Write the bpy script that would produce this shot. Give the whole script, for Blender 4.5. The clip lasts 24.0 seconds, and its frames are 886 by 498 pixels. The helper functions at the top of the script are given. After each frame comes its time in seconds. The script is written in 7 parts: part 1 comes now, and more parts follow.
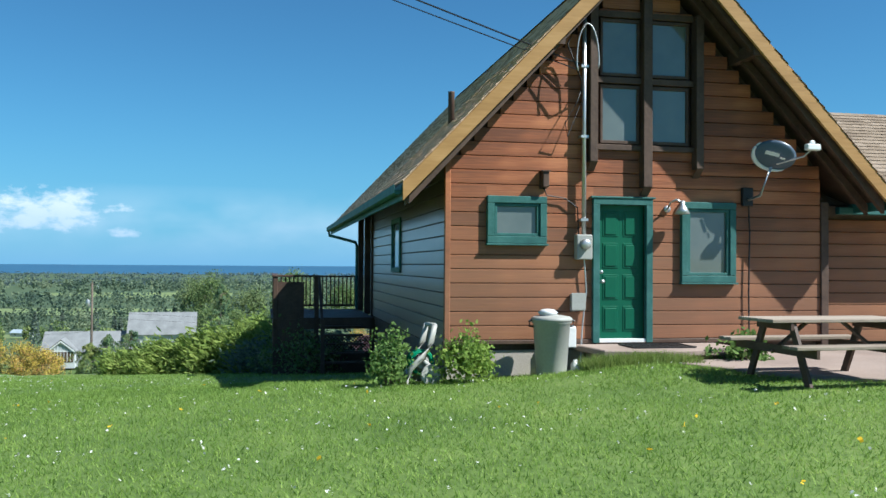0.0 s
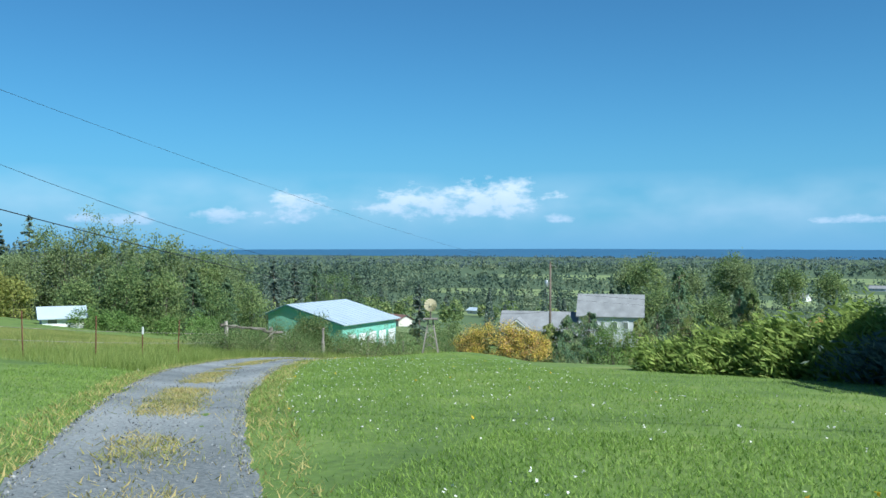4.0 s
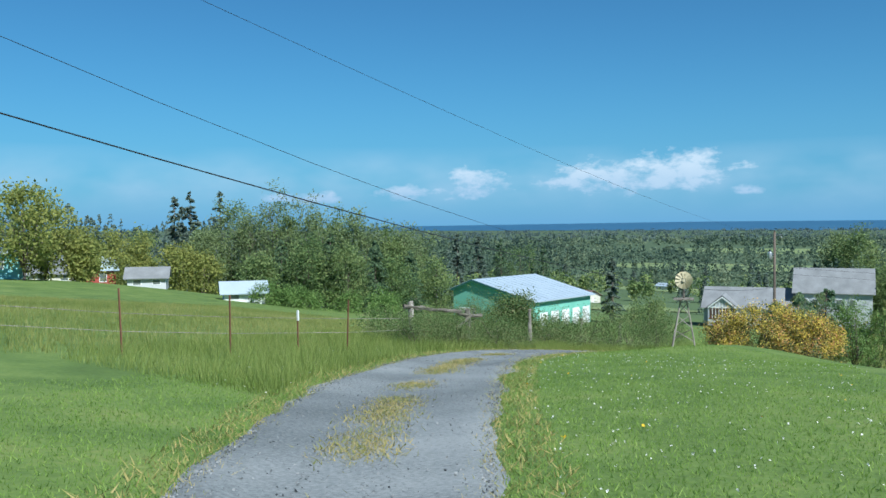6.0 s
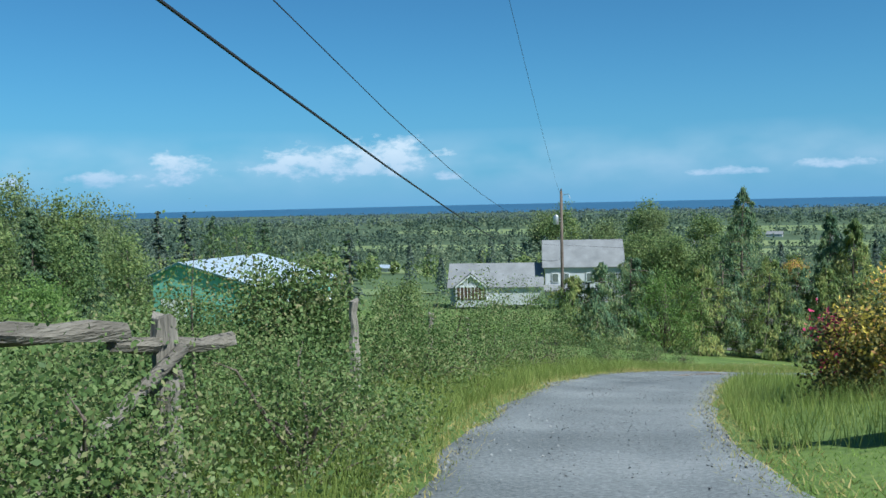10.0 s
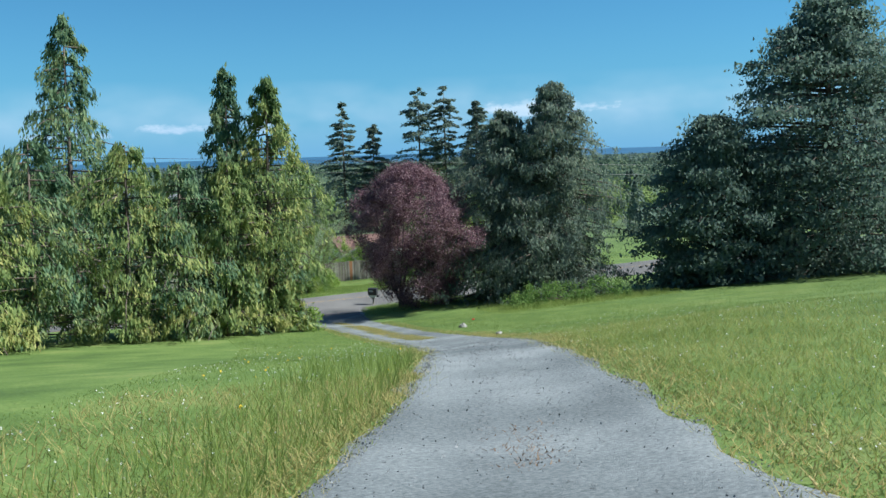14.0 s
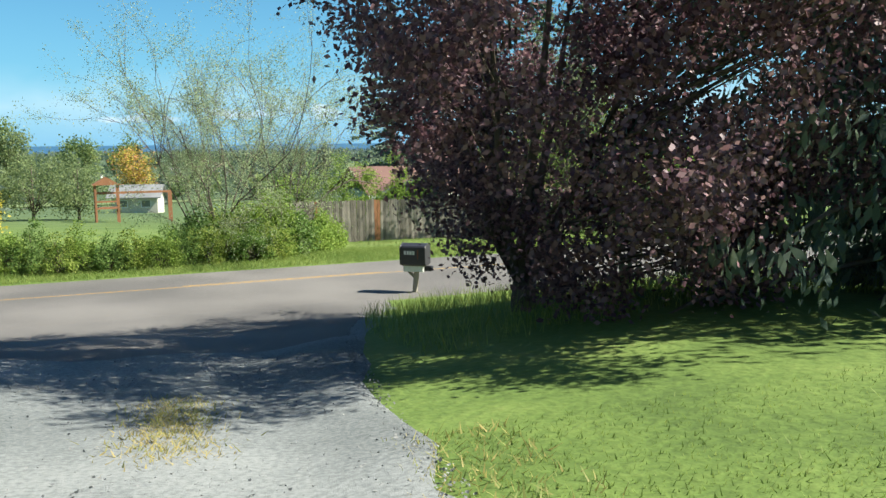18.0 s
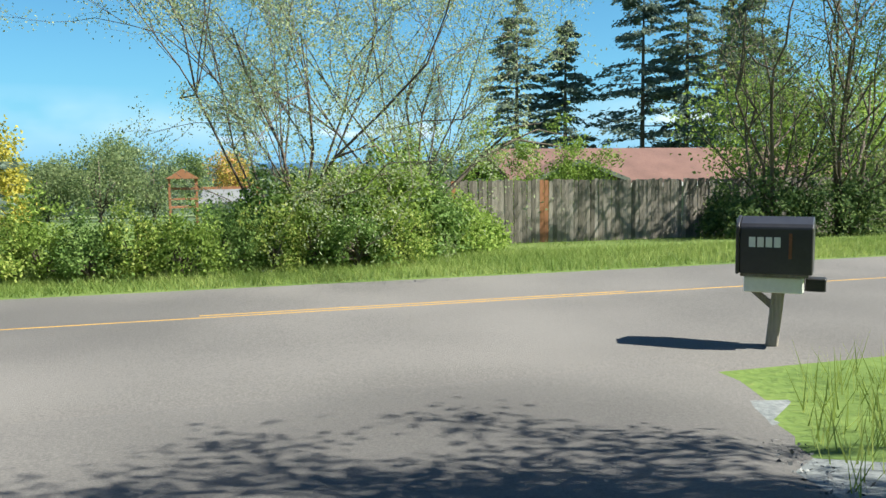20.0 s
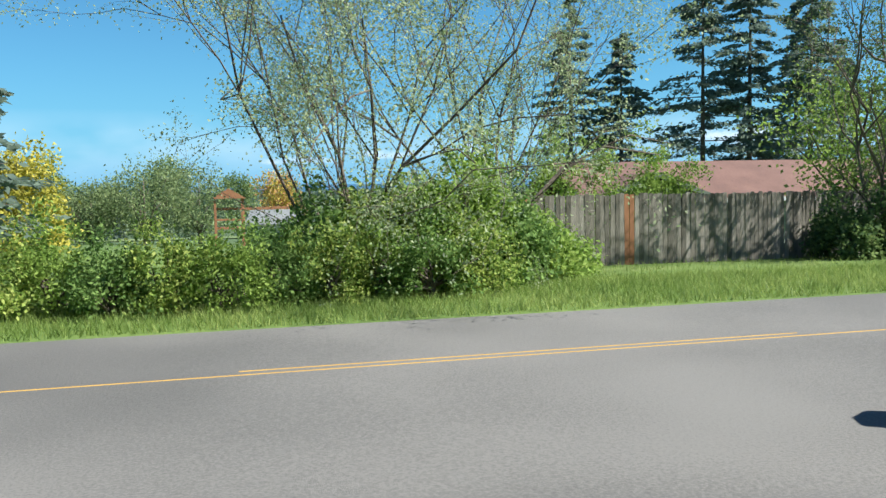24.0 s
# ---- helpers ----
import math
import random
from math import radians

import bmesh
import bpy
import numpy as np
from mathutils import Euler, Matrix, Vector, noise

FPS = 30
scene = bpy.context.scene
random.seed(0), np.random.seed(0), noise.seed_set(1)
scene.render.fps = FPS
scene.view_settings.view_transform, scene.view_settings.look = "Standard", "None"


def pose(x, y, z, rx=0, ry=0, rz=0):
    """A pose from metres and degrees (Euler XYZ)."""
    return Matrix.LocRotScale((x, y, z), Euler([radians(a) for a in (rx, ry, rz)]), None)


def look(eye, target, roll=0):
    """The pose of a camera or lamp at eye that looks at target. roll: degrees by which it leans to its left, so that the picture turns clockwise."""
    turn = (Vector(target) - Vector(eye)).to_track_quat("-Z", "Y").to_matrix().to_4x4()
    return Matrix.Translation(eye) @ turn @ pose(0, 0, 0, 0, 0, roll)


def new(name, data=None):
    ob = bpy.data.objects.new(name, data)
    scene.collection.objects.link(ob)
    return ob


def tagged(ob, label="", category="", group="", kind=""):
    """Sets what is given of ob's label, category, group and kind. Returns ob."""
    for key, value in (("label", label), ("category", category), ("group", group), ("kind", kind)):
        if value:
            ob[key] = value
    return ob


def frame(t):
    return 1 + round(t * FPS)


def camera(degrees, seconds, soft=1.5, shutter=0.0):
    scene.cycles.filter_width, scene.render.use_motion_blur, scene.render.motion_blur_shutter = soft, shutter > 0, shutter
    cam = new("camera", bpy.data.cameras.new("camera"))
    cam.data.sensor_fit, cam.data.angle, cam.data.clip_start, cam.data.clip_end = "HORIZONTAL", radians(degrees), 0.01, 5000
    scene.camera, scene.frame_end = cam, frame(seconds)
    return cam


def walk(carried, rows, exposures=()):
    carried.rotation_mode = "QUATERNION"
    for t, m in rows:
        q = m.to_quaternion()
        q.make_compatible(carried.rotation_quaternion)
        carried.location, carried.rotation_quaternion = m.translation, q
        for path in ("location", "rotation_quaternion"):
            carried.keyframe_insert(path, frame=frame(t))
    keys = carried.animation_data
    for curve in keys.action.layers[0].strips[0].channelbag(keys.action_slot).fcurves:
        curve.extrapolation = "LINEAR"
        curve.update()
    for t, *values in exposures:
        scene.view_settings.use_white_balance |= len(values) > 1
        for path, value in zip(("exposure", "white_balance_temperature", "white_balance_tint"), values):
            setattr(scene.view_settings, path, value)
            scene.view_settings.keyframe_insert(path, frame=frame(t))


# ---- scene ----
cam = camera(53.6, 24.0)
PATH = [
    (0, (-0.121, 0.435, 1.394), (-0.112, 2.434, 1.433), 0.4),
    (0.5, (-0.133, 0.625, 1.404), (-0.111, 2.625, 1.442), 0.3),
    (1, (-0.136, 0.983, 1.375), (-0.102, 2.982, 1.416), 0.5),
    (1.5, (-0.243, 1.488, 1.353), (-0.204, 3.487, 1.393), 0.5),
    (2, (-0.44, 2.181, 1.306), (-0.494, 4.18, 1.34), 0.6),
    (2.5, (-0.809, 3.027, 1.267), (-1.054, 5.012, 1.292), 0.7),
    (3, (-1.501, 3.7, 1.158), (-1.969, 5.644, 1.175), 0.5),
    (3.5, (-3.415, 5.022, 1.001), (-4.122, 6.893, 1.009), 0.2),
    (5.5, (-10.983, 13.506, 0.537), (-12.227, 15.071, 0.493), 0.0),
    (6, (-12.919, 15.37, 0.184), (-14.175, 16.925, 0.125), -0.5),
    (6.5, (-15.151, 17.403, -0.079), (-16.413, 18.953, -0.148), -0.9),
    (7, (-17.5, 19.632, -0.483), (-18.762, 21.182, -0.569), -1.8),
    (7.5, (-19.903, 22.106, -0.837), (-21.159, 23.659, -0.935), -2.1),
    (8, (-22.085, 24.575, -1.037), (-23.296, 26.163, -1.139), -1.6),
    (8.5, (-24.175, 27.235, -1.383), (-25.304, 28.883, -1.477), -1.8),
    (9, (-25.9, 29.477, -1.639), (-26.912, 31.2, -1.734), -1.3),
    (9.5, (-27.425, 32.339, -2.301), (-28.28, 34.144, -2.401), -0.5),
    (10, (-29.132, 36.747, -2.347), (-29.821, 38.623, -2.447), -1.2),
    (10.5, (-30.177, 41.789, -3.105), (-30.679, 43.722, -3.21), -0.8),
    (12.5, (-32.673, 61.989, -6.0), (-32.563, 63.979, -6.158), -0.4),
    (13, (-31.909, 67.404, -6.814), (-31.635, 69.377, -7.002), -2.0),
    (13.5, (-31.164, 72.245, -7.695), (-30.686, 74.177, -7.897), -1.6),
    (14, (-29.391, 77.598, -8.624), (-28.692, 79.46, -8.84), -1.9),
    (14.5, (-26.811, 83.18, -9.718), (-25.961, 84.977, -9.94), -2.1),
    (15, (-24.225, 89.111, -10.561), (-23.32, 90.879, -10.794), -1.9),
    (15.5, (-22.207, 94.758, -11.564), (-21.295, 96.52, -11.817), -1.7),
    (16, (-20.466, 99.868, -12.798), (-19.61, 101.659, -13.046), 0.0),
    (16.5, (-19.262, 105.226, -13.791), (-18.477, 107.048, -14.044), 0.9),
    (17, (-18.265, 110.631, -14.729), (-17.544, 112.479, -14.985), 1.0),
    (17.5, (-17.219, 116.127, -15.647), (-16.577, 118.004, -15.903), 0.5),
    (18, (-16.463, 121.494, -16.39), (-15.894, 123.397, -16.626), -0.6),
    (18.5, (-15.839, 126.351, -17.023), (-15.337, 128.275, -17.24), -1.2),
    (19, (-15.475, 130.36, -17.668), (-15.04, 132.302, -17.87), -0.7),
    (19.5, (-15.33, 133.496, -18.137), (-14.949, 135.449, -18.333), -0.6),
    (21.5, (-15.637, 138.604, -18.604), (-15.341, 140.574, -18.784), -0.5),
    (22, (-15.627, 138.762, -18.583), (-15.345, 140.734, -18.755), -0.6),
    (22.5, (-15.636, 138.741, -18.63), (-15.366, 140.717, -18.791), -0.6),
    (23, (-15.614, 138.818, -18.637), (-15.354, 140.795, -18.79), -0.8),
    (23.5, (-15.57, 138.84, -18.639), (-15.321, 140.819, -18.785), -1.0),
    (24, (-15.597, 138.736, -18.577), (-15.352, 140.715, -18.722), -1.1),
]
walk(cam, [(t, look(eye, target, roll)) for t, eye, target, roll in PATH],
     exposures=[(0, 0.95, 5700, 4), (3, 0.95, 5600, 4), (5.5, 0.65, 5500, 4), (12.5, 0.75, 5600, 4), (14, 0.85, 5700, 4), (17, 1.12, 6500, 5), (19, 1.42, 6500, 5), (21.5, 1.2, 6100, 5), (24, 1.2, 6050, 5)])

# ---- world, sun ----
SUN = Vector((1.86, -0.66, 2.12)).normalized()
world = bpy.data.worlds.new("world")
scene.world = world
world.use_nodes = True


def make_world():
    nt = world.node_tree
    nt.nodes.clear()
    N, L = nt.nodes.new, nt.links.new
    sky = N("ShaderNodeTexSky")
    sky.sky_type, sky.sun_disc = "NISHITA", False
    sky.sun_elevation = math.asin(SUN.z)
    sky.sun_rotation = math.atan2(SUN.x, SUN.y)
    sky.altitude, sky.air_density, sky.dust_density, sky.ozone_density = 0, 1.0, 0.15, 4.0
    tex = N("ShaderNodeTexCoord")
    sep = N("ShaderNodeSeparateXYZ")
    L(tex.outputs["Generated"], sep.inputs[0])

    def m(op, a, b=None, c=None):
        n = N("ShaderNodeMath")
        n.operation = op
        for i, v in enumerate((a, b, c)):
            if v is None:
                continue
            if isinstance(v, (int, float)):
                n.inputs[i].default_value = v
            else:
                L(v, n.inputs[i])
        return n.outputs[0]

    az = m("MULTIPLY", m("ARCTAN2", sep.outputs[0], sep.outputs[1]), 57.2958)
    el = m("MULTIPLY", m("ARCSINE", sep.outputs[2]), 57.2958)
    co = N("ShaderNodeCombineXYZ")
    L(az, co.inputs[0]), L(m("MULTIPLY", el, 1.9), co.inputs[1])
    n1 = N("ShaderNodeTexNoise")
    n1.inputs["Scale"].default_value, n1.inputs["Detail"].default_value, n1.inputs["Roughness"].default_value = 0.55, 8, 0.62
    L(co.outputs[0], n1.inputs["Vector"])
    n2 = N("ShaderNodeTexNoise")
    n2.inputs["Scale"].default_value, n2.inputs["Detail"].default_value = 0.16, 3
    L(co.outputs[0], n2.inputs["Vector"])
    wob = m("MULTIPLY", m("SUBTRACT", n1.outputs[0], 0.5), 4.2)
    cloud = None
    for a, e, ra, re in CLOUDS:
        dx = m("DIVIDE", m("SUBTRACT", az, a), ra)
        dy = m("DIVIDE", m("SUBTRACT", el, e), re)
        dy = m("MULTIPLY", dy, m("ADD", 1.0, m("MULTIPLY", m("LESS_THAN", dy, 0.0), 0.7)))
        d = m("SUBTRACT", 1.0, m("ADD", m("MULTIPLY", dx, dx), m("MULTIPLY", dy, dy)))
        d = m("MAXIMUM", d, -3.0)
        cloud = d if cloud is None else m("MAXIMUM", cloud, d)
    dens = m("MULTIPLY", m("ADD", cloud, wob), 0.9)
    dens = m("MINIMUM", m("MAXIMUM", dens, 0.0), 0.88)
    # thin haze band low over the sea, and faint high streaks to the east
    streak = m("MULTIPLY", m("MAXIMUM", m("SUBTRACT", n2.outputs[0], 0.34), 0.0), 2.6)
    band = m("MAXIMUM", m("SUBTRACT", 1.0, m("ABSOLUTE", m("DIVIDE", m("SUBTRACT", el, 2.4), 2.6))), 0.0)
    dens = m("MAXIMUM", dens, m("MULTIPLY", m("MULTIPLY", streak, band), 0.5))
    shade = N("ShaderNodeMapRange")
    L(m("ADD", el, m("MULTIPLY", wob, 0.4)), shade.inputs[0])
    shade.inputs[1].default_value, shade.inputs[2].default_value = 0.6, 3.8
    ramp = N("ShaderNodeMix")
    ramp.data_type = "RGBA"
    L(shade.outputs[0], ramp.inputs[0])
    ramp.inputs[6].default_value = (4.2, 6.4, 8.8, 1)
    ramp.inputs[7].default_value = (9.6, 10.4, 11.0, 1)
    mix = N("ShaderNodeMix")
    mix.data_type = "RGBA"
    hs = N("ShaderNodeHueSaturation")
    hs.inputs["Saturation"].default_value = 1.12
    L(sky.outputs[0], hs.inputs["Color"])
    tint = N("ShaderNodeMix")
    tint.data_type, tint.blend_type = "RGBA", "MULTIPLY"
    L(m("POWER", 2.718, m("MULTIPLY", m("POWER", m("DIVIDE", m("MAXIMUM", el, 0.0), 26.0), 2.0), -1.0)), tint.inputs[0])
    tint.inputs[7].default_value = (0.53, 0.99, 1.05, 1)
    L(hs.outputs[0], tint.inputs[6])
    haze = N("ShaderNodeMix")
    haze.data_type = "RGBA"
    haze.inputs[7].default_value = (2.3, 5.1, 8.3, 1)
    L(m("MULTIPLY", m("POWER", 2.718, m("DIVIDE", m("MAXIMUM", el, 0.0), -7.0)), 0.85), haze.inputs[0])
    L(tint.outputs[2], haze.inputs[6])
    L(dens, mix.inputs[0]), L(haze.outputs[2], mix.inputs[6]), L(ramp.outputs[2], mix.inputs[7])
    bg = N("ShaderNodeBackground")
    bg.inputs[1].default_value = SKY
    L(mix.outputs[2], bg.inputs[0])
    out = N("ShaderNodeOutputWorld")
    L(bg.outputs[0], out.inputs[0])


# azimuth, elevation, half widths in degrees of the cumulus over the strait
CLOUDS = [(-24.0, 2.9, 4.2, 1.7), (-28.0, 2.6, 4.6, 1.5), (-36.8, 2.3, 2.6, 1.4), (-41.5, 1.8, 2.2, 0.7), (-20.0, 1.9, 1.2, 0.5),
          (-31.5, 2.6, 1.6, 0.5), (4.0, 2.0, 2.6, 0.5), (9.0, 2.0, 1.2, 0.7), (-2.0, 1.7, 2.6, 0.4), (27.0, 2.6, 5.0, 0.8), (-48.0, 1.6, 3.0, 0.6)]
SKY = 0.05
make_world()
sun = new("sun", bpy.data.lights.new("sun", "SUN"))
sun.data.energy, sun.data.angle, sun.data.color = 4.9, radians(0.53), (1.0, 0.93, 0.83)
sun.matrix_world = look((60, 30, 80), Vector((60, 30, 80)) - SUN * 10)
scene.view_settings.exposure = 0.0

# ---- materials ----


def mat(name, cols, scale=6.0, fine=40.0, rough=0.8, bump=0.3, dist=0.02, metal=0.0, island=0.0, stretch=(1, 1, 1), spec=0.3, trans=0.0, obj=0.0, noise_coord="Object", broad=0.0, broad_scale=0.25):
    """Procedural surface: cols are 2 to 4 base colours over coarse and fine noise."""
    mt = bpy.data.materials.new(name)
    mt.use_nodes = True
    nt = mt.node_tree
    N, L = nt.nodes.new, nt.links.new
    b = nt.nodes["Principled BSDF"]
    b.inputs["Roughness"].default_value, b.inputs["Metallic"].default_value = rough, metal
    b.inputs["Specular IOR Level"].default_value = spec
    tc, mp = N("ShaderNodeTexCoord"), N("ShaderNodeMapping")
    mp.inputs["Scale"].default_value = stretch
    L(tc.outputs[noise_coord], mp.inputs[0])
    ns = []
    for s, d in ((scale, 4), (fine, 3)):
        n = N("ShaderNodeTexNoise")
        n.inputs["Scale"].default_value, n.inputs["Detail"].default_value = s, d
        L(mp.outputs[0], n.inputs[0])
        ns.append(n)
    add = N("ShaderNodeMath")
    add.operation = "MULTIPLY_ADD"
    L(ns[0].outputs[0], add.inputs[0])
    add.inputs[1].default_value = 0.62
    half = N("ShaderNodeMath")
    half.operation = "MULTIPLY"
    L(ns[1].outputs[0], half.inputs[0])
    half.inputs[1].default_value = 0.38
    L(half.outputs[0], add.inputs[2])
    val = add.outputs[0]
    if broad:
        bn, bs, bk = N("ShaderNodeTexNoise"), N("ShaderNodeMath"), N("ShaderNodeMath")
        bn.inputs["Scale"].default_value, bn.inputs["Detail"].default_value = broad_scale, 2
        L(tc.outputs[noise_coord], bn.inputs[0])
        bs.operation, bk.operation = "SUBTRACT", "MULTIPLY_ADD"
        L(bn.outputs[0], bs.inputs[0])
        bs.inputs[1].default_value = 0.5
        L(bs.outputs[0], bk.inputs[0])
        bk.inputs[1].default_value = broad
        L(val, bk.inputs[2])
        val = bk.outputs[0]
    for src, amt in (("island", island), ("obj", obj)):
        if amt:
            g = N("ShaderNodeNewGeometry") if src == "island" else N("ShaderNodeObjectInfo")
            o = g.outputs["Random Per Island" if src == "island" else "Random"]
            k = N("ShaderNodeMath")
            k.operation = "MULTIPLY_ADD"
            sub = N("ShaderNodeMath")
            sub.operation = "SUBTRACT"
            L(o, sub.inputs[0])
            sub.inputs[1].default_value = 0.5
            L(sub.outputs[0], k.inputs[0])
            k.inputs[1].default_value = amt
            L(val, k.inputs[2])
            val = k.outputs[0]
    r = N("ShaderNodeValToRGB")
    L(val, r.inputs[0])
    el = r.color_ramp.elements
    lo, hi = 0.3, 0.7
    while len(el) < len(cols):
        el.new(0.5)
    for i, c in enumerate(cols):
        el[i].position = lo + (hi - lo) * i / max(1, len(cols) - 1)
        el[i].color = (*c, 1)
    L(r.outputs[0], b.inputs["Base Color"])
    if bump:
        bp = N("ShaderNodeBump")
        bp.inputs["Strength"].default_value, bp.inputs["Distance"].default_value = bump, dist
        L(ns[1].outputs[0], bp.inputs["Height"])
        L(bp.outputs[0], b.inputs["Normal"])
    if trans:
        tr, mx = N("ShaderNodeBsdfTranslucent"), N("ShaderNodeMixShader")
        L(r.outputs[0], tr.inputs[0])
        mx.inputs[0].default_value = trans
        L(b.outputs[0], mx.inputs[1]), L(tr.outputs[0], mx.inputs[2])
        L(mx.outputs[0], nt.nodes["Material Output"].inputs[0])
    return mt


def leafmat(name, cols, rough=0.6, trans=0.35, island=0.5, drift=0.7, spec=0.25, broad=0.0, broad_scale=0.1):
    return mat(name, cols, drift, drift * 4.3, rough, 0, island=island, trans=trans, spec=spec, broad=broad, broad_scale=broad_scale)


M_GRASS = mat("lawn", [(0.062, 0.105, 0.022), (0.09, 0.145, 0.03), (0.125, 0.185, 0.042), (0.175, 0.21, 0.06)], 0.6, 9.0, 0.95, 0.6, 0.05, broad=0.4, broad_scale=0.12)
M_GRAVEL = mat("gravel", [(0.09, 0.102, 0.104), (0.165, 0.182, 0.184), (0.255, 0.272, 0.27)], 22.0, 95.0, 0.95, 0.7, 0.01, broad=0.7, broad_scale=0.35)
M_ASPHALT = mat("asphalt", [(0.088, 0.085, 0.082), (0.124, 0.119, 0.113), (0.175, 0.167, 0.157)], 45, 160.0, 0.9, 0.8, 0.006, broad=0.9, broad_scale=0.22)
M_PEBBLE = mat("pebble", [(0.085, 0.092, 0.095), (0.16, 0.17, 0.172), (0.28, 0.285, 0.28)], 4, 40, 0.95, 0.3, 0.005, island=0.45)
M_LINE = mat("yellow_line", [(0.36, 0.22, 0.06), (0.50, 0.31, 0.07)], 3, 60, 0.8, 0.2)
M_LOG = mat("cedar_siding", [(0.14, 0.052, 0.027), (0.285, 0.098, 0.043), (0.44, 0.17, 0.075)], 1.1, 11, 0.55, 0.4, 0.008, stretch=(0.3, 1, 8), obj=0.28, broad=0.75, broad_scale=0.9)


def by_place(mt, axis, a, b, colour, amount, noise_scale):
    """Mixes the base colour of a surface towards another between two places along an axis, with a ragged border."""
    nt = mt.node_tree
    N, L = nt.nodes.new, nt.links.new
    bsdf = nt.nodes["Principled BSDF"]
    src = bsdf.inputs["Base Color"].links[0].from_socket
    geo, sep, ns, add, mr, mx = N("ShaderNodeNewGeometry"), N("ShaderNodeSeparateXYZ"), N("ShaderNodeTexNoise"), N("ShaderNodeMath"), N("ShaderNodeMapRange"), N("ShaderNodeMix")
    L(geo.outputs["Position"], sep.inputs[0])
    L(geo.outputs["Position"], ns.inputs["Vector"])
    ns.inputs["Scale"].default_value, ns.inputs["Detail"].default_value = noise_scale, 3
    add.operation = "MULTIPLY_ADD"
    L(ns.outputs[0], add.inputs[0])
    add.inputs[1].default_value = (b - a) * 1.2
    L(sep.outputs[axis], add.inputs[2])
    L(add.outputs[0], mr.inputs[0])
    mr.inputs[1].default_value, mr.inputs[2].default_value = a + (b - a) * 0.6, b + (b - a) * 0.6
    mr.inputs[4].default_value = amount
    mx.data_type = "RGBA"
    L(mr.outputs[0], mx.inputs[0])
    L(src, mx.inputs[6])
    mx.inputs[7].default_value = (*colour, 1)
    L(mx.outputs[2], bsdf.inputs["Base Color"])


# the lower courses have weathered to a dull brown; the nearer valley floor is rough woodland pasture
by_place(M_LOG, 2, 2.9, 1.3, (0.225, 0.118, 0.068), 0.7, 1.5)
by_place(M_GRASS, 1, 165.0, 215.0, (0.075, 0.115, 0.05), 0.9, 0.02)
# farther out the floor is coloured darker, as shade in gaps between trees
by_place(M_GRASS, 1, 330.0, 480.0, (0.06, 0.092, 0.048), 0.85, 0.012)
# Cedar siding with shade put into its base colour, for side and back walls.
M_LOGD = mat("shaded_siding", [(0.085, 0.055, 0.042), (0.125, 0.08, 0.062), (0.175, 0.112, 0.085)], 1.5, 14, 0.36, 0.12, 0.008, stretch=(0.35, 0.35, 5), obj=0.2, spec=0.9)
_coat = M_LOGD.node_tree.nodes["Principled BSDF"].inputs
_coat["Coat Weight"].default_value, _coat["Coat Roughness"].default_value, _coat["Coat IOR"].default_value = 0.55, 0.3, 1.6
M_TRIM = mat("green_trim", [(0.022, 0.085, 0.078), (0.035, 0.12, 0.108), (0.06, 0.16, 0.145)], 4, 40, 0.6, 0.2, 0.005)
M_DOOR = mat("green_door", [(0.007, 0.088, 0.048), (0.011, 0.108, 0.058)], 2, 20, 0.4, 0.08, 0.003)
M_BARGE = mat("golden_fir", [(0.27, 0.145, 0.045), (0.36, 0.20, 0.068), (0.44, 0.26, 0.10)], 1.2, 10, 0.6, 0.2, 0.01, stretch=(0.3, 1, 3))
M_DARKWOOD = mat("dark_wood", [(0.05, 0.03, 0.022), (0.08, 0.05, 0.036), (0.11, 0.07, 0.05)], 3, 20, 0.6, 0.3, 0.01)
M_SHINGLE = mat("shingle", [(0.34, 0.22, 0.14), (0.48, 0.33, 0.215), (0.60, 0.43, 0.30)], 1.0, 30, 0.95, 0.6, 0.02, obj=0.2, island=0.8)
M_TANSHINGLE = mat("tan_shingle", [(0.16, 0.12, 0.085), (0.22, 0.17, 0.12), (0.28, 0.22, 0.165)], 1.0, 30, 0.95, 0.5, 0.02, island=0.35)
M_PLANK = mat("weathered_plank", [(0.16, 0.125, 0.095), (0.26, 0.21, 0.165), (0.36, 0.30, 0.24)], 3, 25, 0.9, 0.4, 0.008, stretch=(0.2, 1.6, 1.6), obj=0.3)
M_GREYROOF = mat("grey_shingle", [(0.14, 0.148, 0.152), (0.19, 0.198, 0.202), (0.24, 0.25, 0.255)], 0.6, 12, 0.9, 0.3, 0.02, island=0.2)
M_GLASS = mat("window_glass", [(0.10, 0.12, 0.115), (0.15, 0.17, 0.16)], 0.7, 3, 0.08, 0, spec=0.8)
M_CONC = mat("concrete", [(0.30, 0.27, 0.24), (0.38, 0.34, 0.30), (0.45, 0.41, 0.37)], 0.8, 35, 0.9, 0.3, 0.01)
M_PAD = mat("red_concrete", [(0.22, 0.165, 0.14), (0.285, 0.22, 0.185), (0.35, 0.275, 0.235)], 0.7, 30, 0.9, 0.3, 0.01)
M_GREY = mat("grey_plastic", [(0.30, 0.30, 0.275), (0.38, 0.38, 0.35)], 2, 30, 0.5, 0.1, 0.004)
M_WHITE = mat("white_paint", [(0.62, 0.63, 0.62), (0.76, 0.77, 0.76)], 1.5, 25, 0.6, 0.15, 0.005)
M_METAL = mat("galvanised", [(0.45, 0.46, 0.47), (0.58, 0.59, 0.60)], 2, 20, 0.4, 0.1, 0.003, metal=0.7)
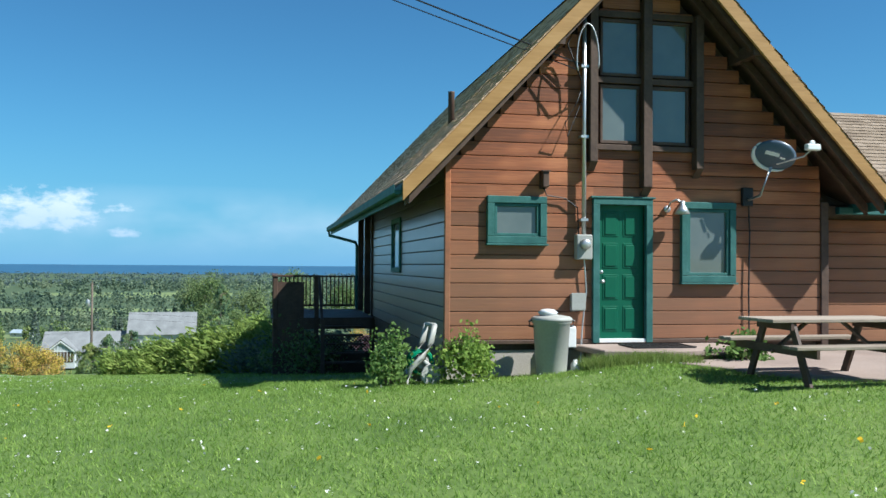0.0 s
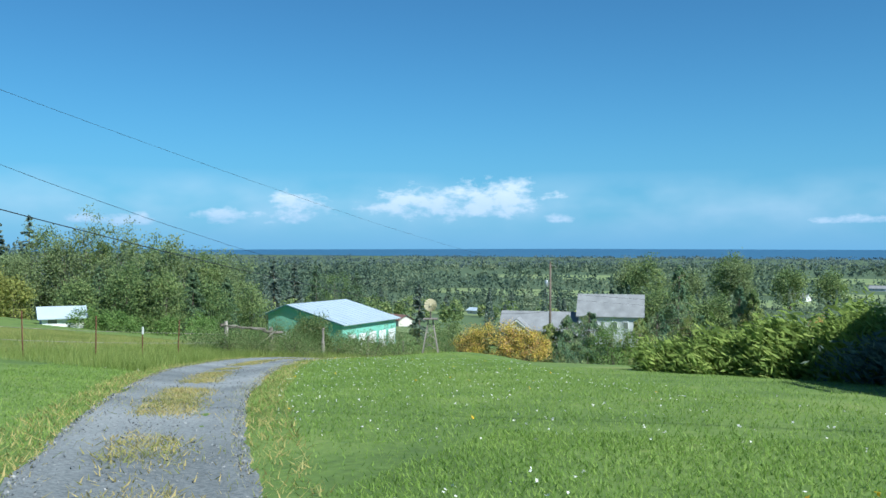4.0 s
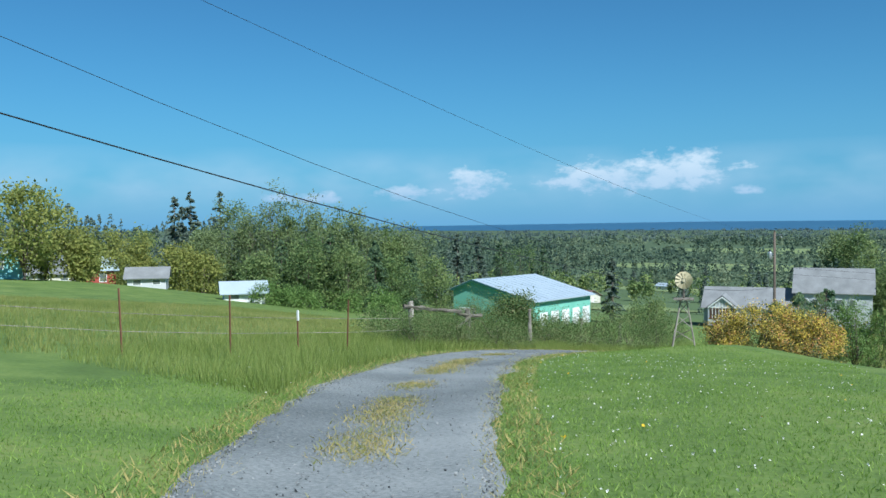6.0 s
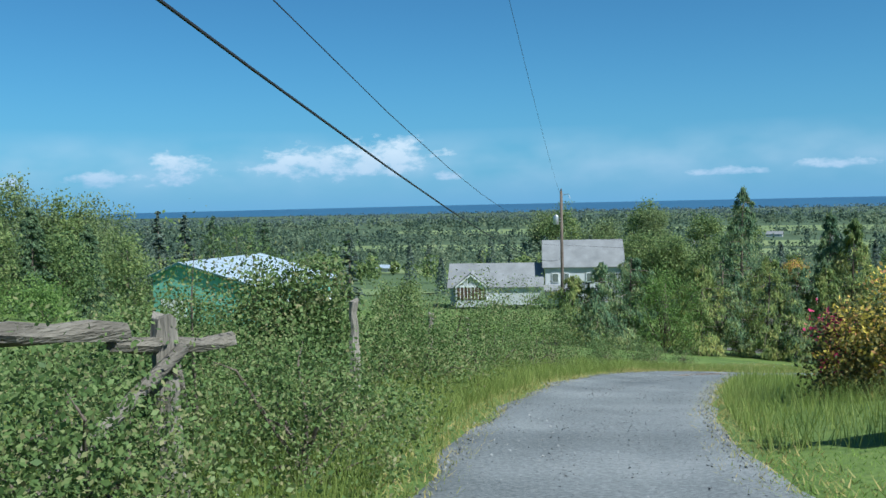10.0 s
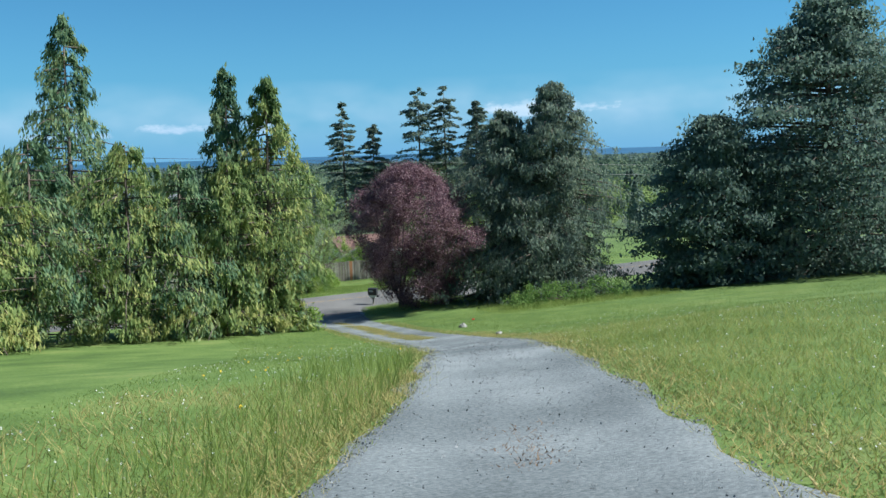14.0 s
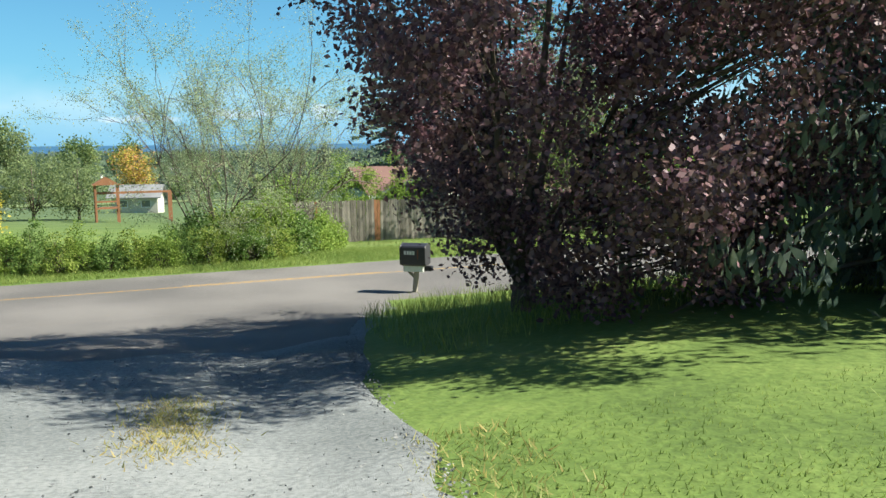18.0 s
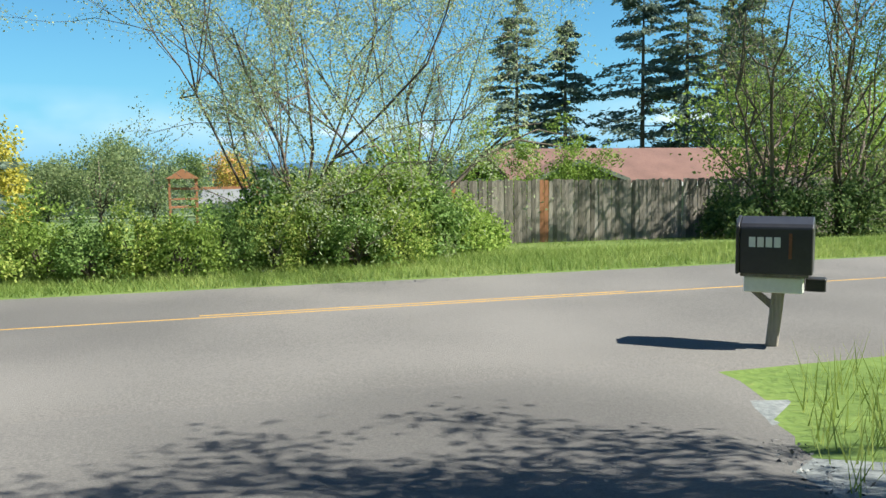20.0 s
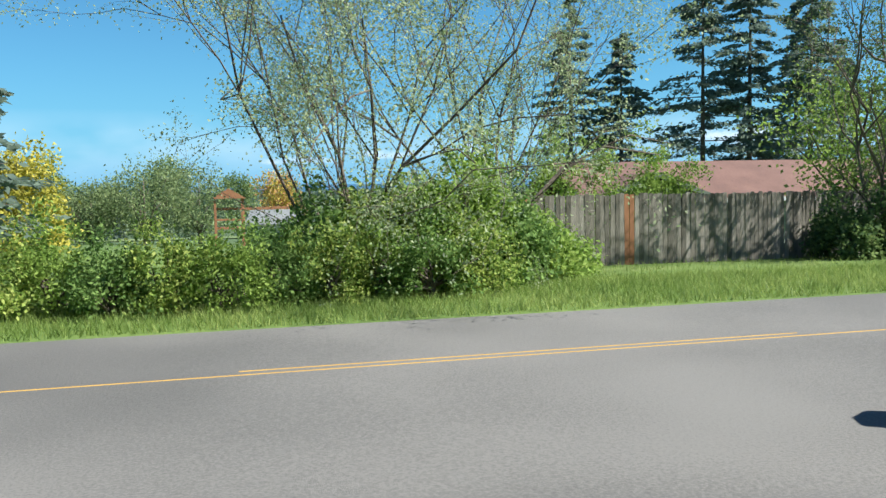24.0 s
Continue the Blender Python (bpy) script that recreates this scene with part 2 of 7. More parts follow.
M_BLACK = mat("black_rubber", [(0.015, 0.015, 0.017), (0.03, 0.03, 0.032)], 4, 30, 0.5, 0.1, 0.003)
M_MAILBOX = mat("black_enamel", [(0.022, 0.022, 0.025), (0.04, 0.04, 0.045)], 4, 30, 0.35, 0.1, 0.003, spec=0.6)
M_MINT = mat("mint_metal", [(0.16, 0.42, 0.33), (0.22, 0.50, 0.40)], 0.5, 8, 0.5, 0.1, 0.01)
M_TINROOF = mat("tin_roof", [(0.42, 0.50, 0.56), (0.52, 0.60, 0.66)], 0.4, 6, 0.35, 0.1, 0.01, metal=0.3)
M_BARK = mat("bark", [(0.07, 0.055, 0.045), (0.13, 0.105, 0.085), (0.18, 0.15, 0.12)], 3, 18, 0.95, 0.8, 0.03, stretch=(1, 1, 0.25))
M_POST = mat("weathered_wood", [(0.12, 0.11, 0.09), (0.22, 0.20, 0.17), (0.34, 0.31, 0.27)], 4, 30, 0.95, 0.9, 0.02, stretch=(1.5, 1.5, 0.2), obj=0.4)
M_RUST = mat("rusty_steel", [(0.12, 0.055, 0.035), (0.22, 0.10, 0.06)], 6, 40, 0.85, 0.3, 0.003)
M_ROCK = mat("rock", [(0.17, 0.16, 0.14), (0.27, 0.26, 0.235), (0.37, 0.36, 0.33)], 3, 20, 0.9, 0.7, 0.03)
L_CEDAR = leafmat("cedar_spray", [(0.075, 0.14, 0.085), (0.125, 0.205, 0.11), (0.20, 0.28, 0.135), (0.34, 0.37, 0.155)], 0.8, 0.4, 0.22, 0.6, broad=0.55, broad_scale=0.5)
L_CEDARY = leafmat("yellow_cedar_spray", [(0.10, 0.16, 0.06), (0.18, 0.25, 0.085), (0.29, 0.34, 0.11), (0.43, 0.42, 0.15)], 0.8, 0.4, 0.22, 0.6, broad=0.55, broad_scale=0.5)
L_EVER = leafmat("evergreen_needles", [(0.11, 0.165, 0.135), (0.155, 0.215, 0.17), (0.205, 0.27, 0.205)], 0.85, 0.55, 0.2, 0.5)
L_SPRUCE = leafmat("spruce_needles", [(0.085, 0.125, 0.105), (0.155, 0.205, 0.155), (0.28, 0.325, 0.23)], 0.8, 0.45, 0.3, 0.6, broad=0.4, broad_scale=0.6)
L_PLUM = leafmat("plum_leaf", [(0.085, 0.045, 0.065), (0.145, 0.078, 0.10), (0.23, 0.125, 0.145), (0.33, 0.205, 0.215)], 0.5, 0.35, 0.45, 0.6, spec=0.35)
L_GREEN = leafmat("green_leaf", [(0.10, 0.18, 0.045), (0.15, 0.245, 0.065), (0.22, 0.32, 0.09)], 0.8, 0.4, 0.4)
L_LIME = leafmat("lime_leaf", [(0.165, 0.26, 0.05), (0.225, 0.33, 0.065), (0.32, 0.415, 0.10)], 0.8, 0.45, 0.4)
L_FOREST = leafmat("forest_leaf", [(0.10, 0.155, 0.062), (0.165, 0.235, 0.085), (0.25, 0.325, 0.12), (0.34, 0.38, 0.15)], 0.9, 0.5, 0.3, 0.35, broad=0.5, broad_scale=0.06)
L_FIR = leafmat("fir_needles", [(0.105, 0.145, 0.12), (0.155, 0.205, 0.165), (0.22, 0.275, 0.205)], 0.85, 0.5, 0.35)
# Distance haze is mixed into these two leaf colours as pale blue-green.
L_FAR = leafmat("hazed_far_leaf", [(0.07, 0.11, 0.088), (0.11, 0.16, 0.11), (0.165, 0.22, 0.135), (0.23, 0.28, 0.17)], 0.95, 0.5, 0.06, 0.025, broad=1.1, broad_scale=0.008)
L_HAZE = leafmat("hazed_shore_leaf", [(0.085, 0.125, 0.13), (0.135, 0.185, 0.17), (0.20, 0.25, 0.205)], 0.95, 0.5, 0.15, 0.01, broad=0.8, broad_scale=0.003)
L_DKGREEN = leafmat("alder_leaf", [(0.065, 0.115, 0.045), (0.11, 0.175, 0.065), (0.17, 0.245, 0.085), (0.24, 0.31, 0.11)], 0.85, 0.45, 0.35, 0.5, broad=0.3, broad_scale=0.12)
L_HEMLOCK = leafmat("hemlock_needles", [(0.075, 0.13, 0.075), (0.115, 0.18, 0.095), (0.18, 0.255, 0.125)], 0.85, 0.45, 0.35, 0.5)
L_SPRING = leafmat("spring_leaf", [(0.19, 0.23, 0.065), (0.28, 0.31, 0.085), (0.38, 0.38, 0.11)], 0.85, 0.5, 0.35, 0.4)
L_AIRY = leafmat("airy_leaf", [(0.14, 0.19, 0.085), (0.21, 0.275, 0.12), (0.30, 0.36, 0.165)], 0.85, 0.5, 0.35, 0.4)
L_GOLD = leafmat("golden_leaf", [(0.24, 0.24, 0.05), (0.46, 0.38, 0.06), (0.58, 0.44, 0.09), (0.52, 0.24, 0.13)])
L_PALE = leafmat("pale_leaf", [(0.22, 0.29, 0.14), (0.31, 0.38, 0.19), (0.43, 0.48, 0.29)], trans=0.5)
L_HEDGE = leafmat("hedge_leaf", [(0.095, 0.165, 0.03), (0.17, 0.26, 0.045), (0.28, 0.37, 0.075), (0.40, 0.46, 0.12)], 0.6, 0.45, 0.6, 0.8)
L_YELLOW = leafmat("yellow_leaf", [(0.30, 0.29, 0.045), (0.44, 0.40, 0.06), (0.56, 0.48, 0.10)])
L_BRAMBLE = leafmat("bramble_leaf", [(0.065, 0.115, 0.035), (0.11, 0.175, 0.052), (0.17, 0.235, 0.08), (0.26, 0.25, 0.12)], island=0.34, drift=1.2)
L_GRASS = leafmat("grass_blade", [(0.125, 0.19, 0.04), (0.185, 0.26, 0.06), (0.26, 0.325, 0.095)], trans=0.5)
L_LAWN = leafmat("lush_lawn_blade", [(0.15, 0.25, 0.045), (0.22, 0.34, 0.065), (0.31, 0.42, 0.10)], trans=0.5, drift=0.9, broad=0.45, broad_scale=0.35)
L_VERGE = leafmat("verge_blade", [(0.15, 0.225, 0.05), (0.22, 0.305, 0.075), (0.33, 0.39, 0.12)], trans=0.5, drift=0.9, broad=0.7, broad_scale=0.5)
L_STRAW = leafmat("straw_grass", [(0.22, 0.245, 0.07), (0.33, 0.30, 0.105), (0.45, 0.37, 0.155)], trans=0.4)
L_MEADOW = leafmat("meadow_blade", [(0.20, 0.25, 0.06), (0.29, 0.325, 0.09), (0.39, 0.375, 0.14)], trans=0.5, island=0.35, drift=0.3, broad=0.5, broad_scale=0.12)
L_TALL = leafmat("tall_grass_blade", [(0.165, 0.225, 0.05), (0.24, 0.31, 0.075), (0.35, 0.40, 0.125)], trans=0.5, island=0.35, drift=0.5)
M_GREYLOG = mat("split_log", [(0.07, 0.062, 0.05), (0.15, 0.135, 0.11), (0.25, 0.23, 0.19)], 5, 35, 0.95, 1.0, 0.03, stretch=(1.5, 0.25, 1.5))
M_VANE = mat("cream_paint", [(0.42, 0.36, 0.22), (0.58, 0.52, 0.36)], 4, 25, 0.7, 0.2, 0.004)
L_DRY = leafmat("dry_grass", [(0.20, 0.25, 0.07), (0.33, 0.32, 0.11), (0.47, 0.38, 0.15)], trans=0.4)

# ---- building helpers ----


class B:
    """Collects faces of one mesh part."""

    def __init__(self):
        self.v, self.f = [], []

    def face(self, *pts):
        n = len(self.v)
        self.v += [tuple(p) for p in pts]
        self.f.append(tuple(range(n, n + len(pts))))
        return self

    def box(self, x0, y0, z0, x1, y1, z1):
        n = len(self.v)
        self.v += [(x, y, z) for z in (z0, z1) for y in (y0, y1) for x in (x0, x1)]
        self.f += [tuple(n + i for i in q) for q in ((0, 2, 3, 1), (4, 5, 7, 6), (0, 1, 5, 4), (2, 6, 7, 3), (0, 4, 6, 2), (1, 3, 7, 5))]
        return self

    def prism(self, poly, a, b):
        """A closed prism between the polygon moved by a and by b."""
        n, k = len(self.v), len(poly)
        a, b = Vector(a), Vector(b)
        self.v += [tuple(Vector(p) + a) for p in poly] + [tuple(Vector(p) + b) for p in poly]
        self.f += [tuple(n + i for i in reversed(range(k))), tuple(n + k + i for i in range(k))]
        self.f += [(n + i, n + (i + 1) % k, n + k + (i + 1) % k, n + k + i) for i in range(k)]
        return self

    def tube(self, pts, radii, sides=8, caps=True):
        n, m = len(self.v), len(pts)
        pts = [Vector(p) for p in pts]
        if not hasattr(radii, "__len__"):
            radii = [radii] * m
        for i, p in enumerate(pts):
            d = (pts[min(i + 1, m - 1)] - pts[max(i - 1, 0)])
            d = d.normalized() if d.length > 1e-9 else Vector((0, 0, 1))
            a = d.cross(Vector((0, 0, 1)) if abs(d.z) < 0.9 else Vector((1, 0, 0))).normalized()
            b = d.cross(a)
            for k in range(sides):
                t = 2 * math.pi * k / sides
                self.v.append(tuple(p + (a * math.cos(t) + b * math.sin(t)) * radii[i]))
        for i in range(m - 1):
            for k in range(sides):
                q = (k + 1) % sides
                self.f.append((n + i * sides + k, n + i * sides + q, n + (i + 1) * sides + q, n + (i + 1) * sides + k))
        if caps:
            self.f += [tuple(n + k for k in reversed(range(sides))), tuple(n + (m - 1) * sides + k for k in range(sides))]
        return self

    def lathe(self, prof, sides=20, c=(0, 0, 0)):
        """Profile of (radius, z) turned round the z axis at c."""
        return self.tube([(c[0], c[1], c[2] + z + i * 1e-6) for i, (r, z) in enumerate(prof)], [r for r, z in prof], sides)


def mesh_of(name, b, material, bevel=0.0, smooth=False):
    me = bpy.data.meshes.new(name)
    me.from_pydata(b.v, [], b.f)
    bm = bmesh.new()
    bm.from_mesh(me)
    bmesh.ops.recalc_face_normals(bm, faces=bm.faces)
    if bevel:
        es = [e for e in bm.edges if len(e.link_faces) == 2 and e.calc_face_angle(0) > 0.6]
        bmesh.ops.bevel(bm, geom=es, offset=bevel, segments=1, affect="EDGES", profile=0.5, clamp_overlap=True)
    bm.to_mesh(me)
    bm.free()
    me.materials.append(material)
    if smooth:
        me.polygons.foreach_set("use_smooth", [True] * len(me.polygons))
    return me


def thing(name, m, label, category, group="", kind=""):
    ob = new(name)
    ob.empty_display_size = 0.2
    ob.matrix_world = m
    return tagged(ob, label, category, group, kind)


def part(name, b, material, parent, label="", bevel=0.0, smooth=False, at=None):
    ob = new(name, b if isinstance(b, bpy.types.Mesh) else mesh_of(name, b, material, bevel, smooth))
    ob.parent = parent
    if at is not None:
        ob.matrix_basis = at
    return tagged(ob, label)


def solo(name, b, material, label, category, m=None, group="", kind="", bevel=0.0, smooth=False):
    ob = new(name, mesh_of(name, b, material, bevel, smooth))
    if m is not None:
        ob.matrix_world = m
    return tagged(ob, label, category, group, kind)


def quads_mesh(name, co, material, n=4):
    """Mesh of separate n-gons from an array (k, n, 3)."""
    k = len(co)
    me = bpy.data.meshes.new(name)
    me.vertices.add(k * n)
    me.vertices.foreach_set("co", np.ascontiguousarray(co, dtype=np.float32).ravel())
    me.loops.add(k * n)
    me.loops.foreach_set("vertex_index", np.arange(k * n, dtype=np.int32))
    me.polygons.add(k)
    me.polygons.foreach_set("loop_start", np.arange(0, k * n, n, dtype=np.int32))
    me.polygons.foreach_set("loop_total", np.full(k, n, dtype=np.int32))
    me.update(calc_edges=True)
    me.materials.append(material)
    return me


def unit(a):
    return a / np.maximum(np.linalg.norm(a, axis=1, keepdims=True), 1e-9)


def leaves(rng, c, size, axis=None, wide=0.55, jitter=0.5, flat=None):
    """Rhombic leaves at the points c; axis: their long direction, random where none."""
    k = len(c)
    a = rng.normal(size=(k, 3)) if axis is None else axis + rng.normal(size=(k, 3)) * jitter
    a = unit(a)
    b = unit(np.cross(a, rng.normal(size=(k, 3)) if flat is None else flat + rng.normal(size=(k, 3)) * 0.4))
    s = size * rng.uniform(0.6, 1.4, (k, 1))
    return np.stack([c - a * s * 0.5, c + b * s * wide * 0.5 + a * s * 0.05, c + a * s * 0.5, c - b * s * wide * 0.5 + a * s * 0.05], 1)


# ---- the lie of the land ----
PY = [-400, -60, 0, 13.5, 20, 27, 37, 42, 62, 72, 83, 95, 105, 116, 126, 133.5, 140, 146, 151, 165, 200, 300, 450, 900, 1600, 2600, 3400, 4800]
PZ = [8, 2.0, -0.06, -0.95, -1.9, -2.85, -3.9, -4.55, -7.45, -9.15, -11.2, -13.0, -15.2, -17.1, -18.45, -19.5, -20.1, -20.3, -20.3, -21.0, -22.5, -28, -35, -40, -37, -29.5, -31, -31]
XY = [-400, -20, 0, 5, 13.5, 19.6, 27, 37, 42, 62, 72, 83, 95, 105, 116, 126, 139, 400]
XX = [0, 0, -0.1, -3.6, -11, -17.5, -24, -29.1, -30.2, -32.7, -31.2, -26.8, -22.2, -19.3, -17.2, -15.8, -15.6, -15]
WY = [-100, 40, 62, 80, 120, 165, 200, 320]
WS = [0, 0, -0.02, -0.04, -0.07, -0.05, -0.03, 0]
EY = [-100, 0, 8, 30, 45, 60, 135, 150, 220]
ES = [0, 0.02, 0.08, 0.08, 0.06, 0.03, 0.03, 0.0, 0]
RDIR = np.array([math.cos(radians(8.5)), math.sin(radians(8.5))])
ROAD0 = np.array([-14.5, 147.0])
_g = np.arange(-400, 4801, 1.0)
_k = np.ones(9) / 9


def _smooth(xs, zs):
    v = np.interp(_g, xs, zs)
    return np.convolve(np.pad(v, 4, mode="edge"), _k, "valid")


_tables = [_smooth(*p) for p in ((PY, PZ), (XY, XX), (WY, WS), (EY, ES))]


def ground_z(x, y):
    """Height of the ground."""
    x, y = np.asarray(x, float), np.asarray(y, float)
    z, cx, ws, es = [np.interp(y, _g, tb) for tb in _tables]
    dx = x - cx
    w, e = -np.clip(-dx, 0, None), np.clip(dx, 0, None)
    w = -38 * np.tanh(-w / 38)
    e = 13 * np.tanh(e / 13)
    h = z + ws * w + es * e + 0.2 * np.exp(-((x - 2.8) ** 2 + (y - 12.4) ** 2) / 1.9)
    # low banks under the windmill and under the plum
    h = h + 0.62 * np.exp(-((x + 25.3) / 3.0) ** 2 - ((y - 48.5) / 6.0) ** 2) + 1.4 * np.exp(-((x + 122) / 26) ** 2 - ((y - 80) / 22) ** 2) + 0.55 * np.exp(-((x + 8.8) / 4.2) ** 2 - ((y - 133.6) / 4.6) ** 2)
    # the road lies level across the slope
    s = (x - ROAD0[0]) * RDIR[0] + (y - ROAD0[1]) * RDIR[1]
    q = np.abs(-(x - ROAD0[0]) * RDIR[1] + (y - ROAD0[1]) * RDIR[0] + 0.4)
    k = np.clip((9.0 - q) / 4.5, 0, 1) * np.clip((170 - np.abs(s)) / 60, 0, 1)
    k = k * k * (3 - 2 * k)
    return h * (1 - k) + (-20.32 - 0.004 * s) * k


def gz(x, y):
    return float(ground_z(x, y))


def axis_lines(lo, hi, near_lo, near_hi, step, grow=1.12):
    a = list(np.arange(near_lo, near_hi + 1e-6, step))
    s = step
    while a[0] > lo:
        s *= grow
        a.insert(0, max(lo, a[0] - s))
    s = step
    while a[-1] < hi:
        s *= grow
        a.append(min(hi, a[-1] + s))
    return np.array(a)


def make_ground():
    xs, ys = axis_lines(-4700, 4700, -60, 40, 1.0), axis_lines(-300, 4800, -6, 172, 1.0)
    X, Y = np.meshgrid(xs, ys)
    Z = ground_z(X, Y)
    n = len(xs)
    v = np.stack([X, Y, Z], -1).reshape(-1, 3)
    i = (np.arange(len(ys) - 1)[:, None] * n + np.arange(n - 1)[None, :]).ravel()
    f = np.stack([i, i + 1, i + n + 1, i + n], 1)
    me = bpy.data.meshes.new("ground")
    me.from_pydata(v.tolist(), [], f.tolist())
    me.polygons.foreach_set("use_smooth", [True] * len(me.polygons))
    me.materials.append(M_GRASS)
    return tagged(new("ground", me), "mown green lawn and meadow falling towards the strait", "ground", kind="structure")


make_ground()


def strip(name, pts, half_l, half_r, material, lift, label, category, step_across=6):
    """A surface that follows the ground along a centre line, with its own width at each point."""
    pts = np.array(pts, float)
    d = np.gradient(pts, axis=0)
    nrm = unit(np.stack([d[:, 1], -d[:, 0]], 1))
    v, f = [], []
    for i, p in enumerate(pts):
        for k in range(step_across + 1):
            o = -half_l[i] + (half_l[i] + half_r[i]) * k / step_across
            q = p + nrm[i] * o
            edge = -0.6 if k in (0, step_across) else 1.0
            v.append((q[0], q[1], gz(*q) + lift * edge))
    w = step_across + 1
    for i in range(len(pts) - 1):
        for k in range(step_across):
            f.append((i * w + k, i * w + k + 1, (i + 1) * w + k + 1, (i + 1) * w + k))
    me = bpy.data.meshes.new(name)
    me.from_pydata(v, [], f)
    me.polygons.foreach_set("use_smooth", [True] * len(f))
    me.materials.append(material)
    return tagged(new(name, me), label, category, kind="structure")


def resample(ctrl, step):
    """Smooth line through the control points at even steps."""
    c = np.array(ctrl, float)
    t = np.concatenate([[0], np.cumsum(np.linalg.norm(np.diff(c, axis=0), axis=1))])
    out = []
    for s in np.arange(0, t[-1], step):
        i = min(np.searchsorted(t, s, "right") - 1, len(c) - 2)
        u = (s - t[i]) / (t[i + 1] - t[i])
        p0, p1, p2, p3 = c[max(i - 1, 0)], c[i], c[i + 1], c[min(i + 2, len(c) - 1)]
        out.append(0.5 * (2 * p1 + (p2 - p0) * u + (2 * p0 - 5 * p1 + 4 * p2 - p3) * u * u + (3 * p1 - 3 * p2 + p3 - p0) * u ** 3))
    return np.array(out)


EDGE_L = [(-2.2, -14), (-2.4, -4), (-3.0, 2), (-7.5, 7.5), (-12.0, 11.8), (-16.0, 16.4), (-20, 20.7), (-22.6, 23.7), (-25.5, 27.3), (-27.8, 31.6), (-29.3, 34.5), (-30.4, 37.5), (-32.5, 46), (-33.5, 51), (-34.0, 57), (-34.1, 62),
          (-33.2, 70.5), (-31.8, 75.5), (-29.3, 82), (-27.5, 85.8), (-25.2, 90.3), (-22.6, 97), (-20.4, 104), (-19.1, 112), (-18.8, 118.7), (-18.5, 123), (-18.6, 128), (-19.2, 134), (-20.8, 139.6), (-23.0, 142.0)]
EDGE_R = [(2.2, -14), (2.0, -4), (0.6, 2), (-4.2, 7.0), (-8.6, 10.8), (-12.4, 15.2), (-15.6, 19.2), (-17.9, 22.5), (-20.6, 26.2), (-23.6, 30.8), (-26.2, 35.0), (-27.5, 38.4), (-29.2, 45), (-29.8, 50), (-30.1, 55), (-30.2, 60),
          (-29.8, 67), (-28.9, 72), (-26.6, 79), (-24.2, 84), (-22.4, 88.6), (-20.2, 95.5), (-17.9, 101), (-16.8, 105.5), (-15.9, 112), (-15.4, 118.4), (-15.0, 123.5), (-14.7, 128), (-14.0, 134), (-12.8, 139.4), (-10.8, 143.2)]


def even(ctrl, n):
    c = resample(ctrl, 0.25)
    k = np.linspace(0, len(c) - 1, n)
    return np.stack([np.interp(k, np.arange(len(c)), c[:, i]) for i in (0, 1)], 1)


GRADE = 150


def eased(e, n=4):
    """Evens out the bends of an edge."""
    q = np.concatenate([np.repeat(e[:1], n, 0), e, np.repeat(e[-1:], n, 0)])
    return np.stack([np.convolve(q[:, i], np.ones(2 * n + 1) / (2 * n + 1), "valid") for i in (0, 1)], 1)


EL, ER = eased(even(EDGE_L, GRADE)), eased(even(EDGE_R, GRADE))


def make_drive():
    rng = np.random.default_rng(2)
    v, f, w = [], [], 12
    for i in range(GRADE):
        j = rng.normal(size=2) * 0.10
        for k in range(w + 1):
            t = k / w
            t = t + (j[0] * 0.3 if k == 0 else j[1] * 0.3 if k == w else 0)
            p = EL[i] * (1 - t) + ER[i] * t
            rut = 0.0 if k in (0, w) else 0.055 - 0.03 * (math.exp(-((t - 0.27) / 0.1) ** 2) + math.exp(-((t - 0.73) / 0.1) ** 2)) + rng.normal() * 0.0015
            v.append((p[0], p[1], gz(*p) + rut))
    for i in range(GRADE - 1):
        for k in range(w):
            f.append((i * (w + 1) + k, i * (w + 1) + k + 1, (i + 1) * (w + 1) + k + 1, (i + 1) * (w + 1) + k))
    me = bpy.data.meshes.new("driveway")
    me.from_pydata(v, [], f)
    me.polygons.foreach_set("use_smooth", [True] * len(f))
    me.materials.append(M_GRAVEL)
    tagged(new("driveway", me), "grey gravel driveway with two worn wheel tracks", "driveway", kind="structure")


make_drive()


def make_apron():
    v, f, w = [], [], 14
    rows = [i for i in range(GRADE) if (EL[i, 1] + ER[i, 1]) / 2 > 133.5]
    for i in rows:
        for k in range(w + 1):
            p = EL[i] * (1 - k / w) + ER[i] * (k / w)
            v.append((p[0], p[1], gz(*p) + (-0.03 if k in (0, w) or i == rows[0] else 0.072)))
    # the last row runs in under the road's edge
    for k in range(w + 1):
        p = EL[-1] * (1 - k / w) + ER[-1] * (k / w)
        q = float(np.dot(p - ROAD0, (-RDIR[1], RDIR[0])))
        p = p + np.array([-RDIR[1], RDIR[0]]) * max(0.1, -3.9 - q)
        v.append((p[0], p[1], gz(*p) + 0.03))
    for i in range(len(rows)):
        for k in range(w):
            f.append((i * (w + 1) + k, i * (w + 1) + k + 1, (i + 1) * (w + 1) + k + 1, (i + 1) * (w + 1) + k))
    me = bpy.data.meshes.new("apron")
    me.from_pydata(v, [], f)
    me.polygons.foreach_set("use_smooth", [True] * len(f))
    me.materials.append(M_ASPHALT)
    tagged(new("apron", me), "worn asphalt apron where the drive meets the road", "pavement", kind="structure")


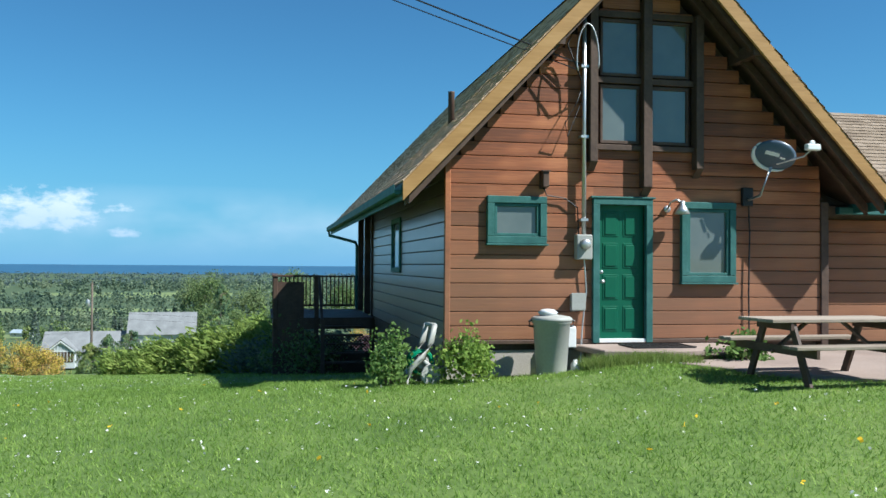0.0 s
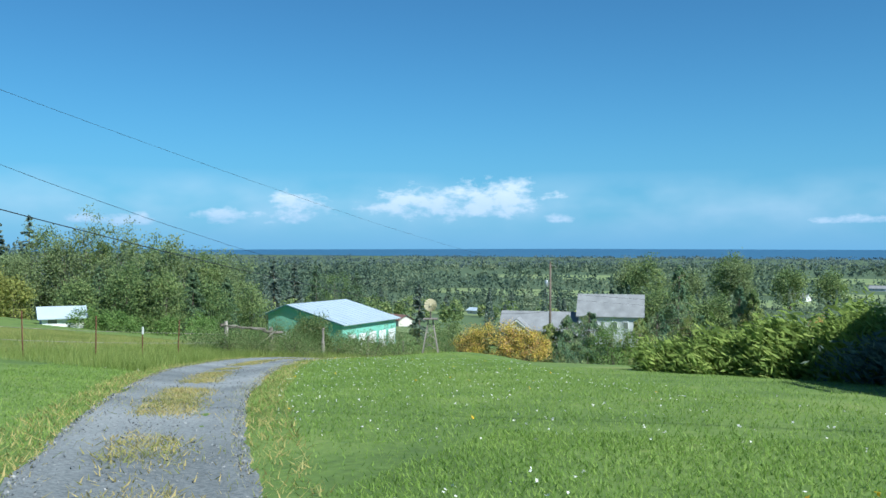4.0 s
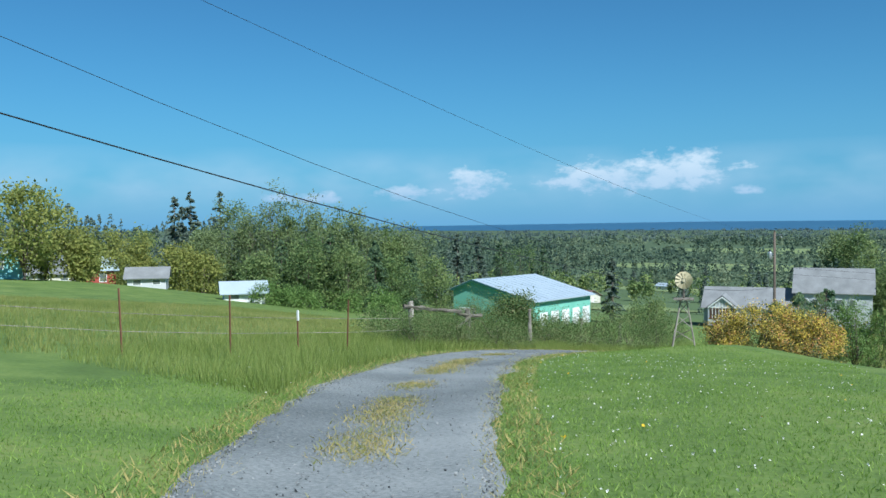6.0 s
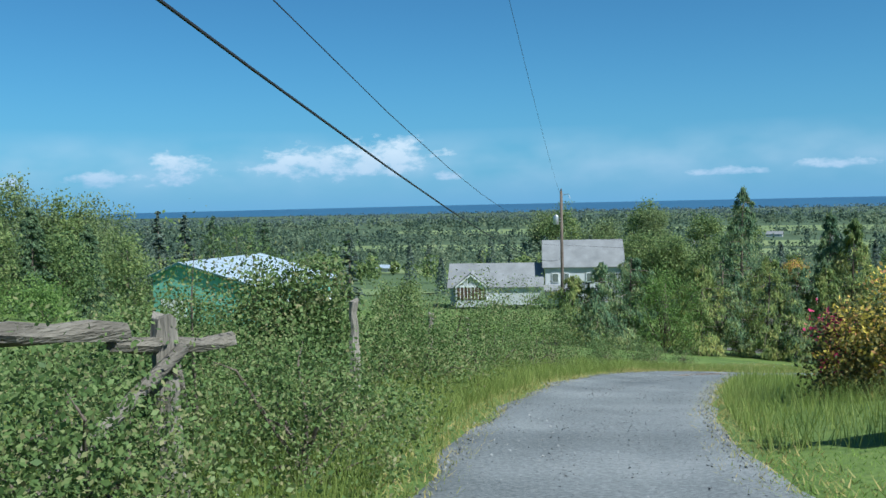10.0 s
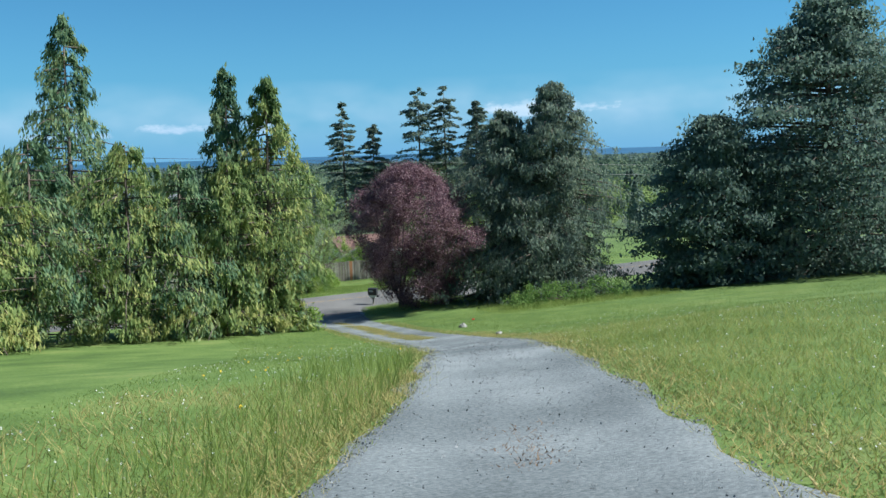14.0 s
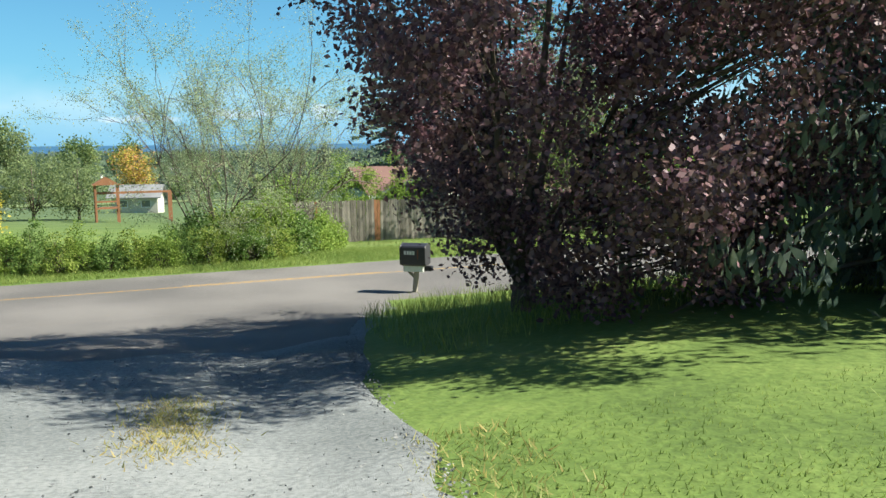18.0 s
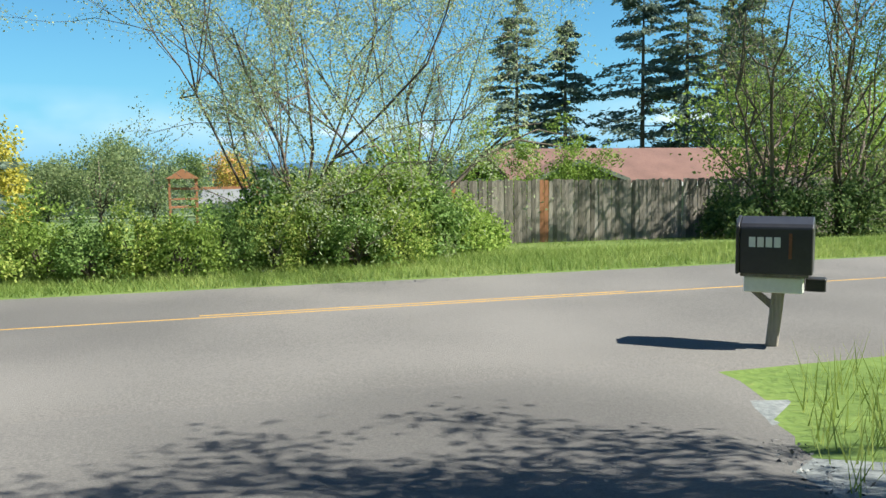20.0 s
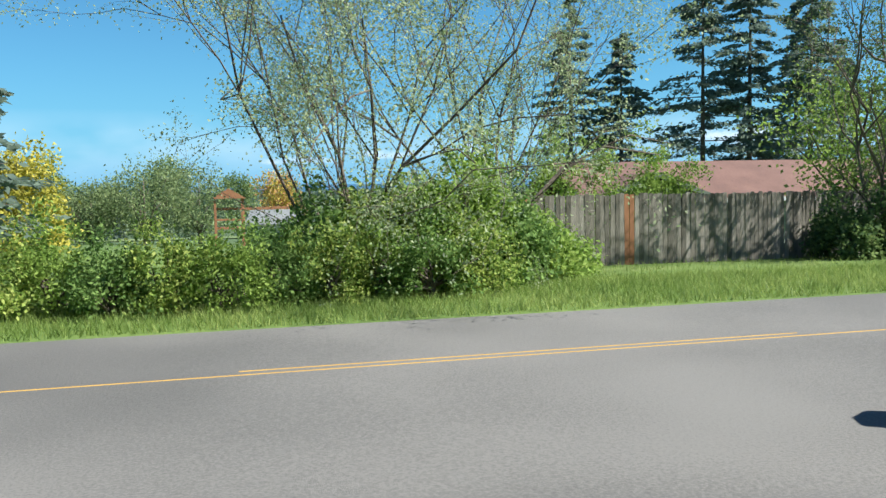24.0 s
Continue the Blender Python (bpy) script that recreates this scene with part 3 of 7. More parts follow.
make_apron()
RL = np.array([ROAD0 + RDIR * s for s in np.arange(-160, 200, 2.0)])
strip("road", RL, [3.3] * len(RL), [4.6] * len(RL), M_ASPHALT, 0.06, "worn grey asphalt country road", "road", 10)
for off, s0, s1 in ((0.0, -150, 190), (0.16, -2.0, 5.0)):
    LL = np.array([ROAD0 + RDIR * s + np.array([-RDIR[1], RDIR[0]]) * off for s in np.arange(s0, s1, 1.0)])
    strip("road_marking", LL, [0.06] * len(LL), [0.06] * len(LL), M_LINE, 0.068, "worn yellow centre line", "road marking", 2)

# ---- cedar chalet ----
HOUSE = pose(-0.035, 13.75, 0, 0, 0, 11)
W, APEX, SLOPE, EAVE_U, DEPTH, MID = 6.45, 6.73, 1.05, 3.95, 13.9, 3.19
COURSE = 0.218
SHINGLE_END = 3.3


def wall_top(u):
    return APEX - 0.30 - SLOPE * abs(u - MID)


def boards(parent, material, u0, u1, z0, z1, holes, place, gable=False):
    """Log-siding boards, one object for each run between openings."""
    cache = {}
    z = z0
    while z < z1:
        top = z + COURSE
        a, b = u0, u1
        if gable:
            k = (APEX - 0.32 - top) / SLOPE
            a, b = max(u0, MID - k), min(u1, MID + k)
        runs = [(a, b)] if b - a > 0.1 else []
        for h0, h1, g0, g1 in holes:
            if g0 < top - 0.02 and g1 > z + 0.02:
                runs = [q for r0, r1 in runs for q in ((r0, min(r1, h0)), (max(r0, h1), r1)) if q[1] - q[0] > 0.04]
        pieces = [(r0, r1, z, COURSE) for r0, r1 in runs]
        # narrow strips that close the course above and below an opening
        for h0, h1, g0, g1 in holes:
            if z + 0.02 < g0 < top - 0.02:
                pieces.append((h0, h1, z, g0 - z))
            if z + 0.02 < g1 < top - 0.02 and g1 < z1 - 0.5:
                pieces.append((h0, h1, g1, top - g1))
        for r0, r1, zb, hb in pieces:
            key = (round(r1 - r0, 3), round(hb, 3))
            if key not in cache:
                h, d = hb - 0.004, 0.036
                prof = [(0, 0, 0), (0, -d * 0.85, 0.001), (0, -d, 0.006), (0, -d * 1.03, h / 2), (0, -d, h - 0.013), (0, -d * 0.5, h - 0.002), (0, 0, h)]
                cache[key] = mesh_of("siding_board", B().prism(prof, (0, 0, 0), (r1 - r0, 0, 0)), material)
            part("siding_board", cache[key], material, parent, at=place(r0, zb))
        z = top


def window(parent, name, u0, u1, z0, z1, trim=0.11, v=-0.04, material=None, split=None, blind=False):
    """A trimmed window in the front wall: casing, sash and pane."""
    material = material or M_TRIM
    w = part(name, B().box(u0, v - 0.03, z1 - trim, u1, 0.02, z1).box(u0, v - 0.03, z0, u1, 0.02, z0 + trim)
             .box(u0, v - 0.03, z0 + trim, u0 + trim, 0.02, z1 - trim).box(u1 - trim, v - 0.03, z0 + trim, u1, 0.02, z1 - trim), material, parent, bevel=0.008)
    s = 0.045
    a, b, c, d = u0 + trim + 0.004, u1 - trim - 0.004, z0 + trim + 0.004, z1 - trim - 0.004
    part("sash", B().box(a, -0.045, d - s, b, 0.03, d).box(a, -0.045, c, b, 0.03, c + s).box(a, -0.045, c + s, a + s, 0.03, d - s).box(b - s, -0.045, c + s, b, 0.03, d - s), material, w, bevel=0.005)
    part("pane", B().box(a + s, 0.0, c + s, b - s, 0.006, d - s), M_GLASS, w, "dull reflecting window pane")
    part("sill", B().box(u0 - 0.02, v - 0.055, z0 - 0.03, u1 + 0.02, 0, z0 - 0.002), material, w, bevel=0.005)
    if blind:
        bl = B()
        z = c + 0.03
        while z < d - 0.2:
            bl.box(a + 0.03, 0.02, z, b - 0.12, 0.04, z + 0.022)
            z += 0.034
        part("blind", bl, M_WHITE, w, "white slatted blind")
    return w


def build_house():
    h = thing("chalet", HOUSE, "rust-stained cedar log-siding chalet with a steep shingled gable roof", "house")
    wz = wall_top
    # wall cores, set behind the boards
    part("front_wall", B().prism([(0.03, 0, 0.1), (W - 0.03, 0, 0.1), (W - 0.03, 0, wz(W)), (MID, 0, wz(MID)), (0.03, 0, wz(0))], (0, 0.105, 0), (0, 0.2, 0)), M_DARKWOOD, h)
    part("side_wall", B().box(0.045, 0.2, 0.1, 0.2, 9.4, wz(0)), M_DARKWOOD, h)
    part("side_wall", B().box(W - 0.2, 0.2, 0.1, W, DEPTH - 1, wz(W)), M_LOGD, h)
    part("porch_wall", B().box(0.9, 10.4, 0.1, 1.1, DEPTH - 1, wz(1.1)).box(0.2, 10.3, 0.1, 1.1, 9.4, wz(0)), M_DARKWOOD, h)
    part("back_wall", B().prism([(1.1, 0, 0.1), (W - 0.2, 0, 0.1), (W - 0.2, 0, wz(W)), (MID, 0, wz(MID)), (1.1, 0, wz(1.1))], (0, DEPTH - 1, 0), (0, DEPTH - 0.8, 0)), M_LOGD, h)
    holes = [(0.65, 1.60, 1.75, 2.48), (2.38, 3.38, -1, 2.48), (3.85, 4.80, 1.16, 2.45), (2.40, 4.06, 3.28, 5.4)]
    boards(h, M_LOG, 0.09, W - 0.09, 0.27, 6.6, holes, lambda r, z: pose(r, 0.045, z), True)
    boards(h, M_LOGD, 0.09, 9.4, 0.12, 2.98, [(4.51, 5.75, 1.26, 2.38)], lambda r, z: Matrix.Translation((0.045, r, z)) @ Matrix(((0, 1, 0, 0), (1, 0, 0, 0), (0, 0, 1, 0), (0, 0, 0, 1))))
    part("corner_post", B().box(0.0, 0.0, 0.1, 0.09, 0.09, wz(0) - 0.05), M_LOG, h, bevel=0.01)
    part("corner_post", B().box(W - 0.09, -0.03, 0.1, W + 0.05, 0.1, 2.5), M_DARKWOOD, h, bevel=0.01)
    part("skirt_board", B().box(-0.02, -0.02, 0.2, W, 0.04, 0.262), M_DARKWOOD, h, bevel=0.008)
    part("foundation", B().box(0.05, 0.05, -0.9, W - 0.1, 0.25, 0.1).box(0.05, 0.25, -1.9, 0.25, 9.3, -0.42), M_CONC, h, "pale concrete foundation")
    part("side_skirt", B().box(0.02, 0.1, -0.42, 0.2, 9.35, 0.1), M_DARKWOOD, h)
    part("foundation_vent", B().box(0.03, 6.3, -0.78, 0.06, 6.62, -0.5), M_BLACK, h)
    # side window
    sw = part("side_window", B().box(-0.03, 4.51, 1.26, 0.05, 4.62, 2.38).box(-0.03, 5.64, 1.26, 0.05, 5.75, 2.38).box(-0.03, 4.62, 1.26, 0.05, 5.64, 1.36).box(-0.03, 4.62, 2.28, 0.05, 5.64, 2.38), M_TRIM, h, bevel=0.006)
    part("pane", B().box(0.01, 4.62, 1.36, 0.02, 5.64, 2.28), M_GLASS, sw)
    window(h, "kitchen_window", 0.65, 1.60, 1.75, 2.48)
    window(h, "bedroom_window", 3.85, 4.80, 1.16, 2.45, blind=True)
    # upper window wall with timber posts
    uw = part("upper_window", B().box(2.40, -0.06, 4.30, 4.06, 0.03, 4.40), M_DARKWOOD, h, "dark-stained timber window wall", bevel=0.008)
    part("sill", B().box(2.40, -0.06, 3.24, 4.06, 0.03, 3.33), M_DARKWOOD, uw, bevel=0.008)
    part("head_rail", B().box(2.40, -0.05, 5.35, 4.06, 0.03, 5.45), M_DARKWOOD, uw, bevel=0.008)
    for a, b in ((2.48, 3.14), (3.32, 3.98)):
        for c, d in ((3.35, 4.28), (4.42, 5.33)):
            part("sash", B().box(a, -0.03, c, b, 0.02, c + 0.05).box(a, -0.03, d - 0.05, b, 0.02, d).box(a, -0.03, c + 0.05, a + 0.04, 0.02, d - 0.05).box(b - 0.04, -0.03, c + 0.05, b, 0.02, d - 0.05), M_DARKWOOD, uw, bevel=0.004)
            part("pane", B().box(a + 0.04, 0, c + 0.05, b - 0.04, 0.006, d - 0.05), M_GLASS, uw)
    for u, z, wd in ((2.33, 2.88, 0.13), (3.23, 2.50, 0.15), (4.12, 2.81, 0.13)):
        part("timber_post", B().box(u - wd / 2, -0.16, z + 0.16, u + wd / 2, 0.04, wz(u) - 0.02).prism([(u - wd / 2, -0.16, z + 0.16), (u + wd / 2, -0.16, z + 0.16), (u + wd / 2, 0.04, z), (u - wd / 2, 0.04, z)], (0, 0, 0), (0, 0.0, 0.02)), M_DARKWOOD, h, bevel=0.01)
    # entrance door
    d = part("door_casing", B().box(2.36, -0.06, 0.21, 2.47, 0.04, 2.38).box(3.25, -0.06, 0.21, 3.36, 0.04, 2.38).box(2.36, -0.06, 2.38, 3.36, 0.04, 2.48).box(2.32, -0.075, 2.48, 3.40, 0.04, 2.51), M_TRIM, h, bevel=0.006)
    leaf = part("entrance_door", B().box(2.475, 0.06, 0.27, 3.245, 0.10, 2.375), M_DOOR, d, "closed green eight-panel door")
    for c in range(2):
        for r in range(4):
            a, z = 2.56 + c * 0.34, 0.38 + r * 0.50
            b = B().box(a, 0.052, z, a + 0.26, 0.062, z + 0.40)
            b.prism([(a + 0.035, 0.0515, z + 0.035), (a + 0.225, 0.052, z + 0.035), (a + 0.225, 0.052, z + 0.365), (a + 0.035, 0.052, z + 0.365)], (0, -0.012, 0), (0, 0, 0))
            part("door_panel", b, M_DOOR, leaf, bevel=0.008)
    part("door_knob", B().tube([(2.53, 0.06, 1.17), (2.53, 0.0, 1.17), (2.53, -0.03, 1.17)], [0.018, 0.016, 0.032], 12), M_METAL, leaf, "brushed metal knob", smooth=True)
    part("deadbolt", B().tube([(2.53, 0.06, 1.32), (2.53, 0.02, 1.32)], 0.026, 12), M_METAL, leaf, smooth=True)
    part("threshold", B().box(2.47, -0.04, 0.21, 3.25, 0.12, 0.268), M_WHITE, d, "white threshold", bevel=0.006)
    # roof
    for sgn in (-1, 1):
        e, ez = MID + sgn * EAVE_U, APEX - SLOPE * EAVE_U
        part("roof_deck", B().prism([(MID, 0, APEX), (e, 0, ez), (e, 0, ez - 0.12), (MID, 0, APEX - 0.14)], (0, -0.74, 0), (0, DEPTH, 0)), M_DARKWOOD, h)
        tabs, rng = B(), random.Random(4)
        n = 38
        for i in range(n):
            t0, t1 = i / n, (i + 1.25) / n
            y = -0.80 - rng.random() * 0.3
            while y < DEPTH + 0.05:
                y1 = min(y + rng.uniform(0.22, 0.40), DEPTH + 0.05)
                ya = max(y, -0.80)
                if sgn < 0 and i < 22 and ya < SHINGLE_END:
                    y = y1
                    continue
                if y1 - ya > 0.03:
                    j = rng.uniform(-0.006, 0.006)
                    p = lambda t, lift: (MID + (e - MID) * t, 0, APEX + (ez - APEX) * t + lift)
                    lo, hi = p(1 - t0 + j * 0.3, 0.034 + j), p(max(0.0, 1 - t1), 0.009)
                    lb = p(1 - t0 + j * 0.3, 0.004)
                    for q0, q1 in ((lo, hi), (lb, lo)):
                        tabs.face((q0[0], ya, q0[2]), (q0[0], y1 - 0.006, q0[2]), (q1[0], y1 - 0.006, q1[2]), (q1[0], ya, q1[2]))
                y = y1
        tagged(part("shingles", tabs, M_SHINGLE, h, "brown weathered shingles"), kind="stuff")
        part("barge_board", B().prism([(MID, 0, APEX + 0.0), (e + sgn * 0.01, 0, ez - 0.0), (e + sgn * 0.01, 0, ez - 0.27), (MID, 0, APEX - 0.31)], (0, -0.79, 0), (0, -0.74, 0)), M_BARGE, h, "golden fir barge board", bevel=0.006)
        part("fascia", B().box(min(e, e - sgn * 0.03), -0.74, ez - 0.24, max(e, e - sgn * 0.03), DEPTH, ez - 0.03), M_TRIM, h)
        x0, x1 = sorted((e + sgn * 0.005, e + sgn * 0.13))
        part("gutter", B().prism([(x0, 0, ez - 0.03), (x0, 0, ez - 0.15), (x0 + 0.035, 0, ez - 0.17), (x1 - 0.035, 0, ez - 0.17), (x1, 0, ez - 0.13), (x1, 0, ez - 0.03), (x1 - 0.012, 0, ez - 0.03), (x1 - 0.012, 0, ez - 0.12), (x0 + 0.012, 0, ez - 0.12), (x0 + 0.012, 0, ez - 0.03)], (0, -0.72, 0), (0, DEPTH, 0)), M_TRIM, h, "dark green rain gutter")
        for v in (0.0, 0.4):
            part("rafter_tail", B().prism([(MID, 0, APEX - 0.33), (e - sgn * 0.1, 0, ez - 0.30), (e - sgn * 0.1, 0, ez - 0.14), (MID, 0, APEX - 0.15)], (0, -0.68 + v, 0), (0, -0.60 + v, 0)), M_DARKWOOD, h)
        part("purlin", B().box(MID + sgn * 1.6 - 0.07, -0.72, wz(MID + 1.6) - 0.05, MID + sgn * 1.6 + 0.07, 0.05, wz(MID + 1.6) + 0.14), M_DARKWOOD, h)
    # single shingles along the front of the west slope
    rng = random.Random(6)
    run = math.hypot(EAVE_U, SLOPE * EAVE_U) / 38
    wide = (0.24, 0.29, 0.34, 0.38)
    meshes = [mesh_of("shingle", B().prism([(0, 0, 0.002), (run * 1.25, 0, 0.0), (run * 1.25, 0, 0.022), (0, 0, 0.006)], (0, 0.003, 0), (0, q - 0.003, 0)), M_SHINGLE) for q in wide]
    k = math.hypot(1, SLOPE)
    for i in range(22):
        y = -0.80
        t = 1 - (i + 1.25) / 38
        while y < SHINGLE_END:
            q = rng.randrange(4)
            e = Matrix(((-1 / k, 0, -SLOPE / k, MID - EAVE_U * t), (0, -1, 0, y + wide[q]), (-SLOPE / k, 0, 1 / k, APEX - SLOPE * EAVE_U * t + 0.012), (0, 0, 0, 1)))
            part("shingle", meshes[q], M_SHINGLE, h, at=e @ pose(0, 0, rng.uniform(0, 0.006), 0, 0, rng.uniform(-0.8, 0.8)))
            y += wide[q]
    part("ridge_cap", B().prism([(MID - 0.16, 0, APEX - 0.09), (MID, 0, APEX + 0.045), (MID + 0.16, 0, APEX - 0.09), (MID, 0, APEX + 0.01)], (0, -0.8, 0), (0, DEPTH, 0)), M_SHINGLE, h)
    part("downspout", B().tube([(-0.84, DEPTH - 0.25, 2.45), (-0.82, DEPTH - 0.3, 2.30), (-0.1, 12.9, 2.08), (-0.06, 12.85, 1.95), (-0.06, 12.85, 0.1)], 0.045, 8), M_TRIM, h)
    part("vent_pipe", B().tube([(0.42, 1.6, 3.5), (0.42, 1.6, 4.36), (0.42, 1.6, 4.38)], [0.055, 0.055, 0.06], 12), M_DARKWOOD, h, "dark metal stove vent", smooth=True)
    for v in (9.36, 10.9, 12.6):
        part("porch_post", B().box(-0.04, v, 0.07, 0.12, v + 0.16, 3.0), M_DARKWOOD, h, bevel=0.01)
    return h


house = build_house()


def on_house(u, v, z, rz=0):
    return HOUSE @ pose(u, v, z, 0, 0, rz)


def build_wing():
    w = thing("house_wing", on_house(W + 0.1, 0.9, 0), "low cedar wing of the chalet with a tan shingle roof", "house")
    part("wall", B().box(0, 0.05, 0.0, 7.5, 0.2, 2.35), M_DARKWOOD, w)
    boards(w, M_LOG, 0.0, 7.5, 0.10, 2.25, [], lambda r, z: pose(r, 0.05, z))
    tabs, rng = B(), random.Random(9)
    for i in range(26):
        t0, t1 = i / 26, (i + 1.2) / 26
        x = -0.3
        while x < 8.0:
            x1 = x + rng.uniform(0.22, 0.4)
            a, b = (-0.6 + 4.6 * t0, 2.46 + 2.5 * t0 + 0.03), (-0.6 + 4.6 * t1, 2.46 + 2.5 * t1 + 0.012)
            tabs.face((x, a[0], a[1]), (x1 - 0.006, a[0], a[1]), (x1 - 0.006, b[0], b[1]), (x, b[0], b[1]))
            x = x1
    part("roof", B().prism([(0, -0.6, 2.46), (0, 4.0, 4.96), (0, 8.6, 2.46), (0, 8.6, 2.3), (0, 4.0, 4.8), (0, -0.6, 2.3)], (-0.3, 0, 0), (8.0, 0, 0)), M_DARKWOOD, w)
    part("shingles", tabs, M_TANSHINGLE, w, "tan shingles")
    part("gutter", B().box(0.3, -0.72, 2.32, 8.0, -0.6, 2.44), M_TRIM, w, bevel=0.01)
    return w


build_wing()


def build_deck():
    d = thing("deck", on_house(0, 0, 0), "dark-stained raised wooden deck with railing and steps", "deck")
    u0, u1, v0, v1, fl = -2.5, 0.0, 8.8, 13.2, 0.10
    n = 30
    for i in range(n):
        y = v0 + (v1 - v0) * i / n
        part("deck_board", B().box(u0 - 0.05, y + 0.004, fl - 0.04, u1 - 0.01, y + (v1 - v0) / n - 0.004, fl), M_DARKWOOD, d)
    part("rim_joist", B().box(u0, v0, fl - 0.28, u1, v0 + 0.05, fl - 0.042).box(u0, v0 + 0.05, fl - 0.28, u0 + 0.05, v1, fl - 0.042), M_DARKWOOD, d)
    zb = -2.2
    for u, v in ((u0, v0), (-1.5, v0), (-0.12, v0), (u0, 10.9), (u0, v1 - 0.1)):
        part("deck_post", B().box(u, v, zb, u + 0.11, v + 0.11, 1.10 if u < -0.2 else fl), M_DARKWOOD, d, bevel=0.008)
    part("solid_panel", B().box(u0 + 0.11, v0 + 0.02, zb, -1.75, v0 + 0.07, 0.98), M_DARKWOOD, d)
    part("top_rail", B().box(u0 - 0.03, v0 - 0.02, 1.10, -1.36, v0 + 0.13, 1.15).box(u0 - 0.03, v0 + 0.13, 1.10, u0 + 0.13, v1, 1.15), M_DARKWOOD, d, bevel=0.01)
    part("far_rail", B().box(u0, v1 - 0.08, 1.04, u1, v1, 1.09).box(u0, v1 - 0.06, 0.18, u1, v1 - 0.02, 0.24), M_DARKWOOD, d)
    for i in range(20):
        u = u0 + 0.12 * (i + 1)
        part("baluster", B().box(u, v1 - 0.055, 0.24, u + 0.035, v1 - 0.02, 1.04), M_DARKWOOD, d)
    for i in range(28):
        v = v0 + 0.2 + i * 0.15
        part("baluster", B().box(u0 + 0.03, v, 0.2, u0 + 0.065, v + 0.035, 1.10), M_DARKWOOD, d)
    # lattice skirt
    la = B()
    for i in range(26):
        for s in (1, -1):
            x = -1.75 + i * 0.085
            a, b = (x, -0.72), (x + s * 0.36, -0.36)
            if -1.75 <= b[0] <= 0.0:
                y = v0 + (0.03 if s > 0 else 0.045)
                la.prism([(a[0], y, a[1]), (a[0] + 0.035, y, a[1]), (b[0] + 0.035, y, b[1]), (b[0], y, b[1])], (0, 0, 0), (0, 0.01, 0))
    part("lattice", la, M_DARKWOOD, d, "diagonal wooden lattice")
    part("skirt", B().box(-1.75, v0 + 0.05, zb, -0.0, v0 + 0.09, -0.74), M_DARKWOOD, d)
    for i in range(5):
        part("stair_tread", B().box(-1.35, v0 - 0.28 * (i + 1), fl - 0.19 * (i + 1) - 0.04, -0.35, v0 - 0.28 * i + 0.01, fl - 0.19 * (i + 1)), M_DARKWOOD, d, bevel=0.006)
    part("stair_rail", B().prism([(-1.42, v0 - 0.05, 1.15), (-1.42, v0 - 0.05, 1.05), (-1.42, v0 - 1.4, 0.05), (-1.42, v0 - 1.4, 0.15)], (0, 0, 0), (0.06, 0, 0)).box(-1.42, v0 - 1.45, -1.4, -1.33, v0 - 1.36, 0.15), M_DARKWOOD, d)
    return d


build_deck()


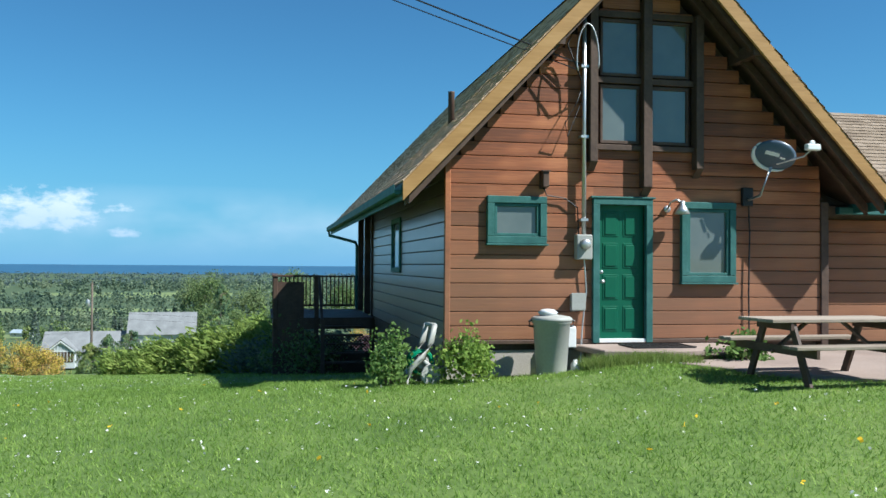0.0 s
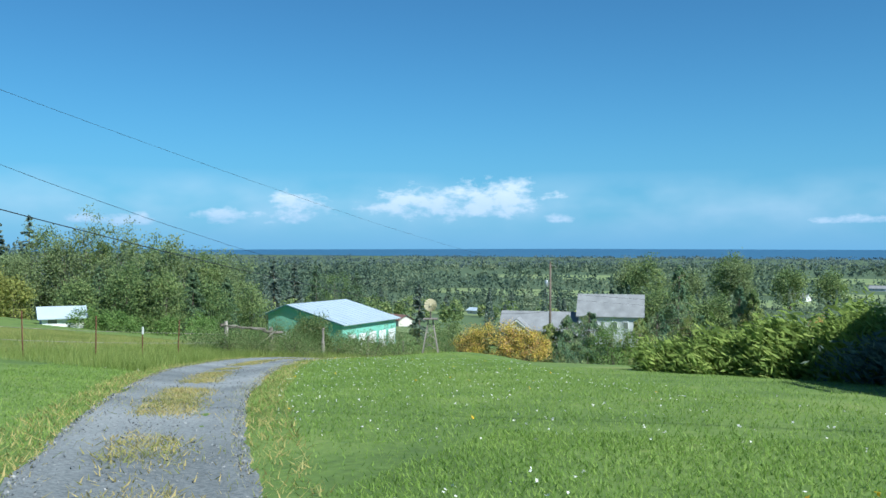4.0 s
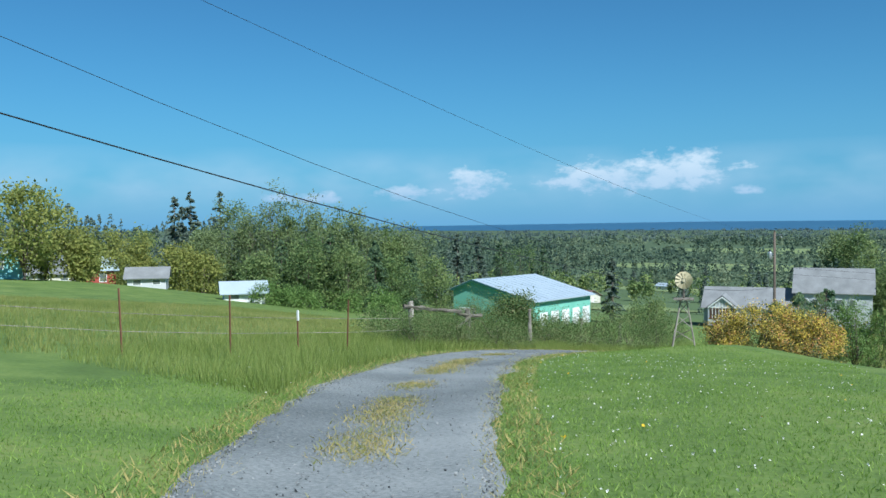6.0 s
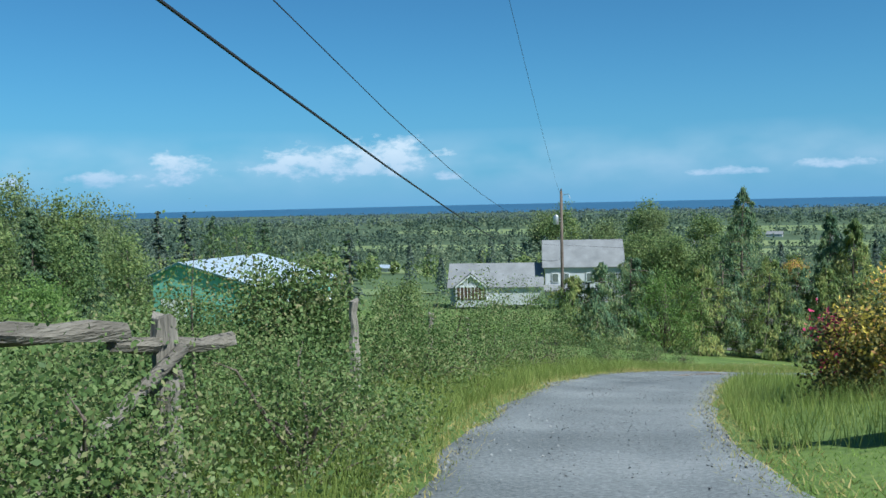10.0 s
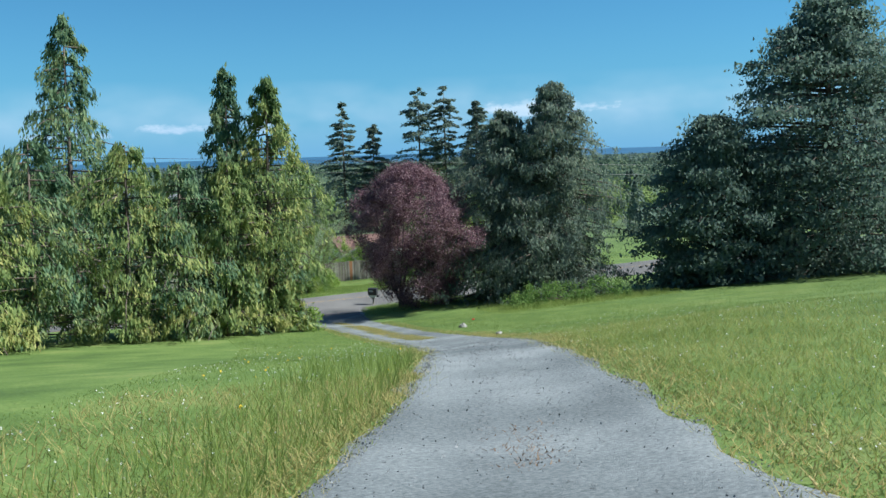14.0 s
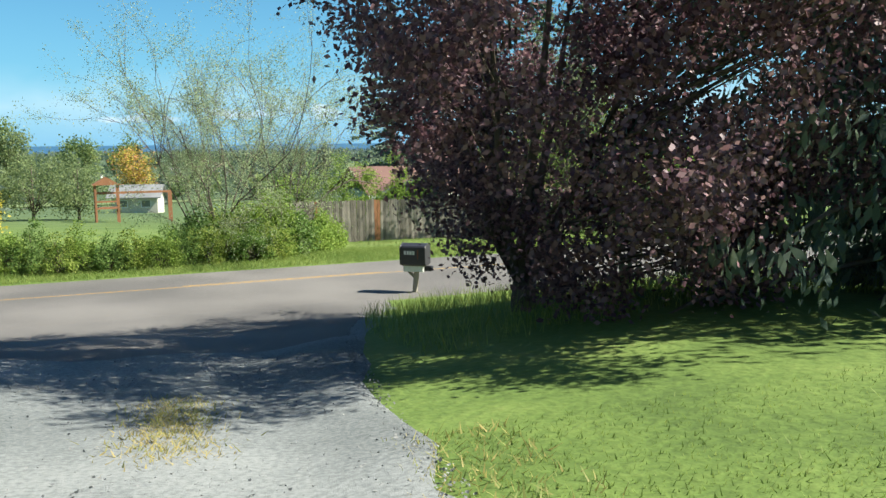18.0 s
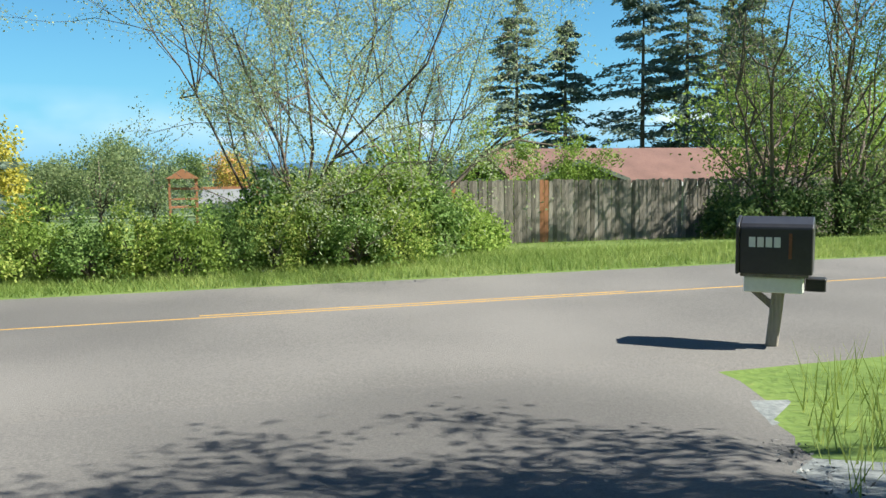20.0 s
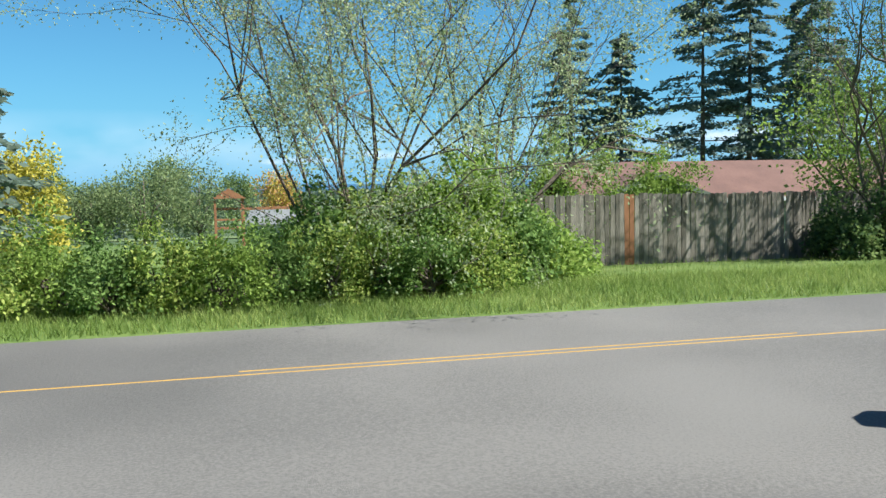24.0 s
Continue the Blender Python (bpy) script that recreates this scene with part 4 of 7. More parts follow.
# ---- things on and round the chalet ----
def build_fittings():
    m = thing("electric_meter", on_house(2.19, 0.0, 1.51), "grey electric meter with conduit running up the wall", "meter")
    part("box", B().box(-0.13, -0.14, 0, 0.13, 0.0, 0.39), M_GREY, m, bevel=0.015)
    part("dial", B().tube([(0, -0.13, 0.24), (0, -0.21, 0.24), (0, -0.23, 0.24)], [0.085, 0.08, 0.05], 18), M_METAL, m, "round glass-faced dial", smooth=True)
    part("conduit", B().tube([(0, -0.09, 0.39), (0, -0.09, 4.1)], 0.035, 12), M_METAL, m, "pale steel conduit", smooth=True)
    for z in (0.6, 1.9, 3.0):
        part("strap", B().box(-0.06, -0.13, z, 0.06, 0.0, z + 0.04), M_METAL, m)
    part("weatherhead", B().tube([(0, -0.09, 4.08), (0, -0.12, 4.2), (0, -0.25, 4.22), (0, -0.32, 4.10)], [0.04, 0.06, 0.06, 0.04], 10), M_METAL, m, smooth=True)
    loop = [(0.18 * math.cos(t) - 0.02, -0.3, 3.05 + 0.42 * math.sin(t) * (1.4 if math.sin(t) > 0 else 0.8)) for t in np.linspace(-0.3, 3.6, 20)]
    part("wire_loop", B().tube(loop, 0.012, 6), M_METAL, m, "grey looped service wire", smooth=True)
    part("wire_loop", B().tube([(-0.05, -0.2, 3.9), (-0.35, -0.3, 3.3), (-0.1, -0.25, 2.75), (-0.05, -0.1, 2.6)], 0.012, 6), M_BLACK, m, smooth=True)
    part("wire_loop", B().tube([(-0.04, -0.1, 2.7), (-0.15, -0.2, 2.45), (-0.35, -0.2, 2.1), (-0.28, -0.12, 1.9), (-0.08, -0.1, 2.4)], 0.009, 6), M_BLACK, m, smooth=True)
    part("drain_wire", B().tube([(0.02, -0.06, 0.0), (0.06, -0.05, -0.5), (0.0, -0.05, -1.0), (-0.06, -0.12, -1.6)], 0.012, 6), M_METAL, m)
    j = thing("junction_box", on_house(2.1, 0, 0.71), "small grey junction box on the siding", "junction box")
    part("box", B().box(-0.105, -0.11, 0, 0.105, 0.0, 0.27), M_GREY, j, bevel=0.012)
    part("lid", B().box(-0.115, -0.125, 0.02, 0.115, -0.112, 0.28), M_GREY, j, bevel=0.005)
    b = thing("utility_box", on_house(1.92, 0, 0.14), "white plastic utility box low on the wall", "utility box")
    part("body", B().box(-0.16, -0.17, 0, 0.13, 0, 0.34), M_WHITE, b, bevel=0.02)
    part("cover", B().box(-0.15, -0.185, 0.02, 0.12, -0.172, 0.32), M_WHITE, b, bevel=0.006)
    s = thing("wall_sconce", on_house(1.55, 0, 2.62), "small dark wooden wall lantern", "wall lamp")
    part("back_plate", B().box(-0.06, -0.03, -0.02, 0.06, -0.002, 0.24), M_DARKWOOD, s)
    part("housing", B().box(-0.05, -0.17, 0.0, 0.05, -0.03, 0.24), M_DARKWOOD, s, bevel=0.01)
    part("cap", B().box(-0.07, -0.19, 0.24, 0.07, 0.0, 0.26), M_DARKWOOD, s)
    part("cable", B().tube([(0.0, -0.05, 0.0), (0.05, -0.05, -0.12), (0.35, -0.05, -0.16), (0.55, -0.05, -0.3), (0.58, -0.05, -0.9)], 0.01, 6), M_BLACK, s)
    g = thing("gooseneck_lamp", on_house(3.62, 0, 2.33), "galvanised gooseneck lamp beside the door", "wall lamp")
    part("base", B().tube([(0, 0, 0), (0, -0.03, 0)], 0.055, 14), M_METAL, g, smooth=True)
    part("arm", B().tube([(0, -0.03, 0), (0.0, -0.14, 0.10), (0.06, -0.22, 0.14), (0.13, -0.24, 0.10)], 0.016, 8), M_METAL, g, smooth=True)
    part("shade", B().lathe([(0.035, 0.12), (0.045, 0.05), (0.075, 0.0), (0.125, -0.09), (0.12, -0.09), (0.07, -0.005), (0.03, 0.04)], 20, (0.15, -0.24, 0.0)), M_METAL, g, smooth=True)
    d = thing("satellite_dish", on_house(5.0, 0, 2.5), "blue-grey satellite dish on an arm bolted to the wall", "satellite dish")
    part("mount", B().box(-0.09, -0.09, -0.1, 0.09, -0.002, 0.2), M_BLACK, d, bevel=0.01)
    part("arm", B().tube([(0.0, -0.09, 0.0), (0.05, -0.35, 0.05), (0.2, -0.42, 0.5)], 0.024, 8), M_METAL, d, smooth=True)
    ds = B()
    k, rings = 24, 6
    for r in range(rings + 1):
        for i in range(k):
            t = 2 * math.pi * i / k
            q = r / rings
            ds.v.append((0.33 * q * math.cos(t), 0.07 * q * q, 0.25 * q * math.sin(t)))
    for r in range(rings):
        for i in range(k):
            ds.f.append((r * k + i, r * k + (i + 1) % k, (r + 1) * k + (i + 1) % k, (r + 1) * k + i))
    dish = part("reflector", ds, M_DISH, d, "slate-blue reflector with pale rim", smooth=True, at=pose(0.22, -0.5, 0.66, 30, 16, -20))
    part("rim", B().tube([(0.335 * math.cos(a), 0.066, 0.255 * math.sin(a)) for a in np.linspace(2.5, 5.4, 22)], [0.008 + 0.03 * math.sin(k / 21 * math.pi) for k in range(22)], 8), M_WHITE, dish, "white lower rim", smooth=True)
    mod = dish.modifiers.new("solid", "SOLIDIFY")
    mod.thickness = 0.014
    part("logo_bar", B().box(-0.17, -0.0, 0.02, 0.05, 0.003, 0.08).box(0.07, 0, 0.0, 0.15, 0.003, 0.03), M_WHITE, dish, at=pose(0, -0.035, 0.0))
    part("feed_arm", B().tube([(0.28, -0.44, 0.55), (0.62, -0.66, 0.66), (0.72, -0.74, 0.78)], 0.016, 6), M_METAL, d)
    part("feed_horn", B().box(0.58, -0.82, 0.74, 0.82, -0.72, 0.84).box(0.66, -0.78, 0.84, 0.74, -0.72, 0.9), M_WHITE, d, "white receiver head", bevel=0.015)
    part("cable", B().tube([(0.02, -0.06, -0.1), (0.05, -0.045, -0.5), (0.03, -0.045, -1.5), (0.04, -0.045, -2.2)], 0.013, 6), M_BLACK, d)
    t = thing("rubbish_bin", on_house(1.52, -0.55, gz(1.6, 13.4) - 0.02), "tall grey plastic bin with a lidded bag on top", "bin")
    part("body", B().lathe([(0.21, 0.0), (0.225, 0.05), (0.275, 0.76), (0.30, 0.78), (0.30, 0.83), (0.28, 0.83), (0.27, 0.80)], 24), M_GREY, t, smooth=True)
    part("lid", B().lathe([(0.305, 0.80), (0.31, 0.84), (0.27, 0.87), (0.08, 0.90), (0.0, 0.90)], 24), M_GREY, t, smooth=True)
    part("bag", B().lathe([(0.0, 0.88), (0.12, 0.89), (0.15, 0.93), (0.10, 0.97), (0.0, 0.985)], 12, (-0.06, 0.0, 0)), M_WHITE, t, "crumpled white bag", smooth=True)
    for s in (-1, 1):
        part("handle", B().tube([(s * 0.28, 0, 0.72), (s * 0.34, 0, 0.73), (s * 0.35, 0, 0.80), (s * 0.29, 0, 0.83)], 0.018, 6), M_BLACK, t)
    part("bottle", B().lathe([(0.06, 0.0), (0.07, 0.02), (0.07, 0.13), (0.03, 0.17), (0.03, 0.19)], 12, (0.40, 0.08, 0.02)), M_WHITE, t, "pale plastic jug", smooth=True)
    r = thing("hose_reel", on_house(-0.50, -0.55, gz(-0.6, 13.1), 12), "grey plastic hose reel cart with green hose", "hose reel")
    for y in (-0.16, 0.16):
        part("side_frame", B().tube([(-0.24, y, 0.0), (-0.16, y, 0.26), (0.02, y, 0.40), (0.14, y, 0.62), (0.20, y, 0.86)], [0.035, 0.045, 0.05, 0.05, 0.04], 8).tube([(0.20, y, 0.05), (0.10, y, 0.3), (-0.02, y, 0.38)], 0.035, 8), M_GREY, r, smooth=True)
        part("wheel", B().tube([(0.12, y * 1.25, 0.16), (0.12, y * 1.5, 0.16)], 0.15, 18), M_GREY, r)
    part("handle", B().tube([(0.20, -0.18, 0.86), (0.20, 0.18, 0.86)], 0.03, 8), M_GREY, r, smooth=True)
    part("drum", B().tube([(0.03, -0.13, 0.33), (0.03, 0.13, 0.33)], 0.10, 16), M_GREY, r)
    hose = [(0.03 + (0.15 + 0.012 * (i // 60)) * math.cos(i * 0.35), -0.11 + 0.0018 * (i % 120), 0.33 + (0.15 + 0.012 * (i // 60)) * math.sin(i * 0.35)) for i in range(150)]
    part("hose", B().tube(hose, 0.014, 5), M_HOSE, r, "bright green garden hose", smooth=True)
    solo("door_stoop", B().prism([(2.05, 0.0, 0), (2.15, -1.05, 0), (3.0, -1.25, 0), (4.45, -1.05, 0), (4.45, 0.0, 0)], (0, 0, 0.10), (0, 0, 0.19)), M_PAD, "low reddish concrete stoop at the door", "stoop", HOUSE, kind="structure", bevel=0.015)
    solo("stoop_base", B().prism([(2.25, 0.0, 0), (2.35, -0.92, 0), (3.05, -1.1, 0), (4.3, -0.93, 0), (4.3, 0.0, 0)], (0, 0, -0.25), (0, 0, 0.10)), M_PAD, "reddish concrete footing under the stoop", "stoop", HOUSE, kind="structure")
    solo("patio", B().prism([(3.2, -1.3, 0), (3.0, -1.55, 0), (3.6, -2.6, 0), (4.8, -3.7, 0), (7.0, -4.9, 0), (13.0, -6.0, 0), (13.0, 0.6, 0), (4.5, 0.0, 0), (4.5, -1.1, 0)], (0, 0, -0.4), (0, 0, 0.06)), M_PAD, "reddish concrete patio slab", "patio", HOUSE, kind="structure", bevel=0.01)
    dm = thing("door_mat", on_house(3.2, -0.55, 0.194), "dark ribbed rubber door mat on the stoop", "mat")
    b = B().box(-0.5, -0.3, 0, 0.5, -0.26, 0.02).box(-0.5, 0.26, 0, 0.5, 0.3, 0.02).box(-0.5, -0.26, 0, -0.46, 0.26, 0.02).box(0.46, -0.26, 0, 0.5, 0.26, 0.02)
    part("border", b, M_BLACK, dm)
    gr = B()
    for i in range(14):
        gr.box(-0.46 + i * 0.066, -0.26, 0.001, -0.43 + i * 0.066, 0.26, 0.014)
    part("ribs", gr, M_BLACK, dm)


def build_table():
    t = thing("picnic_table", pose(4.62, 11.2, gz(4.75, 11.1) + 0.05, 0, 0, 12), "weathered wooden picnic table with attached benches", "table")
    for i in range(5):
        part("top_plank", B().box(-0.95, -0.37 + i * 0.15, 0.70, 0.95, -0.228 + i * 0.15, 0.74), M_PLANK, t, bevel=0.006)
    for s in (-1, 1):
        for k in (0, 1):
            y = s * (0.62 + 0.15 * k)
            part("bench_plank", B().box(-0.95, y - 0.07, 0.42, 0.95, y + 0.07, 0.46), M_PLANK, t, bevel=0.006)
        x = s * 0.68
        part("bench_bearer", B().box(x - 0.02, -0.84, 0.32, x + 0.02, 0.84, 0.418), M_DARKWOOD, t)
        part("top_bearer", B().box(x - 0.02, -0.36, 0.61, x + 0.02, 0.36, 0.698), M_DARKWOOD, t)
        for q in (-1, 1):
            part("leg", B().prism([(0, q * 0.66, -0.02), (0, q * 0.55, -0.02), (0, q * 0.22, 0.70), (0, q * 0.33, 0.70)], (x + 0.022, 0, 0), (x + 0.062, 0, 0)), M_DARKWOOD, t)
        part("brace", B().prism([(x, -0.03, 0.34), (x, 0.03, 0.34), (x * 0.3, 0.03, 0.70), (x * 0.3, -0.03, 0.70)], (0, 0, 0), (0.05 * s, 0, 0.0)), M_DARKWOOD, t)


M_DISH = mat("dish_paint", [(0.06, 0.09, 0.13), (0.09, 0.12, 0.17)], 2, 30, 0.35, 0.05, 0.002)
M_HOSE = mat("green_hose", [(0.01, 0.20, 0.10), (0.02, 0.28, 0.14)], 5, 30, 0.45, 0.05, 0.002)
build_fittings()
build_table()

# ---- plants ----


def crown_mesh(name, rng, clumps, per, spread, size, material, axis=None, wide=0.6):
    """clumps: (k, 3) centres; per: leaves for each."""
    c = np.repeat(clumps, per, 0) + rng.normal(size=(len(clumps) * per, 3)) * spread
    return quads_mesh(name, leaves(rng, c, size, axis=None if axis is None else np.tile(axis, (len(c), 1)), wide=wide), material)


def ball(rng, n, fill=0.5):
    d = unit(rng.normal(size=(n, 3)))
    return d * rng.uniform(fill, 1.0, (n, 1)) ** 0.6


def limbs(rng, b, base, targets, r0, bend=0.15):
    """Branches from the base to each of the targets."""
    for p in targets:
        s = Vector(base) + Vector((0, 0, rng.uniform(0, 0.4)))
        p = Vector(p)
        d = (p - s).length
        q1 = s.lerp(p, 0.35) + Vector(rng.normal(size=3) * bend * d * 0.4) + Vector((0, 0, 0.10 * d))
        q2 = s.lerp(p, 0.7) + Vector(rng.normal(size=3) * bend * d * 0.4) + Vector((0, 0, 0.06 * d))
        b.tube([s, q1, q2, p], [r0, r0 * 0.7, r0 * 0.4, r0 * 0.08], 5)


def broadleaf(name, x, y, h, r, material, label, seed, clumps=90, per=60, size=0.16, trunk=0.18, low=0.25, group="", z=None, category="tree", squeeze=1.0, spread=None, egg=0.0, arms=14, shift=(0, 0)):
    rng = np.random.default_rng(seed)
    t = thing(name, pose(x, y, gz(x, y) if z is None else z), label, category, group)
    d = ball(rng, clumps, 0.3)
    wob = 1 + 0.22 * np.sin(d[:, :1] * 5 + seed) * np.cos(d[:, 1:2] * 4 - seed) + 0.12 * np.sin(d[:, 2:] * 7 + seed)
    d = d * wob
    taper = 1 + egg * d[:, 2:]
    c = np.concatenate([d[:, :2] * taper, d[:, 2:]], 1) * np.array([r, r * squeeze, h * (1 - low) / 2]) + np.array([shift[0], shift[1], h * (low + (1 - low) / 2)])
    b = B()
    if trunk:
        b.tube([(0, 0, -0.3), (0.03, 0, h * low * 0.6), (0.06, 0.04, h * 0.5), (0.08, 0, h * 0.85)], [trunk * 1.2, trunk, trunk * 0.5, 0.02], 9)
        limbs(rng, b, (0.03, 0, h * low * 0.7), c[:: max(1, clumps // arms)], trunk * 0.42)
        part("trunk", b, M_BARK, t, smooth=True)
    part("crown", crown_mesh("crown", rng, c, per, (r / 5.5 if spread is None else spread), size, material), material, t)
    return t


def conifer(name, x, y, h, r, material, label, seed, whorls=26, arms=9, per=26, size=0.22, droop=0.35, bare=0.05, weep=0.0, trunk=0.2, group="", z=None, power=0.8, wide=0.42, lean=(0, 0), loose=0.8):
    rng = np.random.default_rng(seed)
    t = thing(name, pose(x, y, gz(x, y) if z is None else z), label, "tree", group)
    br = B().tube([(0, 0, -0.3), (lean[0] * 0.5, lean[1] * 0.5, h * 0.5), (lean[0], lean[1], h)], [trunk, trunk * 0.6, 0.015], 8)
    cs, ax = [], []
    for w in range(whorls):
        for a in range(arms):
            f = bare + (1 - bare) * (w + rng.normal() * loose) / whorls
            f = min(max(f, 0.02), 0.99)
            th = rng.uniform(0, 2 * math.pi)
            ln = r * (1 - f) ** power * rng.uniform(0.45, 1.2) + 0.15
            out = np.array([math.cos(th), math.sin(th), 0])
            k = np.sqrt(np.linspace(0.03, 1, per))[:, None]
            top = np.array([lean[0] * f, lean[1] * f, f * h])
            p = top + out * ln * k + np.array([0, 0, 1]) * ln * (0.12 * k - droop * k ** 2)
            side = np.array([-out[1], out[0], 0])
            p = p + side * rng.normal(size=(per, 1)) * ln * 0.13 * k + rng.normal(size=(per, 3)) * 0.02 * r
            p[:, 2] -= weep * rng.uniform(0, 1, per) ** 1.5 * min(1.6, ln)
            cs.append(p)
            ax.append(np.tile(out * (1 - weep) + np.array([0, 0, -0.35 - 2.2 * weep]), (per, 1)) + side * rng.normal(size=(per, 1)) * 0.5)
            if a % 3 == 0:
                br.tube([tuple(top), tuple(p[per // 2]), tuple(p[-1])], [trunk * 0.18, trunk * 0.12, 0.005], 4)
    part("trunk", br, M_BARK, t, smooth=True)
    cs, ax = np.concatenate(cs), np.concatenate(ax)
    part("crown", quads_mesh("crown", leaves(rng, cs, size, ax, wide=wide, jitter=0.35), material), material, t)
    return t


def bush(name, x, y, rx, ry, h, material, label, seed, clumps=60, per=50, size=0.1, rz=0.0, group="", category="shrub", spread=0.16, stems=8, axis=None, wide=0.6):
    """A shrub that reaches down to the ground."""
    rng = np.random.default_rng(seed)
    t = thing(name, pose(x, y, gz(x, y), 0, 0, rz), label, category, group)
    d = ball(rng, clumps, 0.45)
    d[:, 2] = np.abs(d[:, 2])
    wob = 1 + 0.2 * np.sin(d[:, :1] * 6 + seed) + 0.15 * np.cos(d[:, 1:2] * 7 - seed)
    c = d * wob * np.array([rx, ry, h * 0.9])
    zs = np.array([gz(x + p[0] * math.cos(radians(rz)) - p[1] * math.sin(radians(rz)), y + p[0] * math.sin(radians(rz)) + p[1] * math.cos(radians(rz))) - gz(x, y) for p in c])
    c[:, 2] += zs + 0.1
    b = B()
    limbs(rng, b, (0, 0, -0.1), c[:stems], 0.025)
    part("stem", b, M_BARK, t)
    part("foliage", crown_mesh("foliage", rng, c, per, spread, size, material, axis, wide), material, t)
    return t


def weeper(name, x, y, h, r, material, label, seed, boughs=90, nodes=9, per=13, size=0.17, hang=0.8, power=0.8, rise=0.28, droop=0.5, bare=0.02, trunk=0.2, group="", wide=0.4, lobes=0.22, side=0.22, lean=(0, 0), stretch=(1, 1), k0=0.12, tress=5, prof=None, fuzz=0.42, jitter=0.45):
    """Conifer whose arching boughs carry hanging sprays."""
    rng = np.random.default_rng(seed)
    t = thing(name, pose(x, y, gz(x, y)), label, "tree", group)
    wood = B().tube([(0, 0, -0.3), (lean[0] * 0.5, lean[1] * 0.5, h * 0.5), (lean[0], lean[1], h)], [trunk, trunk * 0.6, 0.015], 8)
    cs, ax, sz, fl = [], [], [], []
    for i in range(boughs):
        f = bare + (1 - bare) * ((i + rng.uniform(0, 1)) / boughs) ** 1.25
        th = i * 2.399 + rng.normal() * 0.35
        shape = (1 - f) ** power if prof is None else float(np.interp(f, [q[0] for q in prof], [q[1] for q in prof]))
        ln = r * shape * rng.uniform(0.5, 1.22) * (1 + lobes * math.sin(2 * th + seed + 7 * f)) + 0.22
        out = np.array([math.cos(th) * stretch[0], math.sin(th) * stretch[1], 0])
        top = np.array([lean[0] * f, lean[1] * f, f * h])
        k = np.sort(rng.uniform(k0, 1, nodes))[:, None]
        dr = droop * rng.uniform(0.7, 1.3)
        p = top + out * ln * k + np.array([0, 0, 1]) * ln * (rise * k - dr * k ** 2)
        wood.tube([tuple(top), tuple(p[nodes // 2]), tuple(p[-1])], [trunk * 0.16 + 0.01, trunk * 0.1 + 0.006, 0.004], 4, caps=False)
        lat = np.array([-out[1], out[0], 0])
        twigs = np.concatenate([p + lat * rng.uniform(-1.1, 1.1, (nodes, 1)) * ln * side * np.sin(2.6 * k + 0.3) + rng.normal(size=(nodes, 3)) * 0.06 for _ in range(tress)])
        m = len(twigs)
        u = np.tile(np.linspace(0, 1, per), m)[:, None]
        hl = np.repeat(hang * rng.uniform(0.3, 1.25, (m, 1)) * (0.35 + 0.65 * min(1, ln / 1.8)), per, 0)
        q = np.repeat(twigs, per, 0) - np.array([0, 0, 1]) * u * hl
        q = q + rng.normal(size=q.shape) * size * np.array([fuzz, fuzz, 0.3]) * (1.1 - 0.7 * u)
        cs.append(q)
        ax.append(np.tile(out * 0.35 + np.array([0, 0, -1.0]), (len(q), 1)))
        fl.append(np.tile(out + np.array([0, 0, 0.5]), (len(q), 1)))
        sz.append((1.15 - 0.5 * u))
    part("trunk", wood, M_BARK, t, smooth=True)
    cs, ax, sz, fl = np.concatenate(cs), np.concatenate(ax), np.concatenate(sz), np.concatenate(fl)
    up_ = cs[:, 2] > 0.12 + ground_z(cs[:, 0] + x, cs[:, 1] + y) - gz(x, y)
    cs, ax, sz, fl = cs[up_], ax[up_], sz[up_], fl[up_]
    part("crown", quads_mesh("crown", leaves(rng, cs, size * sz, ax, wide=wide, jitter=jitter, flat=fl + rng.normal(size=fl.shape) * 0.6), material), material, t)
    return t


